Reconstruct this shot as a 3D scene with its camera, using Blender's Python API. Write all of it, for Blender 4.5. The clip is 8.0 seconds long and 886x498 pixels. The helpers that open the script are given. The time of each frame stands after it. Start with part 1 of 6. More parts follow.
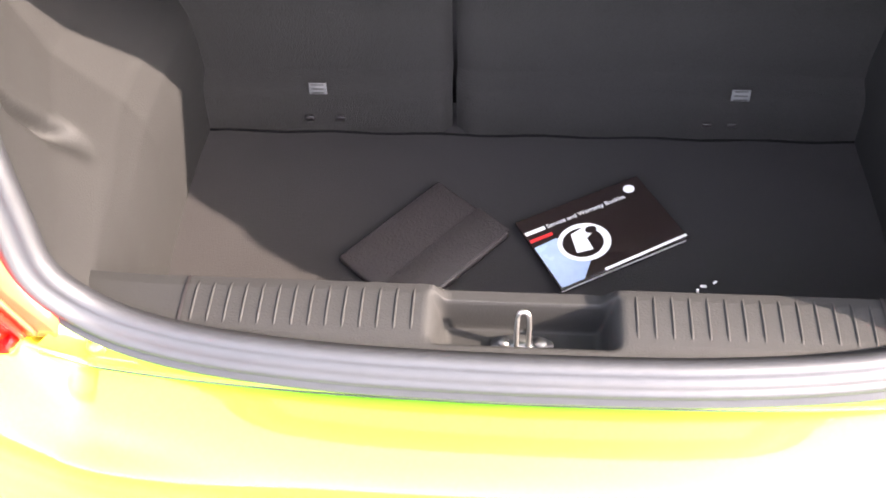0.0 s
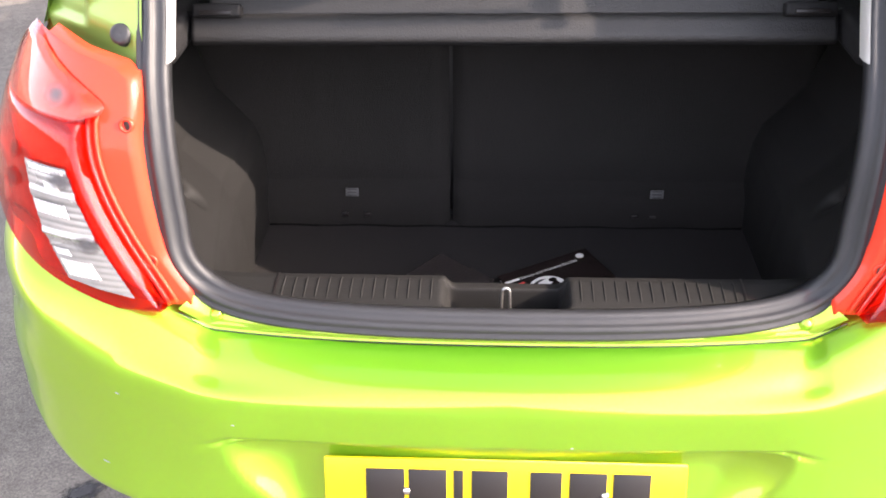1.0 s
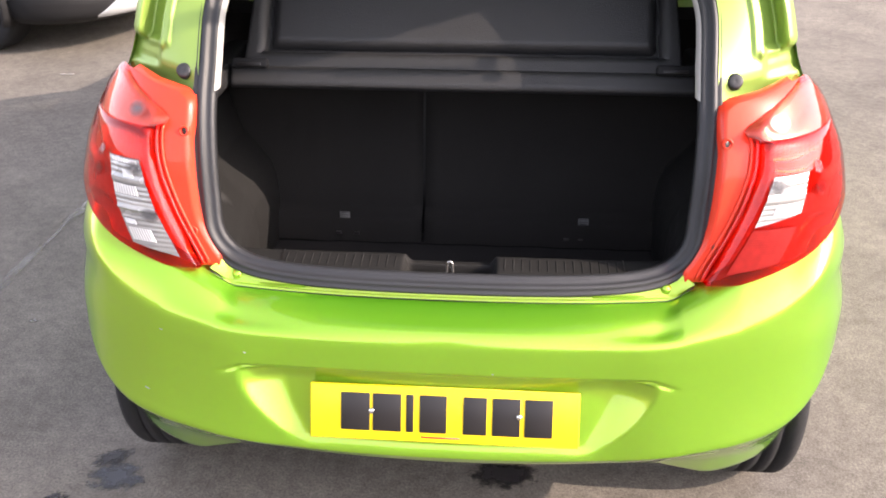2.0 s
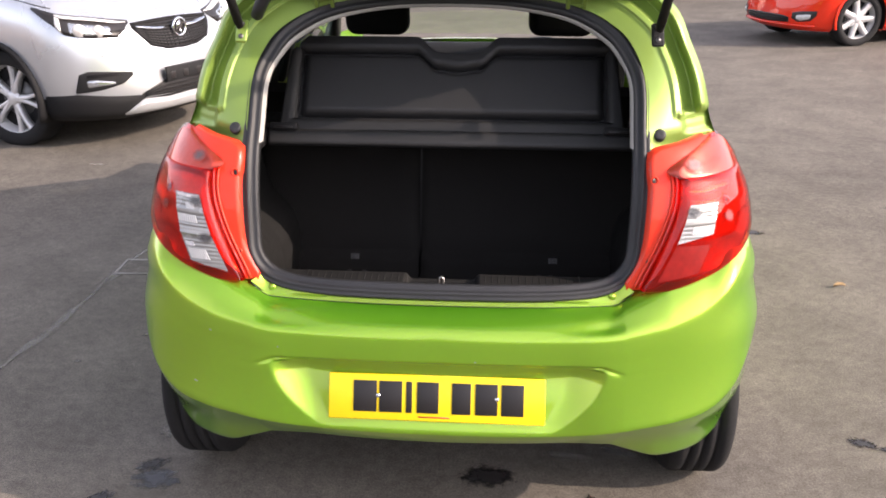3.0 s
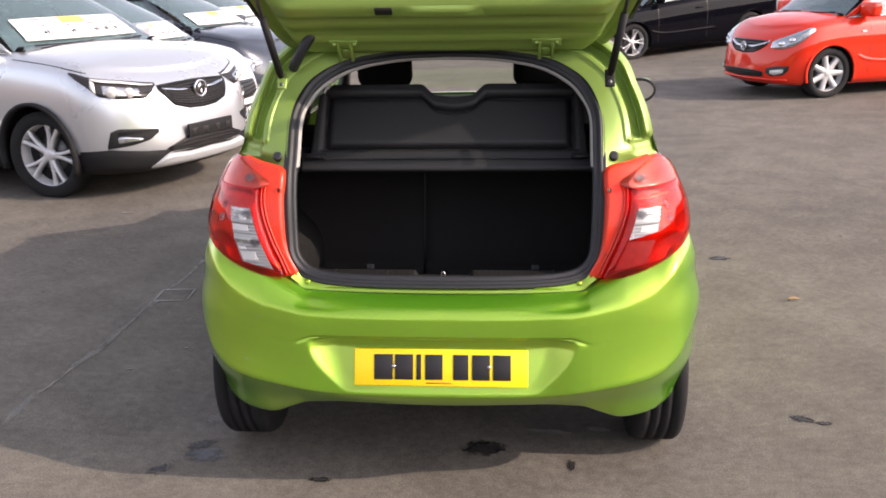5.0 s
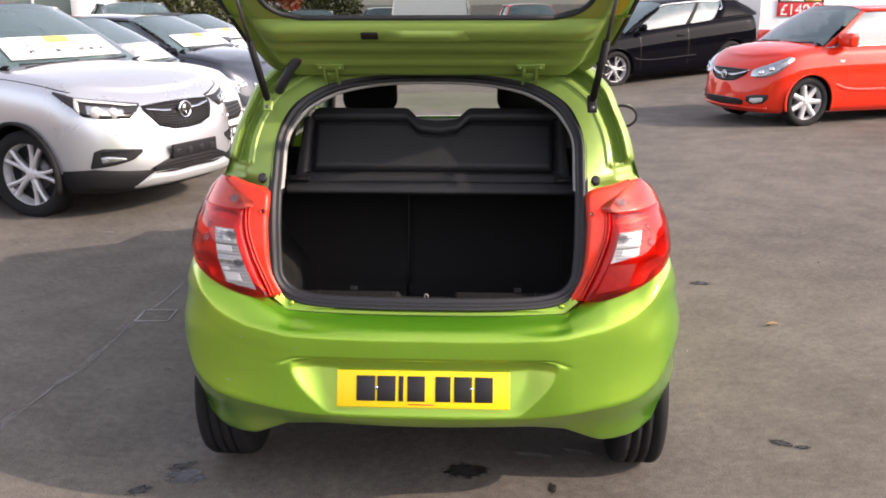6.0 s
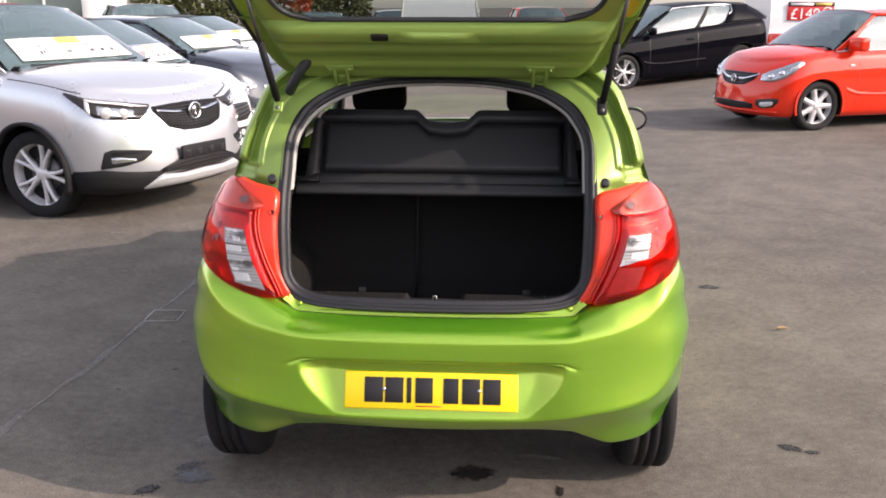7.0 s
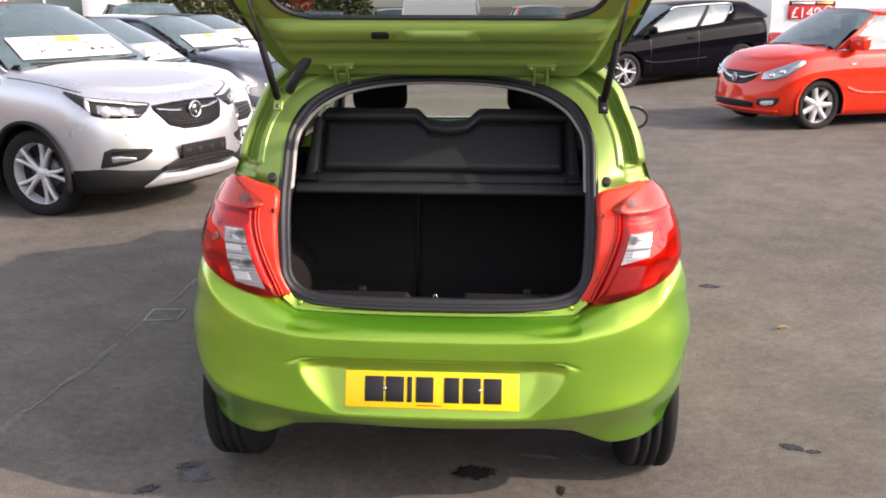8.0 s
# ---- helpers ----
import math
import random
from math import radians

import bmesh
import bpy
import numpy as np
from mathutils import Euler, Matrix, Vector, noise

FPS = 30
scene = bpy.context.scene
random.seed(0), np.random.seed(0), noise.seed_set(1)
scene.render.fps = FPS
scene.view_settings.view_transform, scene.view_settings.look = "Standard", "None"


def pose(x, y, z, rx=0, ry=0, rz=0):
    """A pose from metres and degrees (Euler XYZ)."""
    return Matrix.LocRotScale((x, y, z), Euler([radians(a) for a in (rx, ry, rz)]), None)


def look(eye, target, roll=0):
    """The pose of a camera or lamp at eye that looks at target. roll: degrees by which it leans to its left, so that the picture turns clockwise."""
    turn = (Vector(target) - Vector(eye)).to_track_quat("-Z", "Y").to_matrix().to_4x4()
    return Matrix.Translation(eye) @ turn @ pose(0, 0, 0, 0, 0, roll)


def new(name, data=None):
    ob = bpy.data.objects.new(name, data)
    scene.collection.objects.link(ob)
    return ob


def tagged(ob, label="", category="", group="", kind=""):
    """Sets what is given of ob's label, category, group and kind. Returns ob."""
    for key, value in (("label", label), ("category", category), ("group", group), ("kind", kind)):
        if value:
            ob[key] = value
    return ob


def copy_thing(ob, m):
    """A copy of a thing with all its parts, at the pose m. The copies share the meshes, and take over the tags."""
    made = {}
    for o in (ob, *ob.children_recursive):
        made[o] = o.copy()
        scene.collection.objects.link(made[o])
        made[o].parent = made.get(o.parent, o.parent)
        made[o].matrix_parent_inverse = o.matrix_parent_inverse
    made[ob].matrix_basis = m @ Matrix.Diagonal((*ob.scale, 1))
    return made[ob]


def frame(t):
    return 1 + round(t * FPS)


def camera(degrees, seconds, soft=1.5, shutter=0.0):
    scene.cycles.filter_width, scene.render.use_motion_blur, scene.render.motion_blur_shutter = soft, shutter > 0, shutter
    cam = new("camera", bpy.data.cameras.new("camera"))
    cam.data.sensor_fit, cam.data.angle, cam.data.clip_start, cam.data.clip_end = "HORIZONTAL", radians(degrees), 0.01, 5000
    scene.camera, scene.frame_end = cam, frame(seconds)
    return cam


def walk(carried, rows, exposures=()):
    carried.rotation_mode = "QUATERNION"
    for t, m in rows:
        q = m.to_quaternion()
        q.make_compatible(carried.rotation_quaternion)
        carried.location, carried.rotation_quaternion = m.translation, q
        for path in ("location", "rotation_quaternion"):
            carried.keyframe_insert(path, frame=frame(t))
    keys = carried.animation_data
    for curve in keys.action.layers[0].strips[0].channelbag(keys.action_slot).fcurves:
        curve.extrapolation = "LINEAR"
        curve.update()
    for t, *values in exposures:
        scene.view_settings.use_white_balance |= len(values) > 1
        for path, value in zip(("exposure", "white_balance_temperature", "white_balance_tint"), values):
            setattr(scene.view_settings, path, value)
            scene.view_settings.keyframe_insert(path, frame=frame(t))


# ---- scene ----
import functools

cam = camera(53.8, 8.0, soft=1.8)
PATH = [
    (0, (-0.016, -0.331, 1.417), (-0.167, 0.919, -0.136), -3.6),
    (0.2, (-0.029, -0.441, 1.433), (-0.203, 0.947, 0.003), -3.3),
    (0.5, (-0.052, -0.602, 1.458), (-0.218, 0.884, 0.13), -2.9),
    (1, (-0.022, -0.839, 1.511), (-0.132, 0.778, 0.339), -1.6),
    (1.5, (0.067, -1.126, 1.542), (-0.057, 0.607, 0.55), -0.0),
    (1.7, (0.087, -1.208, 1.554), (-0.043, 0.529, 0.571), 0.0),
    (2.8, (0.127, -1.753, 1.57), (-0.012, 0.093, 0.812), -0.3),
    (3, (0.145, -1.836, 1.573), (0.013, 0.024, 0.849), -0.0),
    (3.5, (0.212, -2.073, 1.568), (0.062, -0.199, 0.888), 0.4),
    (4, (0.219, -2.241, 1.59), (0.054, -0.346, 0.973), -0.1),
    (4.5, (0.181, -2.359, 1.592), (0.023, -0.461, 0.983), -0.9),
    (6, (0.178, -2.418, 1.595), (0.084, -0.495, 1.053), -0.1),
    (6.5, (0.177, -2.424, 1.594), (0.07, -0.499, 1.061), 0.0),
    (7, (0.175, -2.419, 1.592), (0.063, -0.495, 1.056), 0.1),
    (7.5, (0.175, -2.414, 1.591), (0.063, -0.492, 1.051), 0.1),
    (8, (0.174, -2.411, 1.589), (0.061, -0.488, 1.051), 0.1),
]
EXPOSURES = [(0.0, 4.3, 6900, 21), (0.5, 3.4, 6900, 21), (1.0, 2.7, 6900, 21), (1.5, 2.4, 6900, 21), (3.0, 1.40, 6900, 21), (4.5, 1.10, 6900, 21), (8.0, 1.10, 6900, 21)]
walk(cam, [(t, look(eye, target, roll)) for t, eye, target, roll in PATH], EXPOSURES)

# ---- light ----
SUN = Vector((1.67, -0.42, 1.0)).normalized()
world = bpy.data.worlds.new("sky")
scene.world = world
world.use_nodes = True
sky = world.node_tree.nodes.new("ShaderNodeTexSky")
sky.sky_type, sky.sun_disc, sky.dust_density = "NISHITA", False, 1.6
sky.sun_elevation, sky.sun_rotation = math.asin(SUN.z), math.atan2(SUN.x, SUN.y)
haze = world.node_tree.nodes.new("ShaderNodeHueSaturation")
haze.inputs["Saturation"].default_value = 0.5
world.node_tree.links.new(sky.outputs[0], haze.inputs["Color"])
world.node_tree.links.new(haze.outputs[0], world.node_tree.nodes["Background"].inputs[0])
world.node_tree.nodes["Background"].inputs[1].default_value = 0.182
sun = new("sun", bpy.data.lights.new("sun", "SUN"))
sun.data.energy, sun.data.angle, sun.data.color = 2.32, radians(0.6), (1.0, 0.90, 0.76)
sun.matrix_world = look((20, -5, 12), Vector((20, -5, 12)) - SUN)

# ---- materials ----
def material(name, colour, rough=0.5, metal=0.0, coat=0.0, vary=0.12, scale=6.0, bump=0.0, fine=60.0, transmission=0.0, spec=0.5, flake=0.0, vary_rough=0.08):
    """A surface whose colour and gloss vary at two scales."""
    m = bpy.data.materials.new(name)
    m.use_nodes = True
    nt, b = m.node_tree, m.node_tree.nodes["Principled BSDF"]
    node, link = nt.nodes.new, nt.links.new
    geo = node("ShaderNodeTexCoord")
    big, small = node("ShaderNodeTexNoise"), node("ShaderNodeTexNoise")
    for n, sc, de in ((big, scale, 4), (small, fine, 3)):
        n.inputs["Scale"].default_value, n.inputs["Detail"].default_value = sc, de
        link(geo.outputs["Object"], n.inputs["Vector"])
    mix = node("ShaderNodeMix")
    mix.data_type = "RGBA"
    c = Vector(colour)
    mix.inputs["A"].default_value = (*(c * (1 - vary)), 1)
    mix.inputs["B"].default_value = (*[min(1, a * (1 + vary)) for a in c], 1)
    both = node("ShaderNodeMath")
    both.operation = "MULTIPLY_ADD"
    both.inputs[1].default_value = 0.5
    link(small.outputs[0], both.inputs[0])
    half = node("ShaderNodeMath")
    half.operation = "MULTIPLY"
    half.inputs[1].default_value = 0.5
    link(big.outputs[0], half.inputs[0])
    link(half.outputs[0], both.inputs[2])
    link(both.outputs[0], mix.inputs["Factor"])
    link(mix.outputs["Result"], b.inputs["Base Color"])
    r = node("ShaderNodeMapRange")
    r.inputs["To Min"].default_value, r.inputs["To Max"].default_value = max(0.02, rough - vary_rough), min(1, rough + vary_rough)
    link(big.outputs[0], r.inputs["Value"])
    link(r.outputs[0], b.inputs["Roughness"])
    b.inputs["Metallic"].default_value, b.inputs["Coat Weight"].default_value = metal, coat
    b.inputs["Coat Roughness"].default_value = 0.04
    b.inputs["Transmission Weight"].default_value = transmission
    b.inputs["Specular IOR Level"].default_value = spec
    if bump:
        bp = node("ShaderNodeBump")
        bp.inputs["Strength"].default_value, bp.inputs["Distance"].default_value = bump, 0.003
        link(small.outputs[0], bp.inputs["Height"])
        link(bp.outputs[0], b.inputs["Normal"])
    return m


def metallic_paint(name, flake, body, rough, share):
    """Clear-coated paint: bright metal flakes over a deeper body colour."""
    m = material(name, flake, rough, 1.0, 1.0, 0.05, 2.0, fine=900, vary_rough=0.03)
    nt = m.node_tree
    top = nt.nodes["Principled BSDF"]
    under, mix = nt.nodes.new("ShaderNodeBsdfPrincipled"), nt.nodes.new("ShaderNodeMixShader")
    under.inputs["Base Color"].default_value = (*body, 1)
    under.inputs["Roughness"].default_value, under.inputs["Coat Weight"].default_value, under.inputs["Coat Roughness"].default_value = 0.5, 1.0, 0.04
    mix.inputs[0].default_value = share
    nt.links.new(under.outputs[0], mix.inputs[1])
    nt.links.new(top.outputs[0], mix.inputs[2])
    nt.links.new(mix.outputs[0], nt.nodes["Material Output"].inputs[0])
    return m


def glass(name, tint, rough=0.0, clear=0.75, index=1.5, haze=0.0):
    """A thin pane: part clear, part gloss; haze mixes in a painted sky reflection."""
    m = bpy.data.materials.new(name)
    m.use_nodes = True
    nt = m.node_tree
    nt.nodes.clear()
    node, link = nt.nodes.new, nt.links.new
    out, mix, fres = node("ShaderNodeOutputMaterial"), node("ShaderNodeMixShader"), node("ShaderNodeLayerWeight")
    tr, gl = node("ShaderNodeBsdfTransparent"), node("ShaderNodeBsdfGlossy")
    tr.inputs[0].default_value = (*[a * clear for a in tint], 1)
    gl.inputs["Roughness"].default_value = rough
    base = ((index - 1) / (index + 1)) ** 2
    fres.inputs[0].default_value = 0.5
    power, scaled = node("ShaderNodeMath"), node("ShaderNodeMath")
    power.operation, scaled.operation = "POWER", "MULTIPLY_ADD"
    power.inputs[1].default_value = 4.0
    scaled.inputs[1].default_value, scaled.inputs[2].default_value = 1 - base, base
    link(fres.outputs["Facing"], power.inputs[0])
    link(power.outputs[0], scaled.inputs[0])
    link(scaled.outputs[0], mix.inputs[0])
    # pale teal diffuse that stands in for the sky mirrored in the pane
    film, veil, speck = node("ShaderNodeMixShader"), node("ShaderNodeBsdfDiffuse"), node("ShaderNodeTexNoise")
    veil.inputs[0].default_value = (0.21, 0.35, 0.36, 1)
    speck.inputs["Scale"].default_value, speck.inputs["Detail"].default_value = 2.5, 5
    level = node("ShaderNodeMapRange")
    level.inputs["To Min"].default_value, level.inputs["To Max"].default_value = haze * 0.6, haze * 1.4
    link(speck.outputs[0], level.inputs["Value"])
    link(level.outputs[0], film.inputs[0])
    link(tr.outputs[0], film.inputs[1])
    link(veil.outputs[0], film.inputs[2])
    link(film.outputs[0] if haze else tr.outputs[0], mix.inputs[1])
    link(gl.outputs[0], mix.inputs[2])
    link(mix.outputs[0], out.inputs[0])
    return m


def tarmac():
    """Worn grey tarmac: aggregate, patches, oil stains and pale dust."""
    m = bpy.data.materials.new("tarmac")
    m.use_nodes = True
    nt, b = m.node_tree, m.node_tree.nodes["Principled BSDF"]
    node, link = nt.nodes.new, nt.links.new
    geo = node("ShaderNodeTexCoord")
    layers = []
    for sc, de, ro in ((0.45, 5, 0.6), (3.2, 5, 0.6), (150.0, 3, 0.7), (420.0, 2, 0.6), (26.0, 4, 0.7)):
        n = node("ShaderNodeTexNoise")
        n.inputs["Scale"].default_value, n.inputs["Detail"].default_value, n.inputs["Roughness"].default_value = sc, de, ro
        link(geo.outputs["Object"], n.inputs["Vector"])
        layers.append(n)
    ramp = node("ShaderNodeValToRGB")
    ramp.color_ramp.elements[0].position, ramp.color_ramp.elements[0].color = 0.3, (0.113, 0.102, 0.089, 1)
    ramp.color_ramp.elements[1].position, ramp.color_ramp.elements[1].color = 0.72, (0.168, 0.152, 0.130, 1)
    link(layers[0].outputs[0], ramp.inputs[0])
    colour = ramp.outputs[0]
    for n, low, high, a, z in ((layers[1], 0.38, 0.64, 0.88, 1.11), (layers[2], 0.36, 0.66, 0.74, 1.30), (layers[3], 0.38, 0.64, 0.82, 1.20), (layers[4], 0.36, 0.66, 0.85, 1.15)):
        rng, mul = node("ShaderNodeMapRange"), node("ShaderNodeVectorMath")
        mul.operation = "SCALE"
        for key, value in (("From Min", low), ("From Max", high), ("To Min", a), ("To Max", z)):
            rng.inputs[key].default_value = value
        link(n.outputs[0], rng.inputs["Value"])
        link(colour, mul.inputs[0])
        link(rng.outputs[0], mul.inputs["Scale"])
        colour = mul.outputs[0]
    link(colour, b.inputs["Base Color"])
    b.inputs["Roughness"].default_value = 0.82
    b.inputs["Specular IOR Level"].default_value = 0.12
    bp = node("ShaderNodeBump")
    bp.inputs["Strength"].default_value, bp.inputs["Distance"].default_value = 0.45, 0.002
    link(layers[2].outputs[0], bp.inputs["Height"])
    link(bp.outputs[0], b.inputs["Normal"])
    return m


def stain(name, colour, rough, strength=0.9):
    """A soft, broken mark; its object is one unit in radius."""
    m = bpy.data.materials.new(name)
    m.use_nodes = True
    nt, b = m.node_tree, m.node_tree.nodes["Principled BSDF"]
    node, link = nt.nodes.new, nt.links.new
    b.inputs["Base Color"].default_value, b.inputs["Roughness"].default_value = (*colour, 1), rough
    geo, grad, info = node("ShaderNodeTexCoord"), node("ShaderNodeTexGradient"), node("ShaderNodeObjectInfo")
    grad.gradient_type = "SPHERICAL"
    link(geo.outputs["Object"], grad.inputs[0])
    n = node("ShaderNodeTexNoise")
    n.noise_dimensions = "4D"
    n.inputs["Scale"].default_value, n.inputs["Detail"].default_value, n.inputs["Roughness"].default_value = 2.6, 6, 0.65
    link(geo.outputs["Object"], n.inputs["Vector"])
    seed = node("ShaderNodeMath")
    seed.operation = "MULTIPLY"
    seed.inputs[1].default_value = 40.0
    link(info.outputs["Random"], seed.inputs[0])
    link(seed.outputs[0], n.inputs["W"])
    add, rng = node("ShaderNodeMath"), node("ShaderNodeMapRange")
    add.operation = "MULTIPLY_ADD"
    add.inputs[1].default_value = 2.2
    link(n.outputs[0], add.inputs[0])
    link(grad.outputs["Fac"], add.inputs[2])
    for key, value in (("From Min", 1.22), ("From Max", 1.74), ("To Min", 0.0), ("To Max", strength)):
        rng.inputs[key].default_value = value
    link(add.outputs[0], rng.inputs["Value"])
    link(rng.outputs[0], b.inputs["Alpha"])
    return m


def spot(name, colour, rough, strength):
    """A round blurred shape behind a lens; its object is one unit in radius."""
    m = bpy.data.materials.new(name)
    m.use_nodes = True
    nt, b = m.node_tree, m.node_tree.nodes["Principled BSDF"]
    b.inputs["Base Color"].default_value, b.inputs["Roughness"].default_value = (*colour, 1), rough
    geo, grad, rng = nt.nodes.new("ShaderNodeTexCoord"), nt.nodes.new("ShaderNodeTexGradient"), nt.nodes.new("ShaderNodeMapRange")
    grad.gradient_type = "SPHERICAL"
    nt.links.new(geo.outputs["Object"], grad.inputs[0])
    rng.inputs["From Max"].default_value, rng.inputs["To Max"].default_value = 0.9, strength
    nt.links.new(grad.outputs["Fac"], rng.inputs["Value"])
    nt.links.new(rng.outputs[0], b.inputs["Alpha"])
    return m


TARMAC = tarmac()
GREEN = metallic_paint("green_paint", (0.50, 0.61, 0.042), (0.075, 0.340, 0.010), 0.30, 0.60)
# a duller, less metallic green for the inner faces
GREEN_INNER = material("dull_green_paint", (0.230, 0.345, 0.070), 0.42, 0.35, 0.25, 0.06, 2.0, fine=900, vary_rough=0.04)
SILVER = metallic_paint("silver_paint", (0.64, 0.67, 0.71), (0.46, 0.47, 0.49), 0.28, 0.62)
WHITE = material("white_paint", (0.74, 0.75, 0.76), 0.4, 0.0, 1.0, 0.03, 2.0, spec=0.1)
RED = material("red_paint", (0.74, 0.030, 0.008), 0.4, 0.0, 1.0, 0.04, 2.0, spec=0.05)
BLACK = material("black_paint", (0.003, 0.003, 0.005), 0.3, 0.0, 0.24, 0.1, 2.0, spec=0.0)
NAVY = material("dark_blue_paint", (0.035, 0.043, 0.058), 0.25, 0.4, 1.0, 0.1, 2.0)
BLUE = material("blue_paint", (0.12, 0.17, 0.25), 0.25, 0.2, 1.0, 0.1, 2.0)
RUBBER = material("tyre_rubber", (0.014, 0.014, 0.015), 0.85, vary=0.3, bump=0.4, spec=0.3)
SEAL = material("seal_rubber", (0.016, 0.017, 0.020), 0.55, vary=0.2, bump=0.2)
PLASTIC = material("black_plastic", (0.013, 0.013, 0.014), 0.62, vary=0.15, bump=0.25, fine=500, spec=0.2)
TRIM = material("grey_trim_plastic", (0.0098, 0.0096, 0.0094), 0.72, vary=0.12, bump=0.15, fine=420, spec=0.25)
CARPET = material("boot_carpet", (0.024, 0.0225, 0.0225), 0.95, vary=0.3, bump=0.4, fine=600, spec=0.08)
FABRIC = material("dark_seat_fabric", (0.019, 0.0180, 0.0172), 0.95, vary=0.25, bump=0.6, fine=450, spec=0.06)
# flat black for the shade in the seam at the seats' foot
GAP_SHADE = material("gap_shade_black", (0.006, 0.006, 0.006), 0.98, spec=0.0)
SHELF = material("shelf_board", (0.0150, 0.0150, 0.0158), 0.5, vary=0.15, bump=0.3, fine=350, spec=0.42)
LINER = material("pale_headlining", (0.36, 0.355, 0.34), 0.85, vary=0.06, bump=0.3, fine=300)
CHROME = material("chrome", (0.75, 0.75, 0.77), 0.12, 1.0, vary=0.05)
MIRROR = material("mirror", (0.80, 0.82, 0.82), 0.02, 1.0, vary=0.02)
ALLOY = material("alloy", (0.70, 0.70, 0.71), 0.35, 0.45, vary=0.08)
SKID_BRIGHT = material("painted_silver_alloy", (0.46, 0.46, 0.47), 0.5, 0.25, vary=0.06)
SKID = material("silver_plastic", (0.40, 0.41, 0.42), 0.42, 0.3, vary=0.06)
LABEL = material("grey_label", (0.09, 0.09, 0.09), 0.7)
STEEL_BRIGHT = material("worn_steel", (0.42, 0.41, 0.40), 0.35, 0.9, vary=0.15)
STEEL = material("dark_steel", (0.12, 0.12, 0.12), 0.4, 0.8, vary=0.2)
LAMP_RED = material("red_lamp_plastic", (0.70, 0.046, 0.020), 0.34, 0.0, 0.35, 0.10, 9.0, fine=120, spec=0.2)
LENS_RED = material("red_lens", (0.56, 0.012, 0.006), 0.16, 0.0, 1.0, 0.65, 11.0, fine=70, spec=0.05)
LENS_DARK = material("dark_red_inside", (0.24, 0.012, 0.010), 0.4, 0.0, 0.15, 0.4, 30.0, spec=0.15)
LENS_CLEAR = material("clear_lens", (0.30, 0.30, 0.295), 0.25, 0.35, 0.8, 0.30, 26.0, fine=60)
FACET = material("bright_reflector", (0.56, 0.55, 0.54), 0.25, 0.2, 1.0, 0.12, 40.0)
HEADLAMP = material("headlamp_inside", (0.44, 0.46, 0.48), 0.15, 0.75, 1.0, 0.5, 18.0)
PANE = glass("car_glass", (0.80, 0.90, 0.90), clear=0.50, index=2.4, haze=0.30)
DARK_PANE = glass("tinted_glass", (0.80, 0.88, 0.86), clear=0.55, index=1.7)
CLEAR_PANE = glass("clear_glass", (0.95, 0.98, 0.96), clear=0.93)
LENS_GLASS = glass("red_lens_glass", (1.0, 0.10, 0.04), clear=1.0)
CAP_GLASS = glass("pale_red_lens_glass", (1.0, 0.36, 0.30), clear=1.0)
REFLECTOR = material("lamp_reflector", (0.50, 0.48, 0.46), 0.22, 0.55, 0.0, 0.4, 30.0, fine=90)
YELLOW = material("yellow_plate", (0.86, 0.62, 0.008), 0.35, vary=0.03)
INK = material("black_ink", (0.012, 0.010, 0.010), 0.4)
PAPER = material("white_card", (0.80, 0.79, 0.77), 0.6, vary=0.04)
INK_RED = material("red_ink", (0.62, 0.03, 0.03), 0.5)
INK_PALE = material("faded_red_ink", (0.62, 0.20, 0.24), 0.6)
INK_YELLOW = material("orange_yellow_ink", (0.85, 0.55, 0.12), 0.5)
COVER = material("booklet_cover", (0.018, 0.012, 0.011), 0.22, vary=0.2)
COVER_BLUE = material("pale_blue_print", (0.34, 0.43, 0.58), 0.25, vary=0.25, scale=30)
WALLET = material("dark_wallet_vinyl", (0.028, 0.023, 0.023), 0.5, vary=0.15, bump=0.4, fine=300)
OIL = stain("dark_oil_stain", (0.022, 0.020, 0.020), 0.55)
DAMP = stain("damp_patch", (0.040, 0.041, 0.045), 0.30, 0.8)
# pale marks: dust, flecks, and the gloss painted on one wet patch
PALE_MARK = stain("pale_ground_mark", (0.27, 0.255, 0.23), 0.9, 0.42)
FRAME = material("pale_iron_frame", (0.30, 0.285, 0.265), 0.8, vary=0.2, scale=25)
PALE = material("pale_worn_edge", (0.165, 0.155, 0.14), 0.9, vary=0.25, scale=25)
BULB_GREY = spot("bulb_behind_lens", (0.10, 0.10, 0.11), 0.2, 0.75)
BULB_RED = spot("bulb_behind_red_lens", (0.16, 0.008, 0.008), 0.15, 0.7)
LEAF_DRY = material("dry_leaf", (0.30, 0.20, 0.10), 0.8, vary=0.2)
HEDGE = material("hedge_leaf", (0.075, 0.085, 0.022), 0.7, vary=0.5, scale=3)
# brown of the unseen walls that darken low reflections
GLARE_WALL = material("glare_wall", (0.17, 0.125, 0.10), 0.9, vary=0.3, scale=3, bump=0.5)
RENDER_WHITE = material("white_cladding", (0.72, 0.72, 0.70), 0.6, vary=0.06)
SIGN_RED = material("red_sign", (0.65, 0.03, 0.03), 0.4)
SHOP_GLASS = material("shop_glass", (0.16, 0.20, 0.17), 0.08, vary=0.2, scale=1.5)


# ---- mesh helpers ----
def smooth(a, b, x):
    t = min(1.0, max(0.0, (x - a) / (b - a)))
    return t * t * (3 - 2 * t)


def lerp(a, b, t):
    return a + (b - a) * t


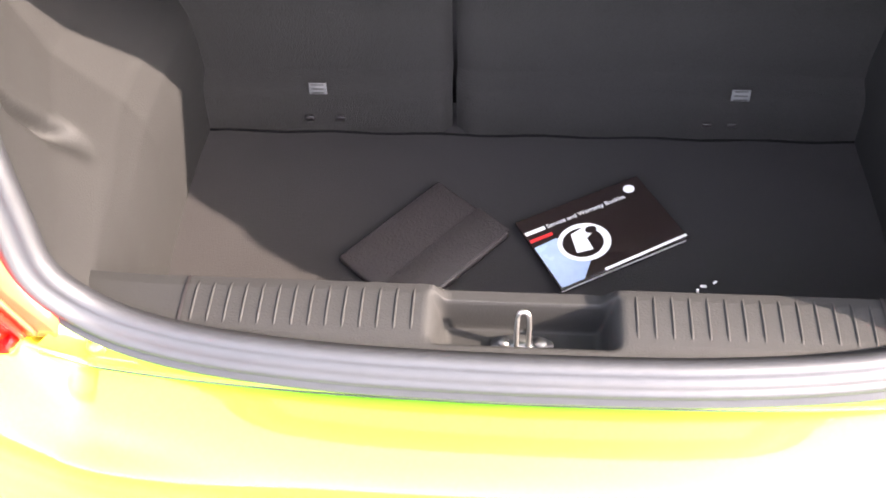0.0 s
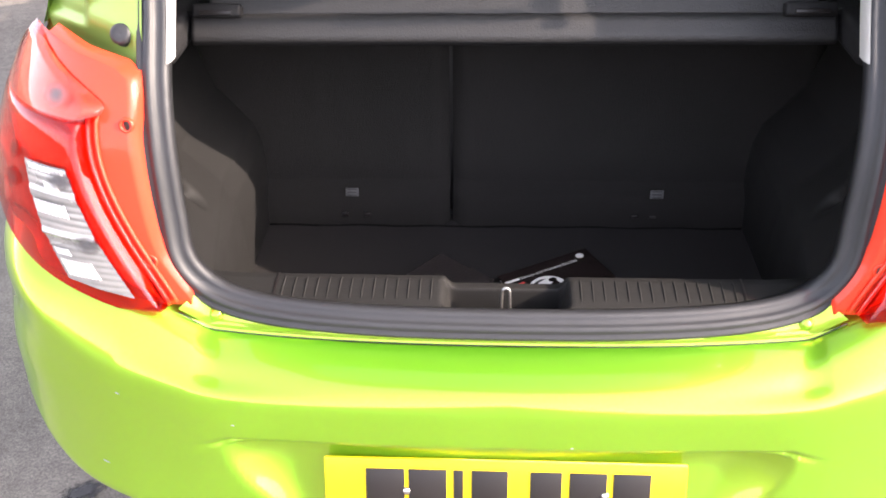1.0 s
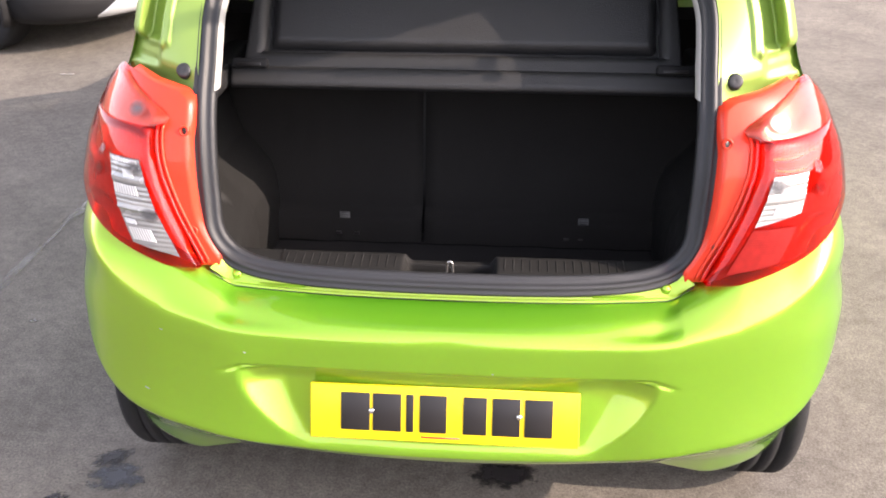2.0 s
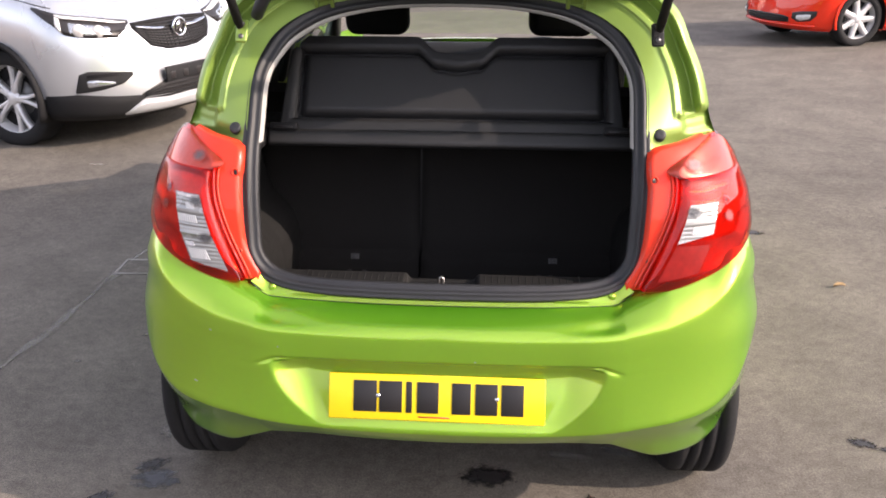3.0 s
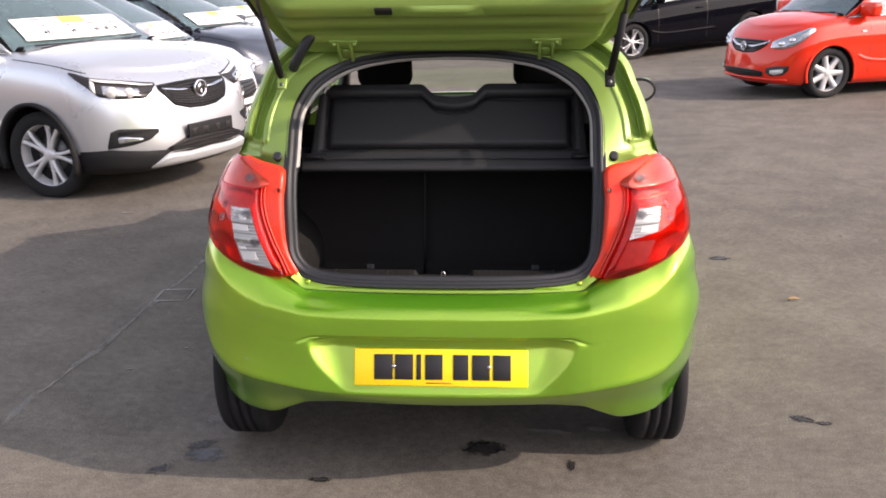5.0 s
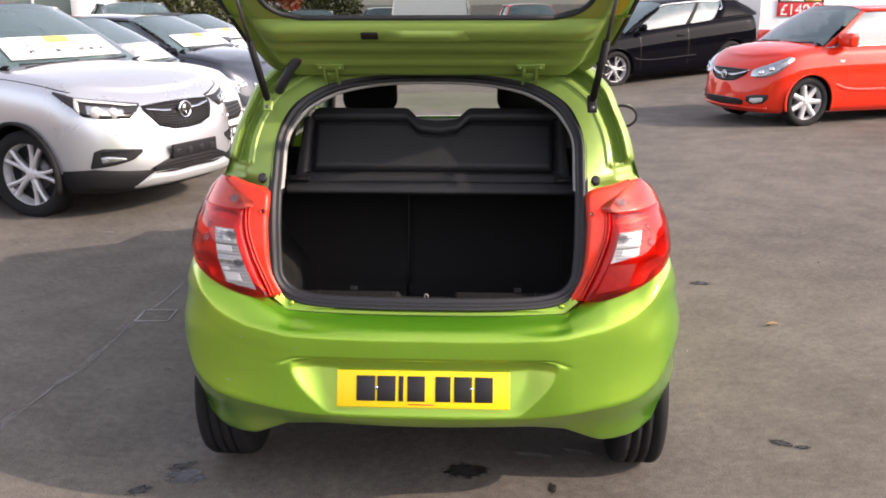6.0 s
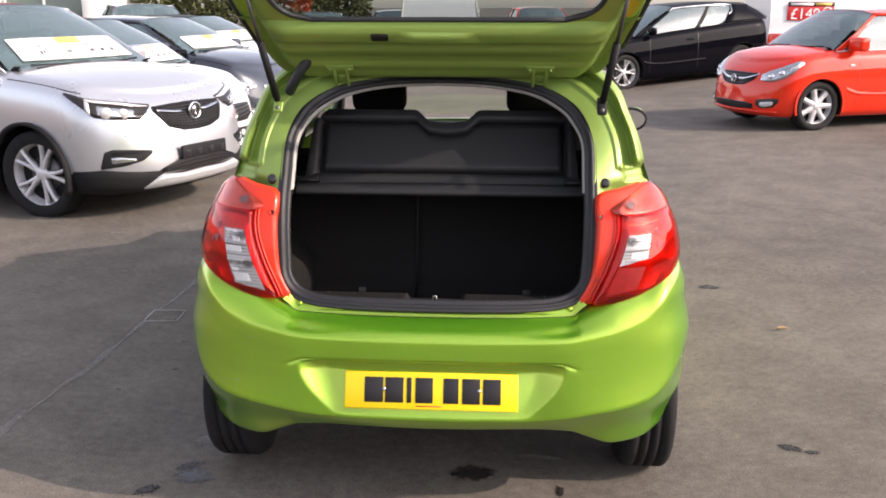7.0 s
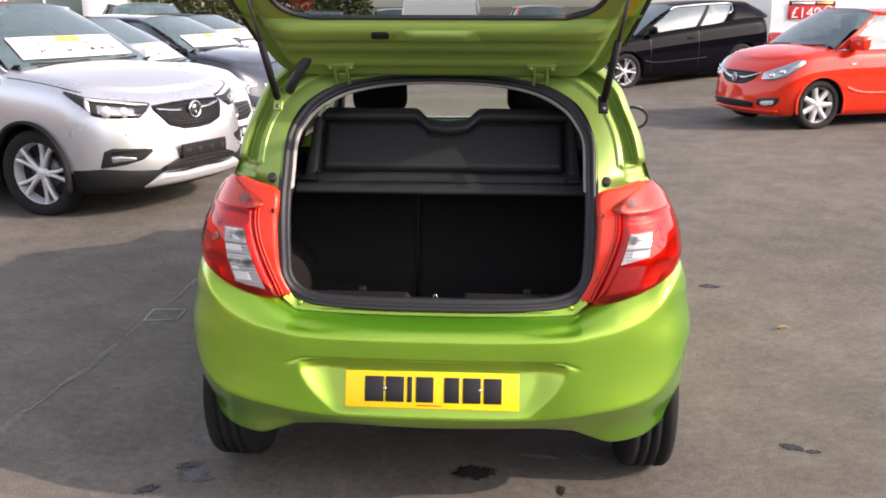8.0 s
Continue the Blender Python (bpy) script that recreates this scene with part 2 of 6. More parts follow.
def table(rows, x):
    """Straight interpolation in rows of (x, y), smoothed a little by cosine steps."""
    if x <= rows[0][0]:
        return rows[0][1]
    for (a, p), (b, q) in zip(rows, rows[1:]):
        if x <= b:
            return lerp(p, q, (x - a) / (b - a))
    return rows[-1][1]


def curve_table(rows, x):
    """Catmull-Rom through rows of (x, y)."""
    xs = [r[0] for r in rows]
    x = min(max(x, xs[0]), xs[-1])
    i = max(0, min(len(rows) - 2, sum(1 for a in xs if a <= x) - 1))
    p0, p1, p2, p3 = (rows[max(0, i - 1)], rows[i], rows[i + 1], rows[min(len(rows) - 1, i + 2)])
    h = p2[0] - p1[0]
    t = (x - p1[0]) / h
    m1 = (p2[1] - p0[1]) / max(1e-9, p2[0] - p0[0]) * h
    m2 = (p3[1] - p1[1]) / max(1e-9, p3[0] - p1[0]) * h
    return (2 * t**3 - 3 * t**2 + 1) * p1[1] + (t**3 - 2 * t**2 + t) * m1 + (-2 * t**3 + 3 * t**2) * p2[1] + (t**3 - t**2) * m2


def spline(points, n, closed=False):
    """n points along a Catmull-Rom curve through points."""
    pts = [Vector(p) for p in points]
    k = len(pts)
    segs = k if closed else k - 1
    out = []
    for i in range(n):
        s = i / (n if closed else n - 1) * segs
        j = min(int(s), segs - 1)
        t = s - j
        pick = (lambda a: pts[a % k]) if closed else (lambda a: pts[min(k - 1, max(0, a))])
        p0, p1, p2, p3 = pick(j - 1), pick(j), pick(j + 1), pick(j + 2)
        out.append(0.5 * (2 * p1 + (p2 - p0) * t + (2 * p0 - 5 * p1 + 4 * p2 - p3) * t * t + (3 * p1 - p0 - 3 * p2 + p3) * t**3))
    return out


def part(name, bm, mat, parent=None, label="", flat=False):
    """Links a bmesh as one mesh object under its thing."""
    me = bpy.data.meshes.new(name)
    bmesh.ops.recalc_face_normals(bm, faces=bm.faces)
    bm.to_mesh(me)
    bm.free()
    for m in mat if isinstance(mat, (list, tuple)) else [mat]:
        me.materials.append(m)
    for p in me.polygons:
        p.use_smooth = not flat
    ob = new(name, me)
    if parent:
        ob.parent = parent
    if label:
        tagged(ob, label)
    return ob


def thing(name, m, label, category, group="", kind=""):
    ob = new(name)
    ob.empty_display_size = 0.2
    ob.matrix_basis = m
    return tagged(ob, label, category, group, kind)


def sheet(fn, nu, nv, bm=None, wrap=False, index=0):
    """A grid mesh of fn(u, v), u and v from 0 to 1."""
    bm = bm or bmesh.new()
    rows = [[bm.verts.new(fn(i / nu, j / nv)) for j in range(nv + 1)] for i in range(nu if wrap else nu + 1)]
    for i in range(nu):
        a, b = rows[i], rows[(i + 1) % len(rows)]
        for j in range(nv):
            f = bm.faces.new((a[j], a[j + 1], b[j + 1], b[j]))
            f.material_index = index
    return bm


def thick(ob, t, offset=0.0):
    mod = ob.modifiers.new("thickness", "SOLIDIFY")
    mod.thickness, mod.offset = t, offset
    return ob


def sweep(path, profile, closed=False, up=(0, 0, 1), bm=None):
    """A profile of (side, up) points drawn along a path."""
    bm = bm or bmesh.new()
    pts = [Vector(p) for p in path]
    n, rows = len(pts), []
    for i, p in enumerate(pts):
        a = pts[i - 1] if (i or closed) else p
        b = pts[(i + 1) % n] if (i < n - 1 or closed) else p
        d = (b - a).normalized()
        upv = Vector(up)
        side = d.cross(upv)
        side = side.normalized() if side.length > 1e-4 else Vector((1, 0, 0))
        top = side.cross(d).normalized()
        rows.append([bm.verts.new(p + side * s + top * h) for s, h in profile])
    for i in range(n if closed else n - 1):
        a, b = rows[i], rows[(i + 1) % n]
        for j in range(len(profile)):
            k = (j + 1) % len(profile)
            bm.faces.new((a[j], a[k], b[k], b[j]))
    if not closed:
        bm.faces.new(rows[0])
        bm.faces.new(rows[-1])
    return bm


def ring(r, n=10, squash=1.0):
    return [(r * math.cos(2 * math.pi * i / n), squash * r * math.sin(2 * math.pi * i / n)) for i in range(n)]


def tube(path, r, n=8, closed=False, bm=None, squash=1.0):
    return sweep(path, ring(r, n, squash), closed, bm=bm, up=(0.13, 0.21, 0.97))


def lathe(profile, n=40, bm=None):
    """Turns (radius, y) points round the y axis."""
    bm = bm or bmesh.new()
    rows = []
    for i in range(n):
        c, s = math.cos(2 * math.pi * i / n), math.sin(2 * math.pi * i / n)
        rows.append([bm.verts.new((r * c, y, r * s)) for r, y in profile])
    for i in range(n):
        a, b = rows[i], rows[(i + 1) % n]
        for j in range(len(profile) - 1):
            bm.faces.new((a[j], a[j + 1], b[j + 1], b[j]))
    return bm


def block(size, m=None, bevel=0.0, bm=None, segments=2):
    """A bevelled block with its middle at the pose m."""
    bm = bm or bmesh.new()
    made = bmesh.ops.create_cube(bm, size=1.0, matrix=(m or Matrix()) @ Matrix.Diagonal((*size, 1)))["verts"]
    if bevel:
        edges = list({e for v in made for e in v.link_edges})
        bmesh.ops.bevel(bm, geom=edges, offset=bevel, segments=segments, affect="EDGES", profile=0.5)
    return bm


def slab(points, thickness, m=None, bm=None):
    """A flat outline of (x, y) points raised to a slab."""
    bm = bm or bmesh.new()
    m = m or Matrix()
    low = [bm.verts.new(m @ Vector((x, y, 0))) for x, y in points]
    top = [bm.verts.new(m @ Vector((x, y, thickness))) for x, y in points]
    bm.faces.new(top)
    bm.faces.new(low[::-1])
    for i in range(len(points)):
        j = (i + 1) % len(points)
        bm.faces.new((low[i], low[j], top[j], top[i]))
    return bm


def ellipse(a, b, n=24, x=0.0, y=0.0):
    return [(x + a * math.cos(2 * math.pi * i / n), y + b * math.sin(2 * math.pi * i / n)) for i in range(n)]


def yard_height(x, y):
    """The yard falls gently to the west away from the car, and a low ramp rises beyond it."""
    ramp = 0.052 * max(0.0, min(3.2, x - 2.5)) * smooth(12.0, 14.0, y) * smooth(20.0, 18.0, y)
    return 0.024 * max(-9.0, min(9.0, x)) * smooth(2.0, 8.0, y) + ramp


# ---- ground ----
def build_ground():
    bm = bmesh.new()
    xs = [-900, -200, -60] + [-24 + i for i in range(49)] + [60, 200, 900]
    ys = [-900, -200, -40, -12] + [-6 + i for i in range(46)] + [60, 200, 900]
    grid = [[bm.verts.new((x, y, yard_height(x, y))) for y in ys] for x in xs]
    for i in range(len(xs) - 1):
        for j in range(len(ys) - 1):
            bm.faces.new((grid[i][j], grid[i + 1][j], grid[i + 1][j + 1], grid[i][j + 1]))
    tagged(part("ground", bm, TARMAC), "worn grey tarmac of a car sales yard", "ground", kind="structure")


build_ground()

# ---- the green hatchback ----
hatchback = thing("hatchback_car", pose(0, 0, 0), "lime green metallic small hatchback, tailgate raised, boot open", "car")

# rows up the bumper's section, closer where it is creased, and its plan
LEVELS = [lerp(0.330, 0.400, i / 12) for i in range(12)] + [lerp(0.400, 0.440, i / 16) for i in range(16)] + [lerp(0.440, 0.545, i / 16) for i in range(16)]
LEVELS += [lerp(0.545, 0.585, i / 32) for i in range(32)] + [lerp(0.585, 0.610, i / 6) for i in range(6)] + [lerp(0.610, 0.700, i / 40) for i in range(41)]
HALF, DEEP, POWER = 0.825, 0.42, 2.4
# the section's lines over the distance from the middle: (distance, set-back, height)
BOTTOM_LINE = [(0.0, -0.026, 0.355), (0.31, -0.024, 0.354), (0.42, -0.016, 0.338), (0.46, -0.012, 0.327), (0.50, -0.008, 0.307), (0.54, -0.006, 0.285), (0.58, -0.004, 0.270), (0.65, -0.006, 0.266), (0.70, -0.010, 0.271), (0.75, -0.010, 0.287), (0.825, -0.004, 0.312)]
RIDGE_LINE = [(0.0, -0.048, 0.3985), (0.30, -0.052, 0.400), (0.40, -0.070, 0.412), (0.50, -0.083, 0.425), (0.58, -0.089, 0.434), (0.65, -0.094, 0.447), (0.70, -0.094, 0.472), (0.735, -0.090, 0.505), (0.76, -0.080, 0.545), (0.79, -0.060, 0.580), (0.825, -0.040, 0.610)]
SHOULDER_LINE = [(0.0, -0.013, 0.635), (0.25, -0.020, 0.640), (0.42, -0.036, 0.652), (0.55, -0.046, 0.667), (0.65, -0.056, 0.700), (0.70, -0.062, 0.735), (0.74, -0.056, 0.770), (0.825, -0.030, 0.800)]


def rear_plan(x, half=HALF, deep=DEEP, power=POWER):
    """How far the rear recedes at x from the middle."""
    q = min(1.0, abs(x) / half)
    return deep * (1 - (1 - q**power) ** (1 / power))


def recess(x, y, z):
    """Depth of the plate's recess at a skin point set back by y."""
    edge = lerp(0.285, 0.400, smooth(0.385, 0.56, z) ** 0.7)
    t = min(1.0, max(0.0, (edge - abs(x)) / lerp(0.050, 0.085, smooth(0.42, 0.56, z))))
    floor = -0.0355 + (min(z, 0.536) - 0.43) * 0.36
    return (1 - (1 - t) ** 1.4) * max(0.0, floor - y) * smooth(0.5715, 0.557, z) * smooth(0.399, 0.424, z)


def lamp_y(x, z):
    """The tail lamp's smooth outer face."""
    base = curve_table([(0.60, 0.085), (0.70, 0.098), (0.80, 0.112), (0.90, 0.130), (0.98, 0.155), (1.04, 0.190), (1.09, 0.235)], z)
    w = table([(0.60, 0.815), (0.70, 0.805), (0.85, 0.792), (0.93, 0.770), (1.0, 0.738), (1.08, 0.70)], z)
    q = max(0.0, min(0.999, (abs(x) - 0.46) / (w - 0.46)))
    return base + 0.30 * (1 - (1 - q**2.3) ** (1 / 2.3))


def line_at(rows, ax):
    """Set-back and height of one of the section's lines."""
    return Vector((curve_table([(r[0], r[1]) for r in rows], ax), curve_table([(r[0], r[2]) for r in rows], ax)))


@functools.lru_cache(maxsize=None)
def bumper_section(ax, side):
    """The section at a distance from the middle: rows of (row value, set-back) and (row value, height)."""
    low, ridge, edge = line_at(BOTTOM_LINE, ax) + Vector((0.014, -0.005)), line_at(RIDGE_LINE, ax), line_at(SHOULDER_LINE, ax)
    rise = max(0.0, curve_table([(0.40, 0.0), (0.43, 0.003), (0.48, 0.014), (0.54, 0.032), (0.65, 0.064), (0.72, 0.100), (0.76, 0.128), (0.79, 0.132), (0.83, 0.120)], ax)) - 0.30 * side
    edge.y = min(edge.y, 0.690 + rise) - 0.12 * side
    ends = [smooth(a, b, ax) for a, b in ((0.395, 0.500), (0.405, 0.496), (0.420, 0.492), (0.425, 0.486))]
    # the channel under the boot lip, and the slope up to the lamp's foot
    foot = Vector((lamp_y(ax, 0.706 + rise) - 0.012 - rear_plan(ax), 0.712 + rise))
    channel = [Vector(p) for p in ((-0.002, 0.6545), (0.026, 0.6670), (0.062, 0.6765), (0.0765, 0.6795))]
    fall = 0.55 * rear_plan(ax)
    channel = [Vector((p.x - fall * k, p.y + 0.3 * fall * k)) for p, k in zip(channel, (0.3, 0.7, 1.0, 1.0))]
    slope = [edge.lerp(foot, t) + Vector((-0.006, 0.004)) * math.sin(math.pi * t) for t in (0.35, 0.70, 0.92, 1.0)]
    upper = [a.lerp(b, k) for a, b, k in zip(channel, slope, ends)]
    hollow = 0.006 * smooth(0.36, 0.55, ax) * smooth(0.80, 0.70, ax)
    face = [ridge.lerp(edge, t) + Vector((hollow * math.sin(math.pi * t), 0)) for t in (0.10, 0.34, 0.70, 0.88)]
    rounded = edge.lerp((face[3] + upper[0]) / 2, 0.28)
    under = ridge.lerp(low, 0.5) + Vector((0.009 * smooth(0.40, 0.52, ax), 0))
    rows = [(0.330, low + Vector((0.055, 0.006))), (0.341, low + Vector((0.006, 0.0))), (0.349, low + Vector((-0.001, 0.006))), (0.382, under), (0.413, ridge.lerp(under, 0.10)), (0.420, ridge),
            (0.427, face[0]), (0.490, face[1]), (0.570, face[2]), (0.620, face[3]), (0.635, rounded), (0.650, upper[0]), (0.670, upper[1]), (0.688, upper[2]), (0.700, upper[3])]
    return [(p, v.x) for p, v in rows], [(p, v.y) for p, v in rows]


def bumper_point(x, side, row):
    """x across to HALF, then side metres forward along the flank; row runs from 0.33 up to 0.70."""
    ax = abs(x)
    backs, heights = bumper_section(round(ax, 5), round(side, 4))
    back, z = curve_table(backs, row), curve_table(heights, row)
    y = back + rear_plan(x) + recess(x, back, z)
    y += 0.0075 * math.exp(-((z - 0.5715 + 0.35 * max(0.0, ax - 0.39)) / 0.0040) ** 2) * smooth(0.47, 0.36, ax)
    half = HALF - 0.020 * smooth(0.60, 0.72, z) - 0.030 * smooth(0.42, 0.30, z) - 0.030 * smooth(0.73, 0.84, z)
    return Vector((x / HALF * half, y + side, z))


def build_bumper():
    xs = [0.02 * i for i in range(11)] + [0.21 + 0.0075 * i for i in range(33)]
    xs += [HALF * math.sin(p) ** (2 / POWER) for p in [0.66 + i * (math.pi / 2 - 0.66) / 34 for i in range(35)] if HALF * math.sin(p) ** (2 / POWER) > 0.455]
    cols = [(x, 0.0) for x in xs] + [(HALF, s) for s in (0.05, 0.1, 0.15, 0.2, 0.25, 0.3, 0.36)]
    cols = [(-x, s) for x, s in cols[:0:-1]] + cols
    bm = bmesh.new()
    grid = []
    for x, s in cols:
        ps = [bumper_point(x, s, z) for z in LEVELS]
        inner = smooth(0.46, 0.42, abs(x))
        for back, up in ((0.0025, 0.0005), (0.0030, 0.0060), (0.0055, 0.0125), (0.010, 0.0155), (0.034, 0.018)):
            outer = smooth(0.62, 0.78, abs(x))
            ps.append(ps[len(LEVELS) - 1] + Vector((-math.copysign(2.6 * back * outer, x), back * (1 - 0.8 * outer), up * inner + 0.35 * back * outer)))
        grid.append([bm.verts.new(p) for p in ps])
    for a, b in zip(grid, grid[1:]):
        for j in range(len(a) - 1):
            bm.faces.new((a[j], b[j], b[j + 1], a[j + 1]))
    cut_arch(bm, 0.57, 0.29, 0.308)
    part("rear_bumper", bm, GREEN, hatchback)


def cut_arch(bm, u, z, r, axis=1, least=0.55):
    """Cuts a round wheel arch out of a flank along the true circle."""
    other = 1 - axis

    def gap(p):
        return math.hypot(p[axis] - u, p.z - z) - r

    fresh = set()
    for e in list(bm.edges):
        p, q = e.verts[0].co.copy(), e.verts[1].co.copy()
        if abs(p[other]) < least or abs(q[other]) < least or (gap(p) < 0) == (gap(q) < 0):
            continue
        lo, hi = 0.0, 1.0
        for _ in range(24):
            mid = (lo + hi) / 2
            if (gap(p.lerp(q, mid)) < 0) == (gap(p) < 0):
                lo = mid
            else:
                hi = mid
        _, v = bmesh.utils.edge_split(e, e.verts[0], min(0.999, max(0.001, lo)))
        fresh.add(v)
    for f in list(bm.faces):
        vs = [v for v in f.verts if v in fresh]
        if len(vs) == 2 and not any(set(e.verts) == set(vs) for e in f.edges):
            bmesh.utils.face_split(f, vs[0], vs[1])
    gone = [f for f in bm.faces if abs(f.calc_center_median()[other]) > least and gap(f.calc_center_median()) < -1e-5 and all(gap(v.co) < 0.002 for v in f.verts)]
    bmesh.ops.delete(bm, geom=gone, context="FACES")


build_bumper()
# shut line between the bumper and the boot lip
gap = [bumper_point(lerp(-0.474, 0.474, i / 80), 0.0, 0.70) + Vector((0, -0.0006, 0.0012)) for i in range(81)]
part("shut_line", tube(gap, 0.0009, 6), SEAL, hatchback)
# small scuffs in the bumper's paint
for x, z, w in ((-0.555, 0.602, 0.004), (-0.600, 0.452, 0.006), (0.092, 0.592, 0.0025), (-0.380, 0.600, 0.0025)):
    scuff = sheet(lambda u, v: bumper_point(x + (u - 0.5) * 2 * w, 0.0, z + (v - 0.5) * 0.003 * math.sin(math.pi * (0.1 + 0.8 * u))) - Vector((0, 0.0008, 0)), 6, 3)
    part("paint_scuff", scuff, LINER, hatchback, "small pale scuff in the paint")

# flange round the boot opening: inner and outer edge, from the lamp's foot up to the roof's middle
FLANGE_IN = [(0.430, 0.112, 0.706), (0.468, 0.122, 0.760), (0.480, 0.136, 0.840), (0.484, 0.160, 0.930), (0.486, 0.195, 1.010), (0.487, 0.245, 1.080),
             (0.487, 0.315, 1.175), (0.468, 0.365, 1.240), (0.425, 0.408, 1.295), (0.330, 0.455, 1.343), (0.180, 0.485, 1.367), (0.0, 0.495, 1.376)]
FLANGE_OUT = [(0.775, 0.350, 0.700), (0.772, 0.350, 0.760), (0.762, 0.355, 0.840), (0.742, 0.360, 0.930), (0.706, 0.365, 1.000), (0.662, 0.360, 1.080),
              (0.634, 0.380, 1.180), (0.604, 0.415, 1.255), (0.562, 0.450, 1.340), (0.455, 0.500, 1.412), (0.240, 0.530, 1.440), (0.0, 0.540, 1.447)]
F_IN, F_OUT = spline(FLANGE_IN, 67), spline(FLANGE_OUT, 67)


def flange_point(side, s, t):
    """s from 0 to 1 up the flange, t from the opening outwards."""
    k = s * 66
    i = min(int(k), 65)
    a, b = F_IN[i].lerp(F_IN[i + 1], k - i), F_OUT[i].lerp(F_OUT[i + 1], k - i)
    p = a.lerp(b, t)
    upper = smooth(0.474, 0.488, s) * smooth(1.0, 0.86, s)
    lamp = smooth(0.46, 0.40, s)
    p.y -= 0.015 * math.sin(math.pi * t) * (1 - lamp)
    p.y += lamp * 0.012
    crease = smooth(0.39, 0.44, t) * smooth(0.60, 0.53, t)
    groove = smooth(0.54, 0.60, t) * smooth(0.84, 0.77, t)
    lip = smooth(0.76, 0.84, t)
    p.y += upper * (0.024 * groove - 0.008 * crease - 0.026 * lip * (1 - 0.8 * smooth(0.90, 1.0, t)))
    # the sunken facet over the lamp and the small horn where the groove ends
    p.y += 0.016 * smooth(0.430, 0.445, s) * smooth(0.484, 0.474, s) * smooth(0.50, 0.62, t)
    p.y -= 0.009 * math.exp(-(((s - 0.480) / 0.006) ** 2)) * smooth(0.46, 0.52, t) * smooth(0.82, 0.76, t)
    p.z += upper * 0.012 * lip
    return Vector((side * p.x, p.y, p.z))


for side in (-1, 1):
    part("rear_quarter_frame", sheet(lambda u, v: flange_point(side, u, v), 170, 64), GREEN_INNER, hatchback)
    # round plug
    c = min((flange_point(side, 0.36 + 0.002 * i, 0.01 * j) for i in range(50) for j in range(4, 40)), key=lambda p: abs(abs(p.x) - 0.519) + abs(p.z - 1.069)) - Vector((0, 0.004, 0))
    plug = lathe([(0.0, -0.004), (0.010, -0.006), (0.0145, -0.003), (0.0155, 0.010)], 20)
    bmesh.ops.transform(plug, matrix=pose(c.x, c.y, c.z, -30, 0, 0), verts=plug.verts)
    part("rubber_plug", plug, SEAL, hatchback, "round black rubber plug")
    # flank from the rear wheel to the front
    def flank(u, v):
        y = lerp(0.33, 3.30, u)
        z = lerp(0.22, 0.96, v)
        w = table([(0.22, 0.76), (0.30, 0.79), (0.45, 0.822), (0.62, 0.826), (0.75, 0.812), (0.88, 0.79), (0.96, 0.765)], z)
        w -= 0.10 * smooth(2.6, 3.3, y) ** 2 + max(0.085 * smooth(1.3, 0.40, y) * smooth(0.72, 0.86, z), 0.045 * smooth(1.0, 0.74, y))
        return Vector((side * w, y, z))
    bm = sheet(flank, 74, 22)
    cut_arch(bm, 0.57, 0.29, 0.315)
    cut_arch(bm, 2.885, 0.30, 0.335)
    part("side_panel", bm, GREEN, hatchback)
    # upper quarter and roof side
    def quarter(u, v):
        a = F_OUT[int(round(20 + v * 32))]
        return Vector((side * (a.x + 0.012 * smooth(0, 1, u)), a.y + u * 0.42, a.z + 0.012 * u))
    part("quarter_panel", sheet(quarter, 8, 32), GREEN, hatchback)
    # window pillars
    for y0, lean, wide, name in ((1.62, 0.10, 0.10, "door_pillar"), (2.36, 0.85, 0.07, "windscreen_pillar")):
        bm = bmesh.new()
        path = spline([(side * 0.775, y0 + lean * 0.6, 0.94), (side * 0.70, y0 + lean * 0.25, 1.18), (side * 0.575, y0 - 0.05, 1.40)], 10)
        sweep(path, [(-wide / 2, -0.03), (wide / 2, -0.03), (wide / 2, 0.012), (-wide / 2, 0.012)], up=(side, 0, 0.3), bm=bm)
        part(name, bm, PLASTIC, hatchback)
    bm = sheet(lambda u, v: Vector((side * lerp(0.775, 0.585, v), lerp(0.95, lerp(2.85, 2.3, v), u), lerp(0.96, 1.385, v))), 10, 8)
    part("side_window", bm, PANE, hatchback)
    # door mirror
    bm = block((0.16, 0.10, 0.115), pose(side * 0.890, 2.28, 1.022), 0.048, segments=5)
    mirror = part("door_mirror", bm, GREEN, hatchback)
    part("mirror_glass", slab(ellipse(0.074, 0.052, 28), 0.004, pose(side * 0.890, 2.222, 1.022, 90)), MIRROR, mirror, "mirror glass", True)
    part("mirror_rim", tube([(side * 0.890 + 0.077 * math.cos(a), 2.224, 1.022 + 0.055 * math.sin(a)) for a in [2 * math.pi * i / 28 for i in range(28)]], 0.009, 8, True), PLASTIC, mirror, "black rim of the mirror")
    part("mirror_arm", block((0.10, 0.05, 0.04), pose(side * 0.79, 2.31, 0.975), 0.012), PLASTIC, mirror)

# roof, headlining, windscreen, bonnet
part("roof", sheet(lambda u, v: Vector((lerp(-0.585, 0.585, v) * (1 - 0.02 * u), lerp(0.52, 2.35, u), 1.395 + 0.085 * (1 - (2 * v - 1) ** 4) + 0.012 * math.sin(math.pi * u))), 20, 20), GREEN, hatchback)
part("headlining", sheet(lambda u, v: Vector((lerp(-0.57, 0.57, v), lerp(0.53, 2.30, u), 1.368 + 0.055 * (1 - (2 * v - 1) ** 4))), 14, 14), LINER, hatchback, "pale grey fabric headlining")
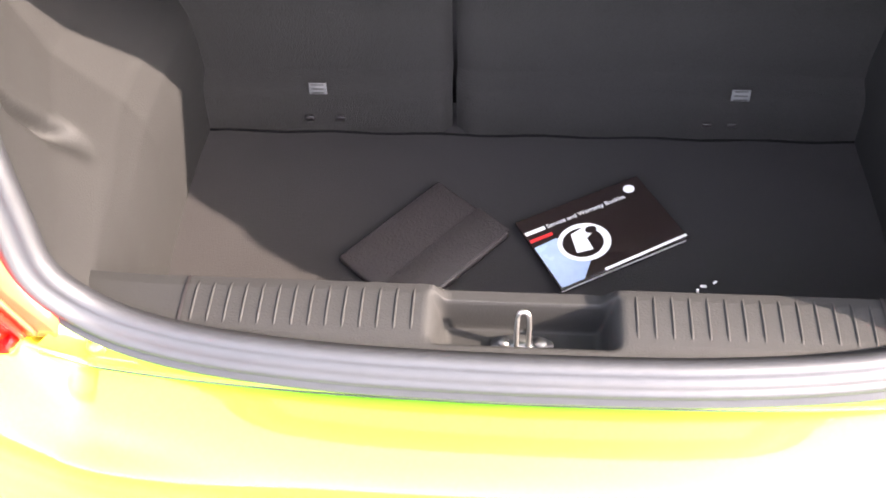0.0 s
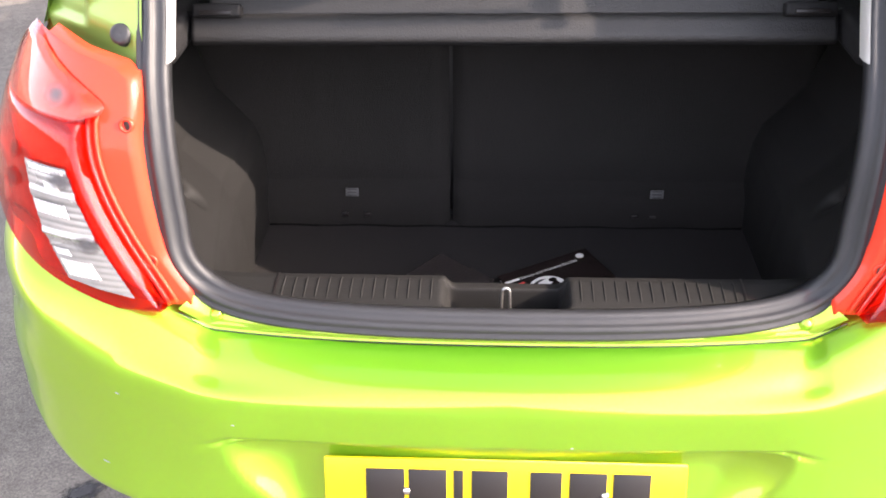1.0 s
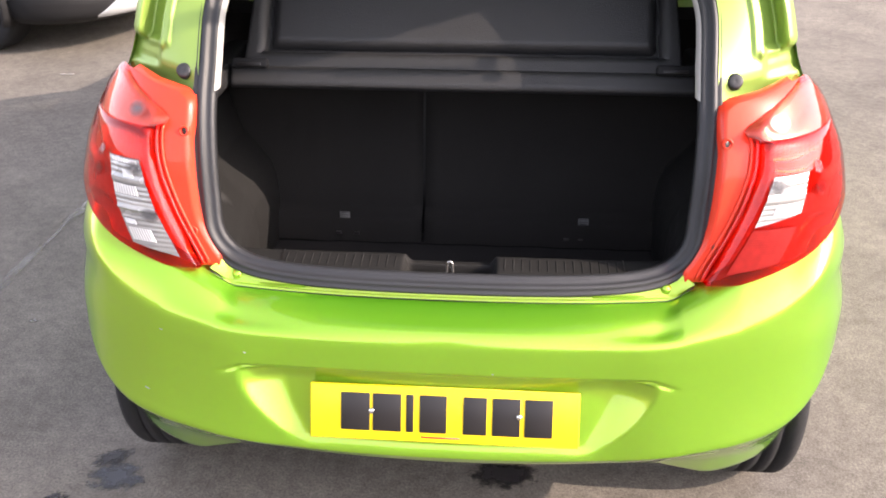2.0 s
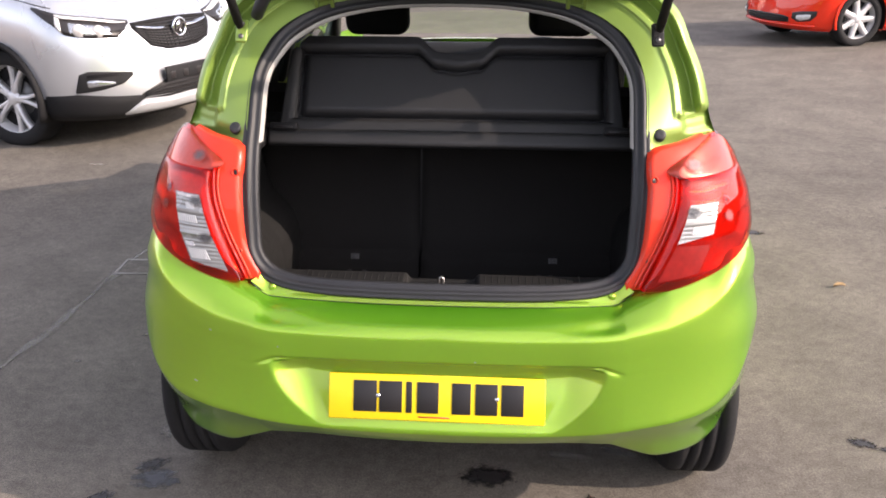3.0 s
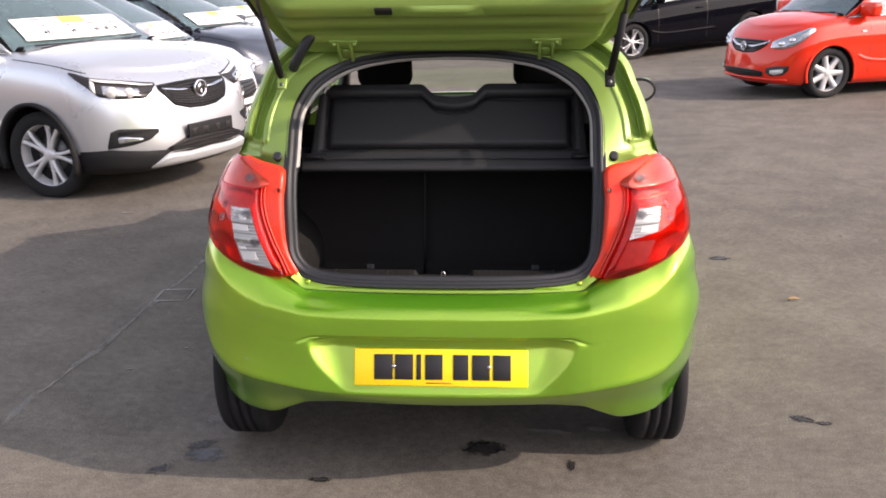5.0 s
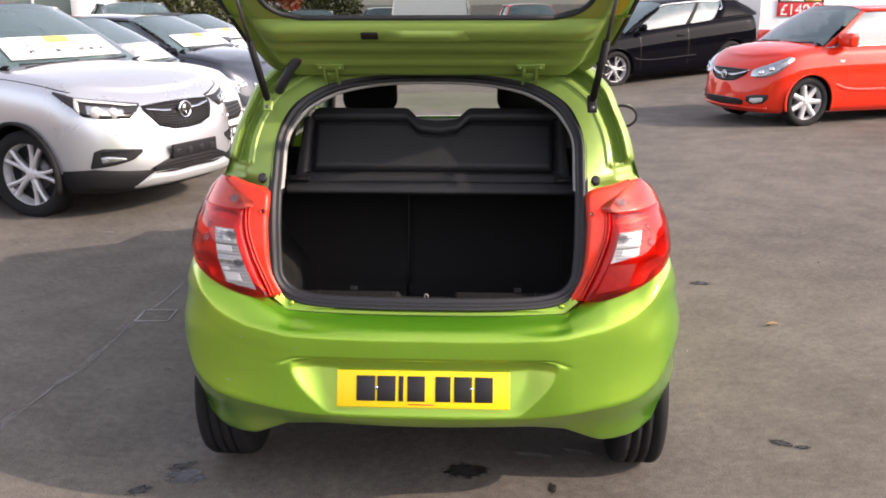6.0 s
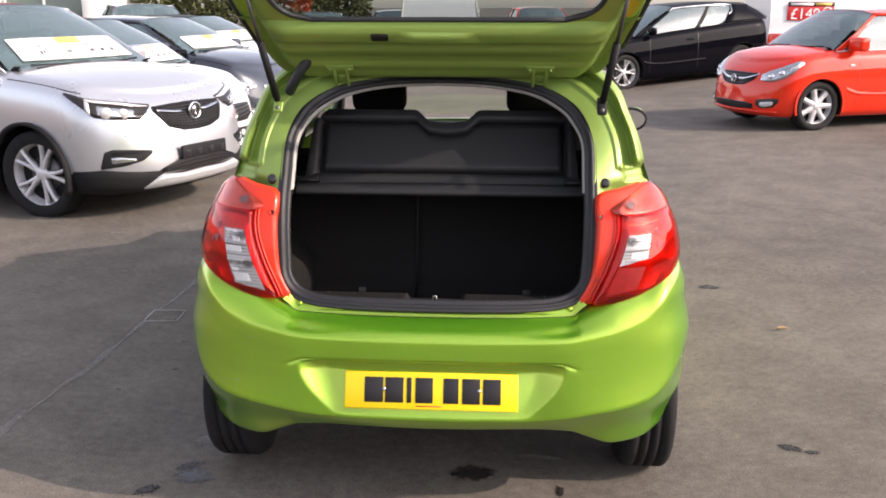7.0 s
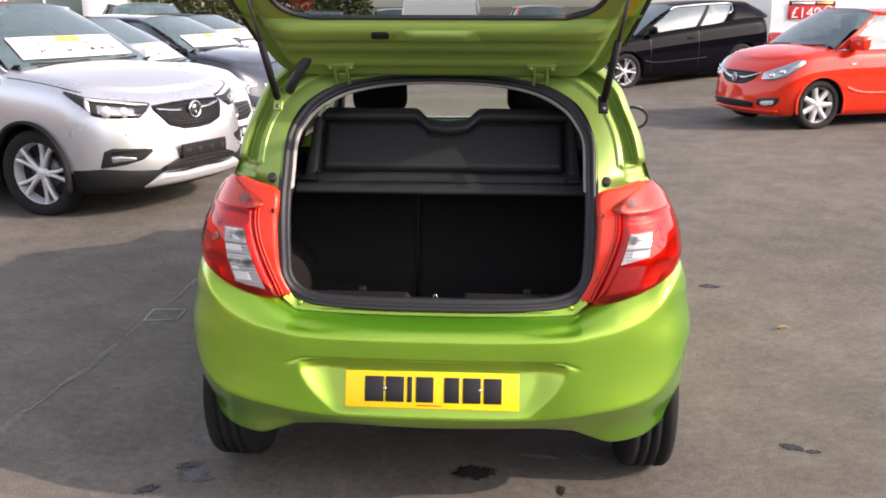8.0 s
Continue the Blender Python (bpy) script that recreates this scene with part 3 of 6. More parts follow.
part("windscreen", sheet(lambda u, v: Vector((lerp(-1, 1, v) * lerp(0.585, 0.70, u), lerp(2.33, 3.02, u) + 0.06 * (1 - (2 * v - 1) ** 2), lerp(1.43, 0.94, u))), 12, 14), CLEAR_PANE, hatchback).visible_shadow = False
part("bonnet", sheet(lambda u, v: Vector((lerp(-1, 1, v) * lerp(0.76, 0.60, u * u), lerp(2.95, 3.62, u), lerp(0.93, 0.70, u ** 1.8) - 0.03 * (2 * v - 1) ** 2)), 12, 14), GREEN, hatchback)
part("front_end", sheet(lambda u, v: Vector((lerp(-1, 1, u) * 0.75, 3.64 - 0.34 * abs(2 * u - 1) ** 3, lerp(0.22, 0.74, v))), 20, 8), GREEN, hatchback)
part("dashboard", sheet(lambda u, v: Vector((lerp(-0.70, 0.70, u), lerp(2.55, 2.95, v), 0.86 + 0.085 * math.sin(math.pi * min(1, v * 1.3)) + 0.03 * math.exp(-((u - 0.73) / 0.1) ** 2))), 24, 10), PLASTIC, hatchback)
part("underbody", block((1.46, 3.1, 0.06), pose(0, 1.92, 0.27), 0.02), PLASTIC, hatchback)
part("underbody_rear", block((1.04, 0.52, 0.05), pose(0, 0.31, 0.352), 0.02), PLASTIC, hatchback)
part("rear_axle_beam", tube([(-0.66, 0.60, 0.27), (0.66, 0.60, 0.27)], 0.04, 12), STEEL, hatchback)
for side in (-1, 1):
    def liner(u, v):
        a = lerp(-0.10, math.pi - 0.22, u)
        return Vector((side * lerp(0.74, 0.50, v), 0.57 + 0.313 * math.cos(a), 0.29 + 0.313 * math.sin(a)))
    part("wheel_arch_liner", sheet(liner, 24, 3), PLASTIC, hatchback)


# ---- wheels ----
def wheel(parent, m, radius, rim, width, spokes, twin=0.0, alloy=ALLOY, name="wheel", tread=True, fat=1.0):
    """A tyre with tread grooves and a spoked rim; the axle is local y, outside is -y."""
    hub = part(name, lathe([(rim * 0.97, -width * 0.36), (rim * 1.02, -width * 0.40), (rim * 1.0, -width * 0.30), (rim * 0.93, -width * 0.2),
                            (rim * 0.90, width * 0.4)], 44), alloy, parent)
    hub.matrix_basis = m
    prof = [(rim * 0.98, -width * 0.40), (rim * 1.06, -width * 0.47), (lerp(rim, radius, 0.5), -width * 0.52), (radius * 0.965, -width * 0.47), (radius * 0.99, -width * 0.41)]
    n = 4
    for i in range(n):
        a = -width * 0.40 + width * 0.80 * i / n
        b = -width * 0.40 + width * 0.80 * (i + 1) / n
        prof += [(radius, a + 0.006), (radius, b - 0.006)]
        if tread and i < n - 1:
            prof += [(radius - 0.008, b - 0.004), (radius - 0.008, b + 0.004)]
    prof += [(radius * 0.99, width * 0.41), (radius * 0.96, width * 0.48), (lerp(rim, radius, 0.5), width * 0.52), (rim * 0.98, width * 0.42)]
    part("tyre", lathe(prof, 56), RUBBER, hub)
    bm = bmesh.new()
    for i in range(spokes):
        for off in ((-twin, twin) if twin else (0.0,)):
            a = 2 * math.pi * i / spokes
            rows = []
            for t in (0.0, 0.25, 0.5, 0.75, 1.0):
                r = lerp(rim * 0.16, rim * 0.97, t)
                w = lerp(0.30, 0.19, smooth(0, 0.6, t)) * rim * fat * (0.78 if twin else 1.0) + 0.05 * rim * smooth(0.7, 1.0, t)
                mid = a + off * (0.35 + 0.65 * t)
                y = -width * lerp(0.31, 0.36, t)
                c = Vector((math.cos(mid), 0, math.sin(mid)))
                d = Vector((-math.sin(mid), 0, math.cos(mid)))
                rows.append([bm.verts.new(c * r + d * (w * k / 2) + Vector((0, y + dy, 0))) for k, dy in ((-1, 0.016), (-0.8, 0.0), (0.8, 0.0), (1, 0.016), (1, 0.05), (-1, 0.05))])
            for p, q in zip(rows, rows[1:]):
                for j in range(6):
                    bm.faces.new((p[j], p[(j + 1) % 6], q[(j + 1) % 6], q[j]))
    part("spokes", bm, alloy, hub)
    part("hub_cap", lathe([(0.0, -width * 0.35), (rim * 0.13, -width * 0.345), (rim * 0.19, -width * 0.31), (rim * 0.24, -width * 0.22)], 24), alloy, hub)
    part("brake_disc", lathe([(0.0, -width * 0.02), (rim * 0.56, -width * 0.02), (rim * 0.56, width * 0.1)], 32), STEEL, hub)
    part("wheel_back", lathe([(0.0, width * 0.02), (rim * 0.92, width * 0.02)], 32), PLASTIC, hub)
    return hub


for side in (-1, 1):
    for y in (0.51, 2.885):
        wheel(hatchback, pose(side * 0.712, y, 0.288, 0, 0, 90 * side), 0.288, 0.185, 0.165, 5)

# ---- number plate ----
PLATE = Matrix.Translation((0, -0.0215, 0.4815)) @ Matrix.Rotation(radians(-19.8), 4, "X")
plate = part("number_plate", block((0.52, 0.006, 0.111), PLATE, 0.003), YELLOW, hatchback, "yellow rear number plate")
for x0, x1 in ((-0.199, -0.143), (-0.137, -0.082), (-0.072, -0.058), (-0.046, 0.006), (0.038, 0.083), (0.094, 0.147), (0.156, 0.209)):
    part("plate_bar", block((x1 - x0, 0.002, 0.075), PLATE @ pose((x0 + x1) / 2, -0.0040, 0.002), 0.0005), INK, plate)
part("plate_bar", block((0.075, 0.001, 0.003), PLATE @ pose(-0.005, -0.0036, -0.045)), INK_RED, plate)
for x in (-0.140, 0.145):
    bm = lathe([(0.0, -0.0075), (0.005, -0.007), (0.006, -0.003)], 14)
    bmesh.ops.transform(bm, matrix=PLATE @ pose(x, 0, 0.004), verts=bm.verts)
    part("plate_screw", bm, CHROME, plate)


# ---- tail lamps ----
def lamp_patch(side, inner, outer, z0, z1, height, base, edge=0.10, nu=26, nv=34):
    """A pillow-shaped lens between an inner and an outer edge, both tables over z."""
    def fn(u, v):
        z = lerp(z0, z1, v)
        a, b = curve_table(inner, z), curve_table(outer, z)
        x = lerp(a, b, u)
        rim = min(1.0, min(u, 1 - u) / edge) * min(1.0, min(v, 1 - v) / (edge * 0.7))
        h = base + height * math.sqrt(max(0.0, 1 - (1 - rim) ** 2))
        y = lamp_y(x, z) - h
        if u == 0 or v == 0:
            y += 0.030
        return Vector((side * x, y, z))
    return sheet(fn, nu, nv)


PANEL_IN = [(0.715, 0.462), (0.724, 0.446), (0.735, 0.441), (0.76, 0.454), (0.80, 0.472), (0.84, 0.480), (0.95, 0.487), (1.040, 0.489), (1.048, 0.525), (1.057, 0.580), (1.068, 0.645)]
PANEL_OUT = [(0.715, 0.475), (0.735, 0.540), (0.80, 0.640), (0.90, 0.680), (1.00, 0.690), (1.068, 0.66)]
LENS_IN = [(0.722, 0.474), (0.76, 0.490), (0.84, 0.526), (0.92, 0.552), (0.975, 0.556), (1.01, 0.548)]
LENS_OUT = [(0.722, 0.498), (0.735, 0.545), (0.765, 0.650), (0.79, 0.715), (0.83, 0.762), (0.88, 0.774), (0.94, 0.764), (1.01, 0.722)]
CAP_IN = [(0.965, 0.556), (0.985, 0.540), (1.004, 0.526), (1.024, 0.558), (1.047, 0.608), (1.068, 0.655)]
CAP_OUT = [(0.965, 0.754), (1.00, 0.738), (1.028, 0.712), (1.044, 0.695), (1.068, 0.664)]
clear_in = [(0.73, 0.503), (0.757, 0.513), (0.85, 0.556), (0.936, 0.583)]
clear_out = [(0.73, 0.585), (0.770, 0.608), (0.855, 0.640), (0.936, 0.652)]


def bulb_disc(lamp, side, x, z, rr, mat, name, out=0.033):
    bm = lathe([(0.0, -0.0004), (rr * 0.7, -0.0004), (rr, 0.0002)], 16)
    bmesh.ops.transform(bm, matrix=pose(side * x, lamp_y(x, z) - out, z, -14, 0, side * 30), verts=bm.verts)
    return part(name, bm, mat, lamp)


for side in (-1, 1):
    lamp = part("tail_lamp", lamp_patch(side, PANEL_IN, PANEL_OUT, 0.716, 1.065, 0.0, 0.0, 0.05), LAMP_RED, hatchback, "large red tail lamp")
    part("lens", lamp_patch(side, LENS_IN, LENS_OUT, 0.724, 0.996, 0.026, 0.003, 0.08, 34, 44), LENS_GLASS, lamp, "glossy red lens")
    part("upper_lens", lamp_patch(side, CAP_IN, CAP_OUT, 0.984, 1.065, 0.022, 0.003, 0.11, 32, 30), CAP_GLASS, lamp, "paler red upper lens")
    # fluted reflector bowls that show through the lenses
    def bowls(u, v):
        z = lerp(0.730, 1.057, v)
        a = curve_table(LENS_IN, z) if z < 0.99 else curve_table(CAP_IN, z)
        b = curve_table(LENS_OUT, z) if z < 0.99 else curve_table(CAP_OUT, z)
        x = lerp(a + 0.004, b - 0.006, u)
        near = max(math.exp(-(((x - cx) / rx) ** 2 + ((z - cz) / rz) ** 2) ** 2) for cx, cz, rx, rz in ((0.615, 1.030, 0.045, 0.030), (0.625, 0.962, 0.060, 0.020), (0.715, 0.935, 0.030, 0.028), (0.735, 0.872, 0.026, 0.026), (0.690, 0.815, 0.040, 0.030)))
        rim = min(1.0, 8 * min(u, 1 - u), 8 * min(v, 1 - v))
        return Vector((side * x, lamp_y(x, z) - (0.002 + (0.017 - 0.015 * near + 0.0012 * abs(math.sin(x * 330))) * rim), z))
    part("reflector", sheet(bowls, 60, 70), REFLECTOR, lamp)
    # two beads between the lens and the plain panel
    for shift, r, mat, name, out in ((-0.003, 0.0036, LENS_RED, "lens_bead", 0.007), (-0.0125, 0.0030, LAMP_RED, "panel_bead", 0.002)):
        line = [(curve_table(LENS_IN, z) + shift, z) for z in [lerp(0.732, 0.992, i / 30) for i in range(31)]]
        part(name, tube([(side * x, lamp_y(x, z) - out, z) for x, z in line], r, 8), mat, lamp)
    z_low = 0.757 if side < 0 else 0.847
    def ribbed(u, v):
        z = lerp(z_low, 0.935, v) + 0.018 * u * (1 - v)
        x = lerp(curve_table(clear_in, z), curve_table(clear_out, z), u)
        rib = 0.0011 * abs(math.sin(z * 330)) + 0.005 * math.exp(-((z - 0.842) / 0.005) ** 2) + 0.003 * math.exp(-((z - 0.895) / 0.006) ** 2)
        return Vector((side * x, lamp_y(x, z) - 0.0312 - rib, z))
    part("reversing_lens", sheet(ribbed, 10, 120), LENS_CLEAR, lamp, "clear ribbed lens")
    if side > 0:
        def fog(u, v):
            z = lerp(0.757, 0.842, v) + 0.018 * u * (1 - v)
            x = lerp(curve_table(clear_in, z), curve_table(clear_out, z), u)
            return Vector((side * x, lamp_y(x, z) - 0.0312 - 0.0006 * abs(math.sin(z * 700)), z))
        part("fog_lens", sheet(fog, 10, 60), LENS_DARK, lamp)
    # reflector blocks and bulbs that show through the lenses
    for z0, z1, u0, u1 in ((0.868, 0.886, 0.30, 0.98), (0.900, 0.914, 0.30, 0.62), (0.926, 0.933, 0.08, 0.92)) + (((0.782, 0.806, 0.36, 0.94), (0.812, 0.822, 0.66, 0.94)) if side < 0 else ()):
        def facet(u, v):
            z = lerp(z0, z1, v)
            x = lerp(curve_table(clear_in, z), curve_table(clear_out, z), lerp(u0, u1, u))
            return Vector((side * x, lamp_y(x, z) - 0.0330 - 0.0012 * abs(math.sin(u * 28)), z))
        part("reflector_block", sheet(facet, 36, 4), FACET, lamp)
    spots = [(0.590, 1.019, 0.017, 0.013, BULB_GREY, 0.0275), (0.672, 0.938, 0.010, 0.011, BULB_RED, 0.0305), (0.684, 0.899, 0.014, 0.012, BULB_RED, 0.0305),
             (0.592, 0.920, 0.016, 0.011, BULB_GREY, 0.0350)] + ([(0.566, 0.836, 0.016, 0.011, BULB_GREY, 0.0350)] if side < 0 else [])
    for x, z, rx, rz, mat, out in spots:
        bm = slab(ellipse(1.0, 1.0, 20), 0.0003, pose(0, 0, 0, 90))
        ob = part("bulb", bm, mat, lamp, flat=True)
        ahead = (lamp_y(x + 0.01, z) - lamp_y(x - 0.01, z)) / 0.02
        lean = (lamp_y(x, z + 0.01) - lamp_y(x, z - 0.01)) / 0.02
        ob.matrix_basis = pose(side * x, lamp_y(x, z) - out - 0.002, z, -math.degrees(math.atan(lean)), 0, side * math.degrees(math.atan(ahead))) @ Matrix.Diagonal((1.4 * rx, 1, 1.4 * rz, 1))
    for x, z in ((0.500, 0.982), (0.494, 0.795)):
        hole = bulb_disc(lamp, side, x, z, 0.0060, INK, "screw_hole", 0.0012)
        bm = lathe([(0.0062, -0.0005), (0.0075, -0.003), (0.0098, -0.002), (0.011, 0.003)], 20)
        bmesh.ops.transform(bm, matrix=pose(side * x, lamp_y(x, z), z, -14, 0, 0), verts=bm.verts)
        part("screw_boss", bm, LAMP_RED, lamp)

# ---- boot ----
LOOP_HALF = [(0.0, 0.082, 0.7215), (0.15, 0.085, 0.7215), (0.28, 0.096, 0.7220), (0.37, 0.111, 0.727), (0.425, 0.124, 0.745), (0.455, 0.132, 0.785)] + [
    (x - 0.018, y + 0.012, z - (0.010 if z > 1.2 else 0.0)) for x, y, z in FLANGE_IN[2:-1]] + [(0.0, 0.507, 1.362)]
LOOP = spline([(x, y, z) for x, y, z in LOOP_HALF], 90)
LOOP = LOOP + [Vector((-p.x, p.y, p.z)) for p in LOOP[-2:0:-1]]


def seal_band(points, shift, profile):
    """Draws a band round the opening; profile in (outwards from the opening, rearwards)."""
    bm = bmesh.new()
    rows, n = [], len(points)
    mid = Vector((0, 0.28, 1.03))
    for i, p in enumerate(points):
        d = (points[(i + 1) % n] - points[i - 1]).normalized()
        out = p - mid
        out = (out - d * out.dot(d))
        back = d.cross(out).normalized()
        if back.y > 0:
            back = -back
        out = back.cross(d).normalized()
        if out.dot(p - mid) < 0:
            out = -out
        rows.append([bm.verts.new(p + out * (a + shift) + back * b) for a, b in profile])
    for i in range(n):
        a, b = rows[i], rows[(i + 1) % n]
        for j in range(len(profile)):
            k = (j + 1) % len(profile)
            bm.faces.new((a[j], a[k], b[k], b[j]))
    return bm


part("boot_seal", seal_band(LOOP, 0.0, [(0.026, -0.010), (0.027, 0.003), (0.023, 0.007), (0.019, 0.004), (0.015, 0.0085), (0.010, 0.0105), (0.005, 0.007), (0.001, 0.001), (-0.005, 0.004), (-0.011, 0.003), (-0.015, -0.002), (-0.016, -0.014)]),
     SEAL, hatchback, "black rubber seal round the boot opening")
# pale edge of the headlining inside the upper opening
half = [p for p in LOOP if p.z > 1.035]
half.sort(key=lambda p: -math.atan2(p.z - 0.9, p.x))
bm = bmesh.new()
rows = []
for p in half:
    q = Vector((p.x * 0.972, p.y - 0.004, p.z - 0.016 * smooth(1.1, 1.34, p.z)))
    inward = Vector((-p.x * lerp(0.011, 0.018, smooth(1.15, 1.3, p.z)), 0.010, -0.009 * smooth(1.15, 1.34, p.z)))
    rows.append([bm.verts.new(q), bm.verts.new(q + inward * 0.45 + Vector((0, -0.003, 0))), bm.verts.new(q + inward), bm.verts.new(q + inward * 1.1 + Vector((0, 0.012, 0)))])
for a, b in zip(rows, rows[1:]):
    for j in range(3):
        bm.faces.new((a[j], a[j + 1], b[j + 1], b[j]))
part("headlining_edge", bm, LINER, hatchback, "pale grey edge strip inside the opening")

for side in (-1, 1):
    # ledge between the bumper's corner and the seal
    inner = spline([(0.28, 0.090, 0.704), (0.35, 0.101, 0.708), (0.400, 0.112, 0.716), (0.428, 0.116, 0.728), (0.443, 0.114, 0.737)], 20)
    def ledge(u, v):
        a = inner[int(round(u * 19))]
        b = bumper_point(lerp(0.28, 0.476, u), 0.0, 0.70) + Vector((0, 0.0035, lerp(0.010, 0.003, u)))
        p = a.lerp(b, v)
        p.y -= 0.004 * math.sin(math.pi * v) * (1 - 0.5 * u)
        return Vector((side * p.x, p.y, p.z))
    part("bumper_ledge", sheet(ledge, 19, 6), GREEN, hatchback)
    spot_at = ledge(13 / 19, 0.45)
    nub = lathe([(0.0, -0.006), (0.006, -0.0055), (0.009, -0.003), (0.011, 0.004)], 18)
    bmesh.ops.transform(nub, matrix=Matrix.Translation(spot_at) @ pose(0, 0, 0, -55, 0, side * 15), verts=nub.verts)
    part("bumper_stop", nub, GREEN, hatchback)
FLOOR_Z = 0.515
bm = bmesh.new()
rows = []
for p in half:
    o = Vector((p.x, 0, max(0.0, p.z - 1.03))).normalized()
    rows.append([bm.verts.new(p + Vector((o.x * k * 0.09, 0.012 + 0.16 * k, o.z * k * 0.02))) for k in (0.0, 0.25, 0.5, 0.75, 1.0)])
for a, b in zip(rows, rows[1:]):
    for j in range(4):
        bm.faces.new((a[j], a[j + 1], b[j + 1], b[j]))
part("opening_lining", bm, PLASTIC, hatchback)
part("boot_floor", sheet(lambda u, v: Vector((lerp(-0.49, 0.49, u), lerp(0.195, 0.66, v), FLOOR_Z + 0.0015 * noise.noise(Vector((u * 9, v * 7, 0))))), 40, 24), CARPET, hatchback, "dark grey boot carpet")


def sill_point(x, t):
    """t from the seal over the sill's top and down to the floor."""
    front = 0.066 + 0.055 * (abs(x) / 0.42) ** 2.2
    y = [front, front + 0.012, front + 0.030, 0.124 + 0.004 * abs(x), 0.136, 0.152, 0.172, 0.184, 0.190, 0.194, 0.197]
    z = [0.700, 0.706, 0.7085, 0.7165, 0.7188, 0.7210, 0.7225, 0.7210, 0.712, 0.66, FLOOR_Z - 0.002]
    k = t * 10
    i = min(int(k), 9)
    yy, zz = lerp(y[i], y[i + 1], k - i), lerp(z[i], z[i + 1], k - i)
    zz += 0.16 * max(0.0, abs(x) - 0.36) ** 1.4 * smooth(0.66, 0.70, zz)
    return yy, zz


def sill(u, v):
    x = lerp(-0.455, 0.455, u)
    y, z = sill_point(x, v)
    across = smooth(0.092, 0.076, abs(x))
    notch = across * smooth(0.118, 0.130, y) * smooth(0.178, 0.171, y)
    if z > 0.665:
        z = lerp(min(z, lerp(z, 0.703, across * smooth(0.118, 0.130, y))), 0.662, notch)
    return Vector((x, y, z))


sill_trim = part("sill_trim", sheet(sill, 182, 110), TRIM, hatchback, "grey plastic load sill with ribs and a latch recess")
for x in (-0.337, 0.340):
    bm = sheet(lambda u, v: Vector((x + (u - 0.5) * 0.003, *sill_point(x, lerp(0.12, 0.70, v)))) + Vector((0, 0, 0.0016)), 1, 20)
    part("joint", bm, INK, sill_trim)
for side in (-1, 1):
    for i in range(14):
        x = side * (0.108 + i * 0.0168)
        bm = sheet(lambda u, v: Vector((x + (u - 0.5) * 0.0028, *sill_point(x, lerp(0.36, 0.64, v)))) + Vector((0, 0, 0.0016 * math.sin(math.pi * u) * min(1, 6 * min(v, 1 - v)))), 4, 10)
        part("rib", bm, TRIM, sill_trim)
# striker
striker = part("latch_striker", tube(spline([(-0.006, 0.150, 0.664), (-0.006, 0.150, 0.705), (-0.004, 0.152, 0.722), (0.004, 0.152, 0.722), (0.006, 0.150, 0.705), (0.006, 0.150, 0.664)], 18), 0.0024, 10), STEEL_BRIGHT, hatchback, "steel latch striker loop")
part("striker_plate", slab(ellipse(0.032, 0.011), 0.003, pose(0.0, 0.152, 0.6655)), STEEL, striker)
for x in (-0.019, 0.019):
    part("bolt", lathe([(0.0, -0.004), (0.006, -0.004), (0.007, 0.0)], 8), STEEL, striker).matrix_basis = pose(x, 0.152, 0.669, -90)

# side trims
for side in (-1, 1):
    def wall(u, v):
        z = lerp(FLOOR_Z - 0.01, 1.03, v)
        edge = table([(0.50, 0.452), (0.72, 0.430), (0.76, 0.447), (0.84, 0.461), (1.05, 0.468)], z)
        y_edge = table([(0.50, 0.195), (0.715, 0.150), (0.76, 0.150), (0.84, 0.158), (0.93, 0.182), (1.01, 0.215), (1.08, 0.265)], z)
        deep = table([(0.50, 0.474), (0.62, 0.476), (0.67, 0.482), (0.71, 0.497), (0.745, 0.530), (0.78, 0.562), (0.86, 0.585), (1.05, 0.605)], z)
        y = lerp(y_edge, 0.70, u)
        x = lerp(edge, deep, min(1.0, max(0.0, (y - y_edge) / (0.458 - y_edge))))
        along, across = (y - 0.315) * 0.47 - (z - 0.805) * 0.88, (y - 0.315) * 0.88 + (z - 0.805) * 0.47
        x += 0.034 * math.exp(-(across / lerp(0.006, 0.012, smooth(-0.07, 0.06, along))) ** 2) * smooth(0.080, 0.055, abs(along)) + 0.0012 * noise.noise(Vector((y * 14, z * 12, side)))
        return Vector((side * x, y, z))
    part("boot_side_trim", sheet(wall, 96, 100), TRIM, hatchback, "grey moulded boot side trim")
    # vent slots
    for i in range(7):
        a = Vector((side * (0.4555 + 0.0018 * i), 0.255 + 0.0125 * i, 0.635 - 0.0145 * i))
        part("vent_slot", block((0.006, 0.005, 0.072 - 0.008 * i), Matrix.Translation(a + Vector((0, 0, 0.02 - 0.003 * i))) @ pose(0, 0, 0, 20, 0, 0), 0.001), TRIM, hatchback)
    part("shelf_bracket", block((0.06, 0.30, 0.05), pose(side * 0.525, 0.50, 1.000), 0.012), PLASTIC, hatchback)
    part("inner_quarter_trim", sheet(lambda u, v: Vector((side * lerp(0.60, 0.545, v), lerp(0.34 + 0.15 * v, 0.98, u), lerp(1.02, 1.36, v))), 8, 8), PLASTIC, hatchback)


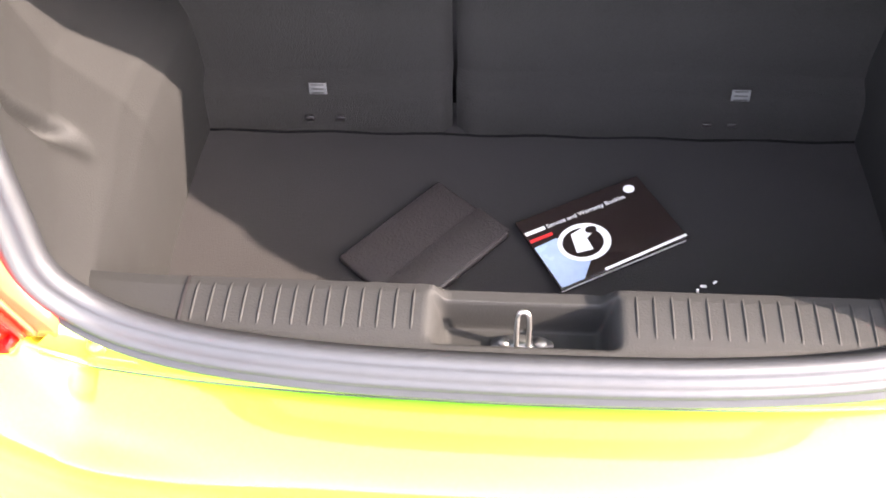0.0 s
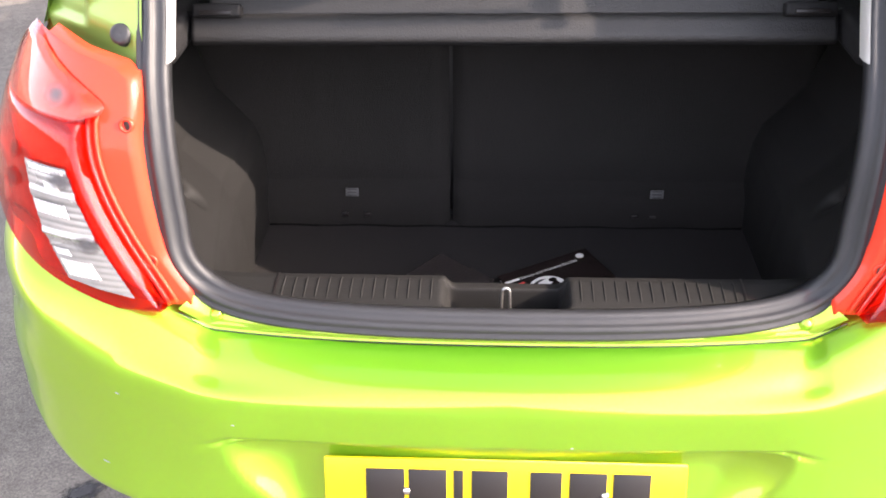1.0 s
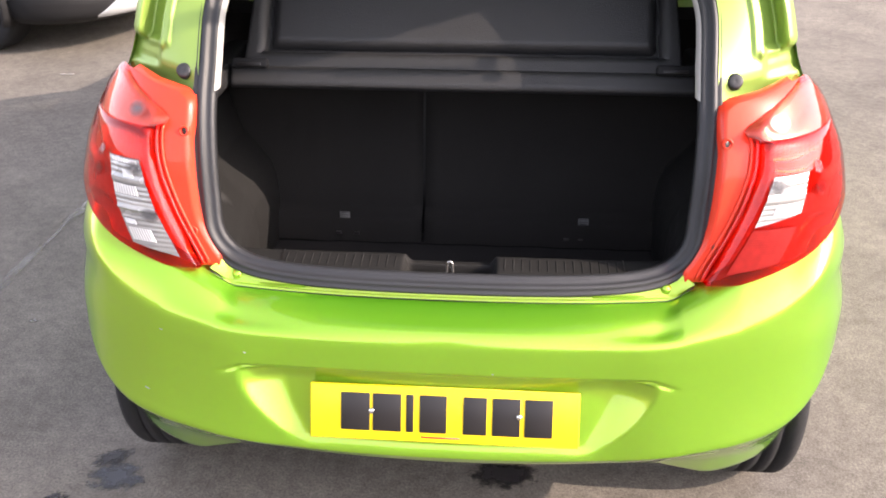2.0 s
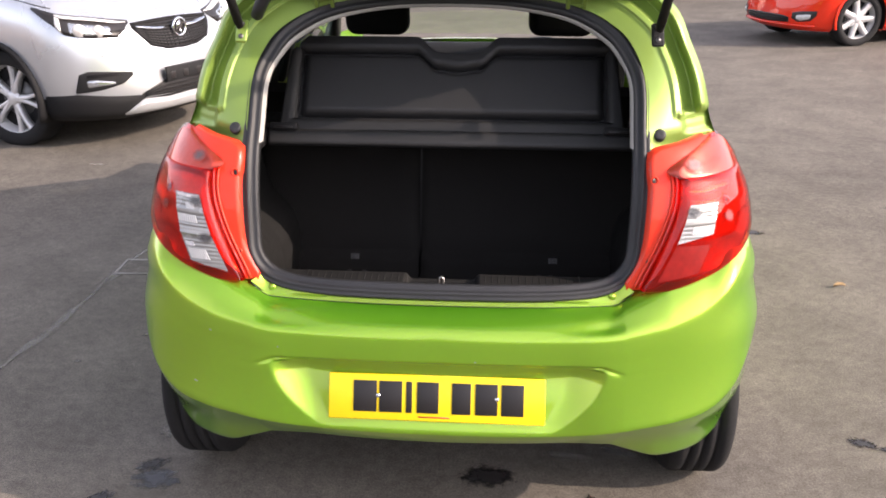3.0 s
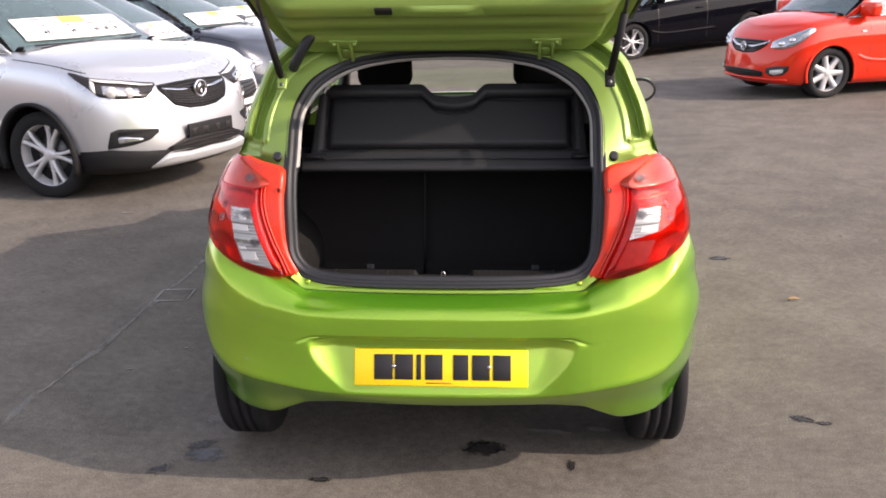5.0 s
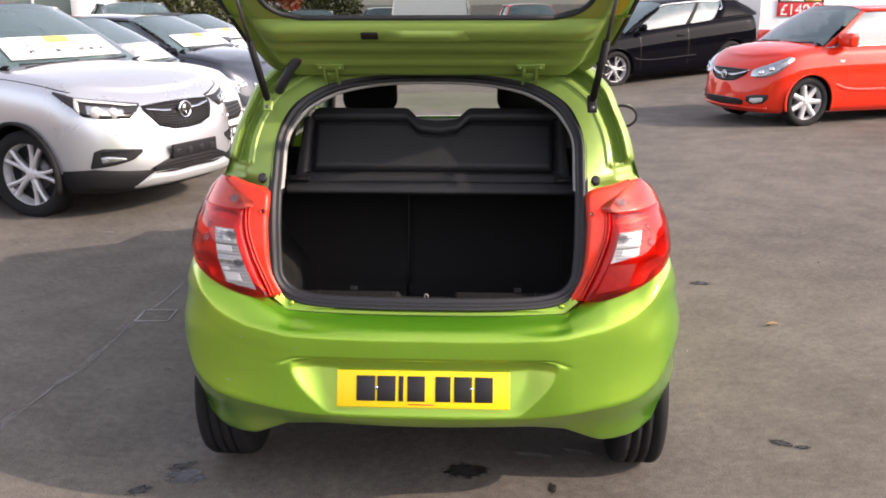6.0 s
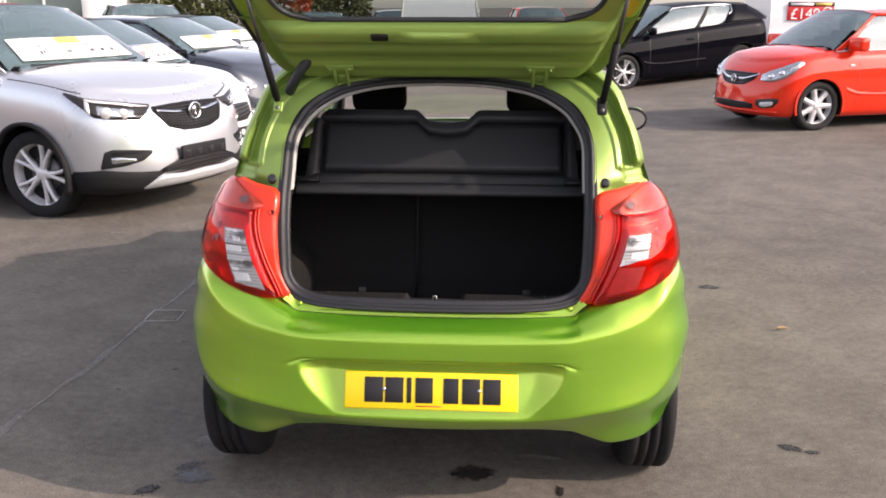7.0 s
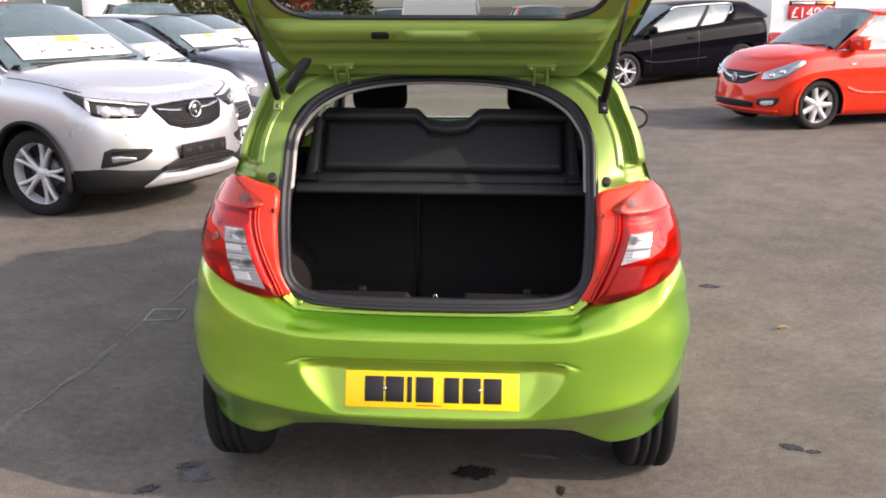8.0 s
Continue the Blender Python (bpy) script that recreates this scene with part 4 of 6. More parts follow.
# rear seat backs
def seat_back(x0, x1):
    def fn(u, v):
        x = lerp(x0, x1, u)
        z = lerp(FLOOR_Z, 1.06, v)
        ed = min(u, 1 - u) * (x1 - x0)
        y = 0.640 + 0.20 * max(0.0, z - 0.585) + 0.018 * (1 - smooth(0, 0.018, ed))
        y += 0.024 * smooth(0.576, 0.586, z) - 0.024 * max(0.0, min(1.0, (0.580 - z) / 0.062)) ** 0.8 + 0.005 * noise.noise(Vector((x * 5, z * 6, 0))) + 0.002 * noise.noise(Vector((x * 23, z * 9, 2)))
        return Vector((x, y, z))
    return sheet(fn, 40, 60)


# the seam's shade, drawn as a thin black line on the carpet
part("floor_gap", tube([(lerp(-0.48, 0.48, i / 30), 0.613 + 0.002 * math.sin(i * 1.3), FLOOR_Z + 0.0004) for i in range(31)], 0.0019, 6), GAP_SHADE, hatchback, "black line for the shade between the carpet and the seats")
# dark filler sheet, added so the lit cabin doesn't show through the seat seam
part("seam_filler", sheet(lambda u, v: Vector((lerp(-0.62, 0.62, u), 0.70 + 0.20 * max(0.0, lerp(0.5, 1.08, v) - 0.585), lerp(0.5, 1.08, v))), 4, 8), INK, hatchback)
part("seat_back_narrow", seat_back(-0.60, -0.106), FABRIC, hatchback, "dark fabric back of the folding rear seat")
part("seat_back_wide", seat_back(-0.100, 0.60), FABRIC, hatchback, "dark fabric back of the folding rear seat")
for x in (-0.302, 0.303):
    tab = part("seat_label", block((0.026, 0.002, 0.017), pose(x, 0.6365, 0.580, -18), 0.0005), LABEL, hatchback, "small pale woven label")
    for i in range(3):
        part("label_bar", block((0.019, 0.001, 0.002), pose(x, 0.6338 + 0.0019 * i, 0.574 + 0.006 * i, -18)), INK, tab)
for x in (-0.318, -0.272, 0.297, 0.262):
    part("anchor_slot", block((0.014, 0.006, 0.009), pose(x, 0.622, 0.536), 0.002), INK, hatchback)
for x in (-0.36, 0.36):
    # front seats and their headrests
    seat = part("front_seat", block((0.46, 0.13, 0.66), pose(x * 1.0, 1.52, 0.80, 12), 0.06, segments=4), FABRIC, hatchback)
    part("headrest", block((0.25, 0.11, 0.21), pose(x * 0.985, 1.62, 1.225, 10), 0.045, segments=4), FABRIC, seat)

# parcel shelf, tipped up on its rear edge
LOW, HIGH = Vector((0, 0.432, 0.985)), Vector((0, 0.615, 1.242))
UP = (HIGH - LOW)
FACE = Vector((0, -UP.z, UP.y)).normalized()


def shelf_top(x):
    """The far edge, with its hand notch."""
    return 1.0 - 0.165 * smooth(0.115, 0.055, abs(x - 0.015)) * (0.85 + 0.15 * smooth(0.06, 0.0, abs(x - 0.015)))


def shelf(u, v):
    """Board with a rounded groove round a raised middle field."""
    w = table([(0.0, 0.487), (0.12, 0.487), (0.14, 0.462), (0.86, 0.445), (1.0, 0.40)], v)
    x = lerp(-1, 1, u) * w
    t = v * shelf_top(x)
    p = LOW + UP * t
    p.x = x
    d_side = 0.425 - abs(x)
    d_low = (t - 0.225) * 0.315
    d_top = (shelf_top(x) - 0.105 - t) * 0.315
    d = min(d_side, d_low, d_top)
    groove = 0.024 * smooth(-0.007, 0.004, d) * smooth(0.032, 0.017, d) + 0.002 * smooth(0.0, 0.03, d)
    lip = 0.006 * smooth(0.035, 0.028, t * 0.315) * smooth(0.0, 0.004, t * 0.315)
    return p - FACE * groove + FACE * lip


board = thing("parcel_shelf", pose(0, 0, 0), "black moulded parcel shelf tipped up behind the boot", "parcel shelf")
thick(part("board", sheet(shelf, 170, 90), SHELF, board), 0.010, 1.0)
for side in (-1, 1):
    part("hinge_clip", block((0.075, 0.020, 0.020), pose(side * 0.445, 0.440, 1.030, -30), 0.004), PLASTIC, board)
    part("clip_slot", block((0.05, 0.004, 0.006), pose(side * 0.445, 0.4275, 1.032, -30), 0.001), INK, board)
    part("pivot_pin", tube([(side * 0.478, 0.46, 1.015), (side * 0.515, 0.46, 1.015)], 0.008, 10), PLASTIC, board)

# ---- raised tailgate ----
HINGE = Vector((0, 0.462, 1.388))
RISE = radians(46)
gate = thing("tailgate", pose(0, 0, 0), "raised lime green tailgate with rear window, seen from below", "tailgate")
GATE_OUT = Vector((0, -math.cos(RISE), math.sin(RISE)))
GATE_IN = Vector((0, -math.sin(RISE), -math.cos(RISE)))


def gate_half(a):
    return curve_table([(0.0, 0.485), (0.03, 0.520), (0.08, 0.548), (0.16, 0.575), (0.313, 0.612), (0.50, 0.640), (0.72, 0.625), (0.86, 0.560), (0.92, 0.47)], a)


def gate_point(x, a, h):
    p = HINGE + GATE_OUT * a + GATE_IN * h
    p.x = x
    return p


GLASS0, GLASS1 = 0.268, 0.60


def glass_half(a):
    return curve_table([(0.268, 0.375), (0.284, 0.430), (0.315, 0.468), (0.35, 0.485), (0.46, 0.505), (0.56, 0.51), (0.60, 0.49)], a)


def gate_h(x, a):
    """How far the inner skin stands below the gate's plane."""
    rim = gate_half(a) - abs(x)
    h = 0.022 * smooth(0.0, 0.012, rim) - 0.020 * smooth(0.014, 0.026, rim) * smooth(0.062, 0.048, rim) + 0.022 * smooth(0.05, 0.085, rim)
    h += 0.028 * smooth(0.178, 0.200, a) * smooth(0.268, 0.240, a) * smooth(0.05, 0.14, rim)
    h += 0.007 * smooth(0.125, 0.134, a) * smooth(0.165, 0.156, a) * smooth(0.05, 0.10, rim)
    h += 0.007 * math.exp(-((a - 0.075) / 0.008) ** 2) * smooth(0.04, 0.09, rim)
    return h * smooth(-0.002, 0.018, a) * smooth(0.90, 0.86, a)


def gate_inner(q, r, side):
    """Inner skin: q along the gate's length, r from the middle or the window's edge to the rim."""
    a = q * 0.90
    w = gate_half(a)
    x0 = glass_half(a) + 0.004 if GLASS0 <= a <= GLASS1 else 0.0
    x = lerp(x0, w, r)
    return gate_point(side * x, a, gate_h(x, a))


for side in (-1, 1):
    bm = bmesh.new()
    for q0, q1, n in ((0.0, GLASS0 / 0.90 - 1e-4, 24), (GLASS0 / 0.90, GLASS1 / 0.90, 26), (GLASS1 / 0.90 + 1e-4, 1.0, 20)):
        sheet(lambda u, v: gate_inner(lerp(q0, q1, u), v, side), n, 44, bm)
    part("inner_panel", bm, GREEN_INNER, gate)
    bm = bmesh.new()
    for a0, a1, n in ((0.0, GLASS0, 8), (GLASS0, GLASS1, 12), (GLASS1, 0.90, 10)):
        sheet(lambda u, v: gate_point(side * lerp(glass_half(lerp(a0, a1, u)) if a0 == GLASS0 else 0.0, gate_half(lerp(a0, a1, u)), v), lerp(a0, a1, u),
                                      (table([(0.0, -0.030), (0.10, -0.036), (0.20, -0.012), (GLASS0, 0.028)], lerp(a0, a1, u)) if a0 == 0.0 else lerp(0.028, -0.012, smooth(0.06, 0.0, gate_half(lerp(a0, a1, u)) * (1 - v))))), n, 16, bm)
    part("outer_skin", bm, GREEN, gate)
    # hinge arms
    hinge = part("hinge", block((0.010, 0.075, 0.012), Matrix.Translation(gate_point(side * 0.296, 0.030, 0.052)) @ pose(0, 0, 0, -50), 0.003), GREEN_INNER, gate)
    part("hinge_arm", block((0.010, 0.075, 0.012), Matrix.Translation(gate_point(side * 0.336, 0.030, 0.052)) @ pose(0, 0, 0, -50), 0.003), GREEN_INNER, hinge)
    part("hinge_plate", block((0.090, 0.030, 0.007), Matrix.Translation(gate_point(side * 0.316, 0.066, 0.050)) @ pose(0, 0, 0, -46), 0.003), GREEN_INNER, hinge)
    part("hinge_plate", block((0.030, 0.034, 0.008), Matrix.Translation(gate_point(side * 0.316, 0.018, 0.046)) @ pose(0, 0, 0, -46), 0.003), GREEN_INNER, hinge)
    for dx in (-0.032, 0.032):
        bm = lathe([(0.0, -0.006), (0.006, -0.005), (0.007, 0.002)], 8)
        bmesh.ops.transform(bm, matrix=Matrix.Translation(gate_point(side * 0.316 + dx, 0.066, 0.053)) @ pose(0, 0, 0, 44), verts=bm.verts)
        part("bolt", bm, GREEN_INNER, hinge)
    # gas struts
    foot, head = Vector((side * 0.508, 0.322, 1.305)), gate_point(side * 0.553, 0.40, 0.030)
    mid = foot.lerp(head, 0.52)
    strut = part("gas_strut", tube([foot.lerp(head, 0.03), mid], 0.0115, 14), PLASTIC, gate, "black gas strut")
    part("strut_rod", tube([mid - (head - foot) * 0.02, head], 0.0060, 10), STEEL, strut)
    part("strut_socket", tube([foot, foot.lerp(head, 0.10)], 0.009, 10), PLASTIC, strut)
    bracket = part("strut_bracket", block((0.030, 0.010, 0.060), Matrix.Translation(foot + Vector((0.0, 0.012, -0.012))) @ pose(0, 0, 0, -35), 0.004), GREEN_INNER if side < 0 else PLASTIC, hatchback)
    for k in (-0.014, 0.016):
        part("bolt", lathe([(0.0, -0.011), (0.006, -0.010), (0.008, -0.004)], 10), STEEL, bracket).matrix_basis = Matrix.Translation(foot + Vector((0, 0.012 + k * 0.5, -0.012 + k))) @ pose(0, 0, 0, -35)

# a dark line along each side of the gate's rim
for side in (-1, 1):
    part("gate_dark_edge", tube([gate_point(side * (gate_half(a) + 0.003), a, 0.004) for a in [lerp(0.12, 0.86, i / 24) for i in range(25)]], 0.009, 8), SEAL, gate, "black edge of the tailgate")
part("rear_window", sheet(lambda u, v: gate_point(lerp(-1, 1, v) * glass_half(lerp(GLASS0, GLASS1, u)), lerp(GLASS0, GLASS1, u), 0.034), 16, 20), DARK_PANE, gate).visible_shadow = False
bm = bmesh.new()
edge = [gate_point(glass_half(lerp(GLASS0, GLASS1, i / 20)), lerp(GLASS0, GLASS1, i / 20), 0.040) for i in range(21)]
edge = [Vector((-p.x, p.y, p.z)) for p in edge[::-1]] + edge
tube(edge + [gate_point(x, GLASS1, 0.040) for x in (0.3, 0.0, -0.3)], 0.008, 8, True, bm)
tube([gate_point(x, GLASS0, 0.040) for x in [lerp(-0.375, 0.375, i / 12) for i in range(13)]], 0.008, 8, False, bm)
part("window_edge", bm, SEAL, gate, "black edge of the rear window")
part("slot", block((0.055, 0.030, 0.012), Matrix.Translation(gate_point(-0.172, 0.226, gate_h(0.17, 0.226) - 0.003)) @ pose(0, 0, 0, -46), 0.006), INK, gate, "dark oblong hole in the inner panel")
part("stiffener", sheet(lambda u, v: gate_point(lerp(-0.11, 0.11, u) * lerp(1.25, 1.0, v), lerp(0.200, 0.246, v), gate_h(0.1, lerp(0.200, 0.246, v)) + 0.001 + 0.010 * min(1, 5 * min(u, 1 - u)) * min(1, 4 * min(v, 1 - v))), 20, 10), GREEN_INNER, gate)
part("cable_sleeve", tube(spline([(-0.487, 0.405, 1.325), (-0.470, 0.382, 1.350), (-0.440, 0.372, 1.395), (-0.412, 0.378, 1.432), (-0.400, 0.395, 1.450)], 16), 0.016, 12), SEAL, gate, "black corrugated cable sleeve")

# ---- loose things in the boot ----
def flat_pose(p, along, z):
    d = Vector(along)
    return pose(p[0], p[1], z, 0, 0, math.degrees(math.atan2(d.y, d.x)))


wallet_m = flat_pose((-0.127, 0.392), (0.126, 0.145), FLOOR_Z + 0.002)
wallet = thing("document_wallet", wallet_m, "dark vinyl document wallet lying on the boot floor", "wallet")
part("cover", block((0.185, 0.135, 0.012), pose(0, 0, 0.006), 0.004), WALLET, wallet)
part("flap", block((0.185, 0.055, 0.003), pose(0, -0.038, 0.0138), 0.001), WALLET, wallet)

book_m = flat_pose((0.104, 0.424), (0.166, 0.092), FLOOR_Z + 0.004)
book = thing("service_booklet", book_m, "black service and warranty booklet with a badge picture, on the carpet", "booklet")
part("cover", block((0.190, 0.124, 0.0035), pose(0, 0, 0.0085), 0.0006), COVER, book)
part("pages", block((0.186, 0.120, 0.007), pose(0.001, 0.0, 0.0036), 0.0004), PAPER, book)
TOP = 0.0104
def book_print(name, pts, mat, lift=0.0):
    return part(name, slab(pts, 0.0002, pose(0, 0, TOP + lift)), mat, book, flat=True)
book_print("print_sky", [(-0.093, -0.060), (-0.093, 0.012), (-0.060, 0.014), (-0.020, -0.020), (-0.015, -0.060)], COVER_BLUE)
book_print("print_panel", [(-0.060, -0.060), (-0.030, -0.030), (0.010, -0.046), (0.010, -0.060)], COVER, 0.0002)
book_print("print_badge", ellipse(0.036, 0.031, 28, -0.030, -0.008), PAPER, 0.0004)
book_print("print_badge_ring", ellipse(0.028, 0.024, 28, -0.032, -0.008), COVER, 0.0006)
book_print("print_badge_shape", [(-0.048, -0.020), (-0.040, 0.010), (-0.020, 0.014), (-0.010, 0.002), (-0.024, -0.004), (-0.026, -0.024)], PAPER, 0.0008)
book_print("print_badge_spot", ellipse(0.008, 0.006, 16, -0.012, 0.006), COVER, 0.0010)
book_print("print_red_bar", [(-0.093, 0.021), (-0.093, 0.026), (-0.060, 0.026), (-0.060, 0.021)], INK_RED)
book_print("print_word_bar", [(-0.093, 0.034), (-0.093, 0.040), (-0.064, 0.040), (-0.064, 0.034)], PAPER)
book_print("print_small_badge", ellipse(0.008, 0.007, 18, 0.072, 0.046), PAPER)
book_print("print_white_strip", [(-0.030, -0.0615), (-0.030, -0.0575), (0.094, -0.0555), (0.094, -0.0595)], PAPER, 0.0012)
title = bpy.data.curves.new("print_title", "FONT")
title.body, title.size, title.extrude = "Service and Warranty Booklet", 0.0098, 0.0001
title.materials.append(PAPER)
title_ob = new("print_title", title)
title_ob.parent, title_ob.matrix_basis = book, pose(-0.061, 0.034, TOP)
for i, (x, y, r) in enumerate(((0.230, 0.345, 0.004), (0.245, 0.352, 0.003), (0.222, 0.338, 0.003))):
    bm = block((r * 2, r, r * 0.6), None, r * 0.25)
    tagged(part("paper_scrap", bm, PAPER), "tiny pale scrap of paper on the boot carpet", "scrap", "scraps on the boot floor").matrix_basis = pose(x, y, FLOOR_Z + 0.003, 0, 0, 40 * i)

# ---- other cars in the yard ----
ROWS_R = [0.0, 0.04, 0.09, 0.15, 0.21, 0.27, 0.33, 0.40, 0.47, 0.54, 0.61, 0.68, 0.74, 0.80, 0.85, 0.89, 0.92, 0.945, 0.965, 0.982, 1.0]
WIDE_R = [(0.0, 0.88), (0.05, 0.945), (0.15, 0.975), (0.35, 0.995), (0.55, 1.0), (0.72, 0.992), (0.85, 0.972), (0.93, 0.945), (1.0, 0.885)]
NOSE_R = [(0.0, -0.10), (0.06, -0.035), (0.15, -0.008), (0.28, 0.0), (0.45, -0.012), (0.62, -0.030), (0.78, -0.060), (0.88, -0.100), (0.95, -0.165), (1.0, -0.26)]
TAIL_R = [(0.0, 0.10), (0.08, 0.03), (0.30, 0.0), (0.50, 0.02), (0.75, 0.04), (1.0, 0.10)]


class Shape:
    """The outer form of a car. Local x points forward from the front axle, y to its left."""

    def __init__(self, **k):
        self.k = dict(length=4.0, width=1.72, height=1.48, base=2.5, front=0.80, power=2.7, deep=0.55, low=0.20, nose=0.74, scuttle=0.98, belt=1.0, tail=1.02,
                      roof_drop=0.05, bright_rail=False, mirror=1.0, pillar=(0.80, 0.88), a_base=-0.24, a_top=-1.02, c_top=-2.55, c_base=-3.0, roof=0.60, radius=0.31, rim=0.205, tyre=0.20, arch=0.365)
        self.k.update(k)
        self.half = self.k["width"] / 2
        self.back = self.k["front"] - self.k["length"]

    def shoulder(self, x):
        k = self.k
        return curve_table([(self.back, k["tail"] - 0.04), (k["c_base"], k["tail"]), (-1.2, k["belt"]), (k["a_base"], k["scuttle"] - 0.035), (k["front"] * 0.45, lerp(k["nose"], k["scuttle"], 0.58)), (k["front"] + 0.01, k["nose"])], x)

    def at(self, c, r, side, push=0.0):
        """c: 0 at the nose's middle, 1 where the flank begins, 2 where it ends, 3 at the tail's middle; r from 0 to 1 up to the shoulder."""
        k = self.k
        n, deep = k["power"], k["deep"]
        half = self.half + push
        front, back = k["front"] + push, self.back - push
        if c <= 1:
            p = c * math.pi / 2
            x = front - deep * (1 - max(0.0, math.cos(p)) ** (2 / n))
            y = half * max(0.0, math.sin(p)) ** (2 / n)
            x += curve_table(NOSE_R, r) * smooth(0.0, 1.0, max(0.0, math.cos(p)) ** (2 / n))
        elif c <= 2:
            x, y = lerp(front - deep, back + 0.45, c - 1), half
        else:
            p = (3 - c) * math.pi / 2
            x = back + 0.45 * (1 - max(0.0, math.cos(p)) ** (2 / 3.0))
            y = half * max(0.0, math.sin(p)) ** (2 / 3.0)
            x += curve_table(TAIL_R, r) * max(0.0, math.cos(p)) ** (2 / 3.0)
        top = self.shoulder(x)
        z = k["low"] + r * (top - k["low"])
        return Vector((x, side * y * curve_table(WIDE_R, r), z))

    def on_front(self, c, z, side, push=0.003):
        """A point of the front's skin at a height."""
        lo, hi = 0.0, 1.0
        for _ in range(18):
            mid = (lo + hi) / 2
            if self.at(c, mid, side).z < z:
                lo = mid
            else:
                hi = mid
        return self.at(c, (lo + hi) / 2, side, push)


def front_patch(shape, side, c0, c1, low, high, push, nu=14, nv=8, mirror=False, swell=0.0):
    """A fitted piece on the front: c0 to c1 round the nose, low and high are tables over c."""
    def fn(u, v):
        c = lerp(c0, c1, u)
        rim = min(1.0, 6 * min(u, 1 - u), 5 * min(v, 1 - v))
        s = side if c >= 0 else -side
        return shape.on_front(abs(c), lerp(table(low, c), table(high, c), v), s, push * min(1.0, 0.2 + rim) + swell * rim)
    return sheet(fn, nu, nv)


def build_car(name, m, shape, paint, label, cladding=None, spokes=5, twin=0.0, alloy=ALLOY, group="parked cars", grille=None, card=False, lamps=True, steer=0.0, detail=True, fat=1.0, roof_paint=None):
    k = shape.k
    car = thing(name, m, label, "car", group)
    cols = [i / 18 for i in range(18)] + [1 + i / 64 for i in range(64)] + [2 + i / 12 for i in range(13)]
    bm = bmesh.new()
    for side in (-1, 1):
        grid = [[bm.verts.new(shape.at(c, r, side)) for r in ROWS_R] for c in cols]
        crown = []
        for i, c in enumerate(cols):
            p = grid[i][-1].co
            row = [grid[i][-1]]
            rise = 0.045 * smooth(k["front"] - 0.05, k["front"] - 0.7, p.x)
            for s in (0.93, 0.82, 0.66, 0.48, 0.30, 0.14, 0.0):
                bulge = 0.010 * smooth(0.70, 0.62, s) * smooth(k["front"] - 0.2, k["front"] - 0.5, p.x)
                row.append(bm.verts.new((p.x, p.y * s, p.z + rise * (1 - s * s) + bulge + 0.018 * smooth(1.0, 0.9, s))))
            crown.append(row)
        for i in range(len(cols) - 1):
            for j in range(len(ROWS_R) - 1):
                f = bm.faces.new((grid[i][j], grid[i + 1][j], grid[i + 1][j + 1], grid[i][j + 1]))
                if cladding and ROWS_R[j + 1] < cladding:
                    f.material_index = 1
            for j in range(7):
                f = bm.faces.new((crown[i][j], crown[i + 1][j], crown[i + 1][j + 1], crown[i][j + 1]))
                x = f.calc_center_median().x
                if k["c_base"] + 0.12 < x < k["a_base"] - 0.04 and j > 0:
                    f.material_index = 1
    bmesh.ops.remove_doubles(bm, verts=bm.verts, dist=0.0004)
    for x in (0.0, -k["base"]):
        cut_arch(bm, x, k["radius"] + 0.005, k["arch"], axis=0, least=shape.half * 0.6)
    part("body", bm, [paint, PLASTIC], car)
    part("floor_pan", block((k["length"] - 0.5, shape.half * 1.5, 0.08), pose(k["front"] - k["length"] / 2, 0, k["low"] + 0.06), 0.02), PLASTIC, car)
    # wheels and arches
    for x in (0.0, -k["base"]):
        for side in (-1, 1):
            turn = steer if x == 0.0 else 0.0
            wheel(car, pose(x, side * (shape.half - 0.035 - k["tyre"] / 2), k["radius"], 0, 0, (180 if side > 0 else 0) + turn), k["radius"], k["rim"], k["tyre"], spokes, twin, alloy, tread=False, fat=fat)
            arc = [Vector((x + (k["arch"] - 0.004) * math.cos(a), side * (shape.half - 0.012), k["radius"] + 0.005 + (k["arch"] - 0.004) * math.sin(a))) for a in [radians(-18 + 216 * i / 26) for i in range(27)]]
            wide = 0.042 if cladding else 0.008
            bm = sweep([p + Vector((0, 0, 0)) for p in arc], [(-0.012, -wide), (0.012, -wide), (0.016, wide), (-0.012, wide)], up=(0, side, 0.01))
            part("arch_trim", bm, PLASTIC if cladding else paint, car)
            bm = sheet(lambda u, v: Vector((x + (k["arch"] - 0.002) * math.cos(lerp(-0.35, math.pi + 0.35, u)), side * lerp(shape.half - 0.03, shape.half - 0.32, v), k["radius"] + (k["arch"] - 0.002) * math.sin(lerp(-0.35, math.pi + 0.35, u)))), 24, 2)
            part("arch_liner", bm, PLASTIC, car)
    # greenhouse
    zr = k["height"]
    ra, rc, rw = k["a_top"], k["c_top"], k["roof"]
    ab, cb = k["a_base"], k["c_base"]
    def rail(u, side, drop=0.0):
        """The roof's side rail from the windscreen back."""
        x = lerp(ra, rc, u)
        return Vector((x, side * rw * (1 - 0.06 * (2 * u - 1) ** 2), zr - 0.055 - k["roof_drop"] * (2 * u - 0.9) ** 2 * (1.0 if u > 0.45 else 0.5) - drop))
    def belt(u, side):
        x = lerp(ab - 0.02, cb, u)
        y = shape.half * 0.875
        return Vector((x, side * y, shape.shoulder(x) + 0.012))
    part("roof", sheet(lambda u, v: rail(u, 1).lerp(rail(u, -1), v) + Vector((0, 0, 0.055 * (1 - (2 * v - 1) ** 4))), 16, 16), roof_paint or paint, car)
    def screen(u, v):
        a = Vector((ab + 0.02, 0, shape.shoulder(ab) + 0.05))
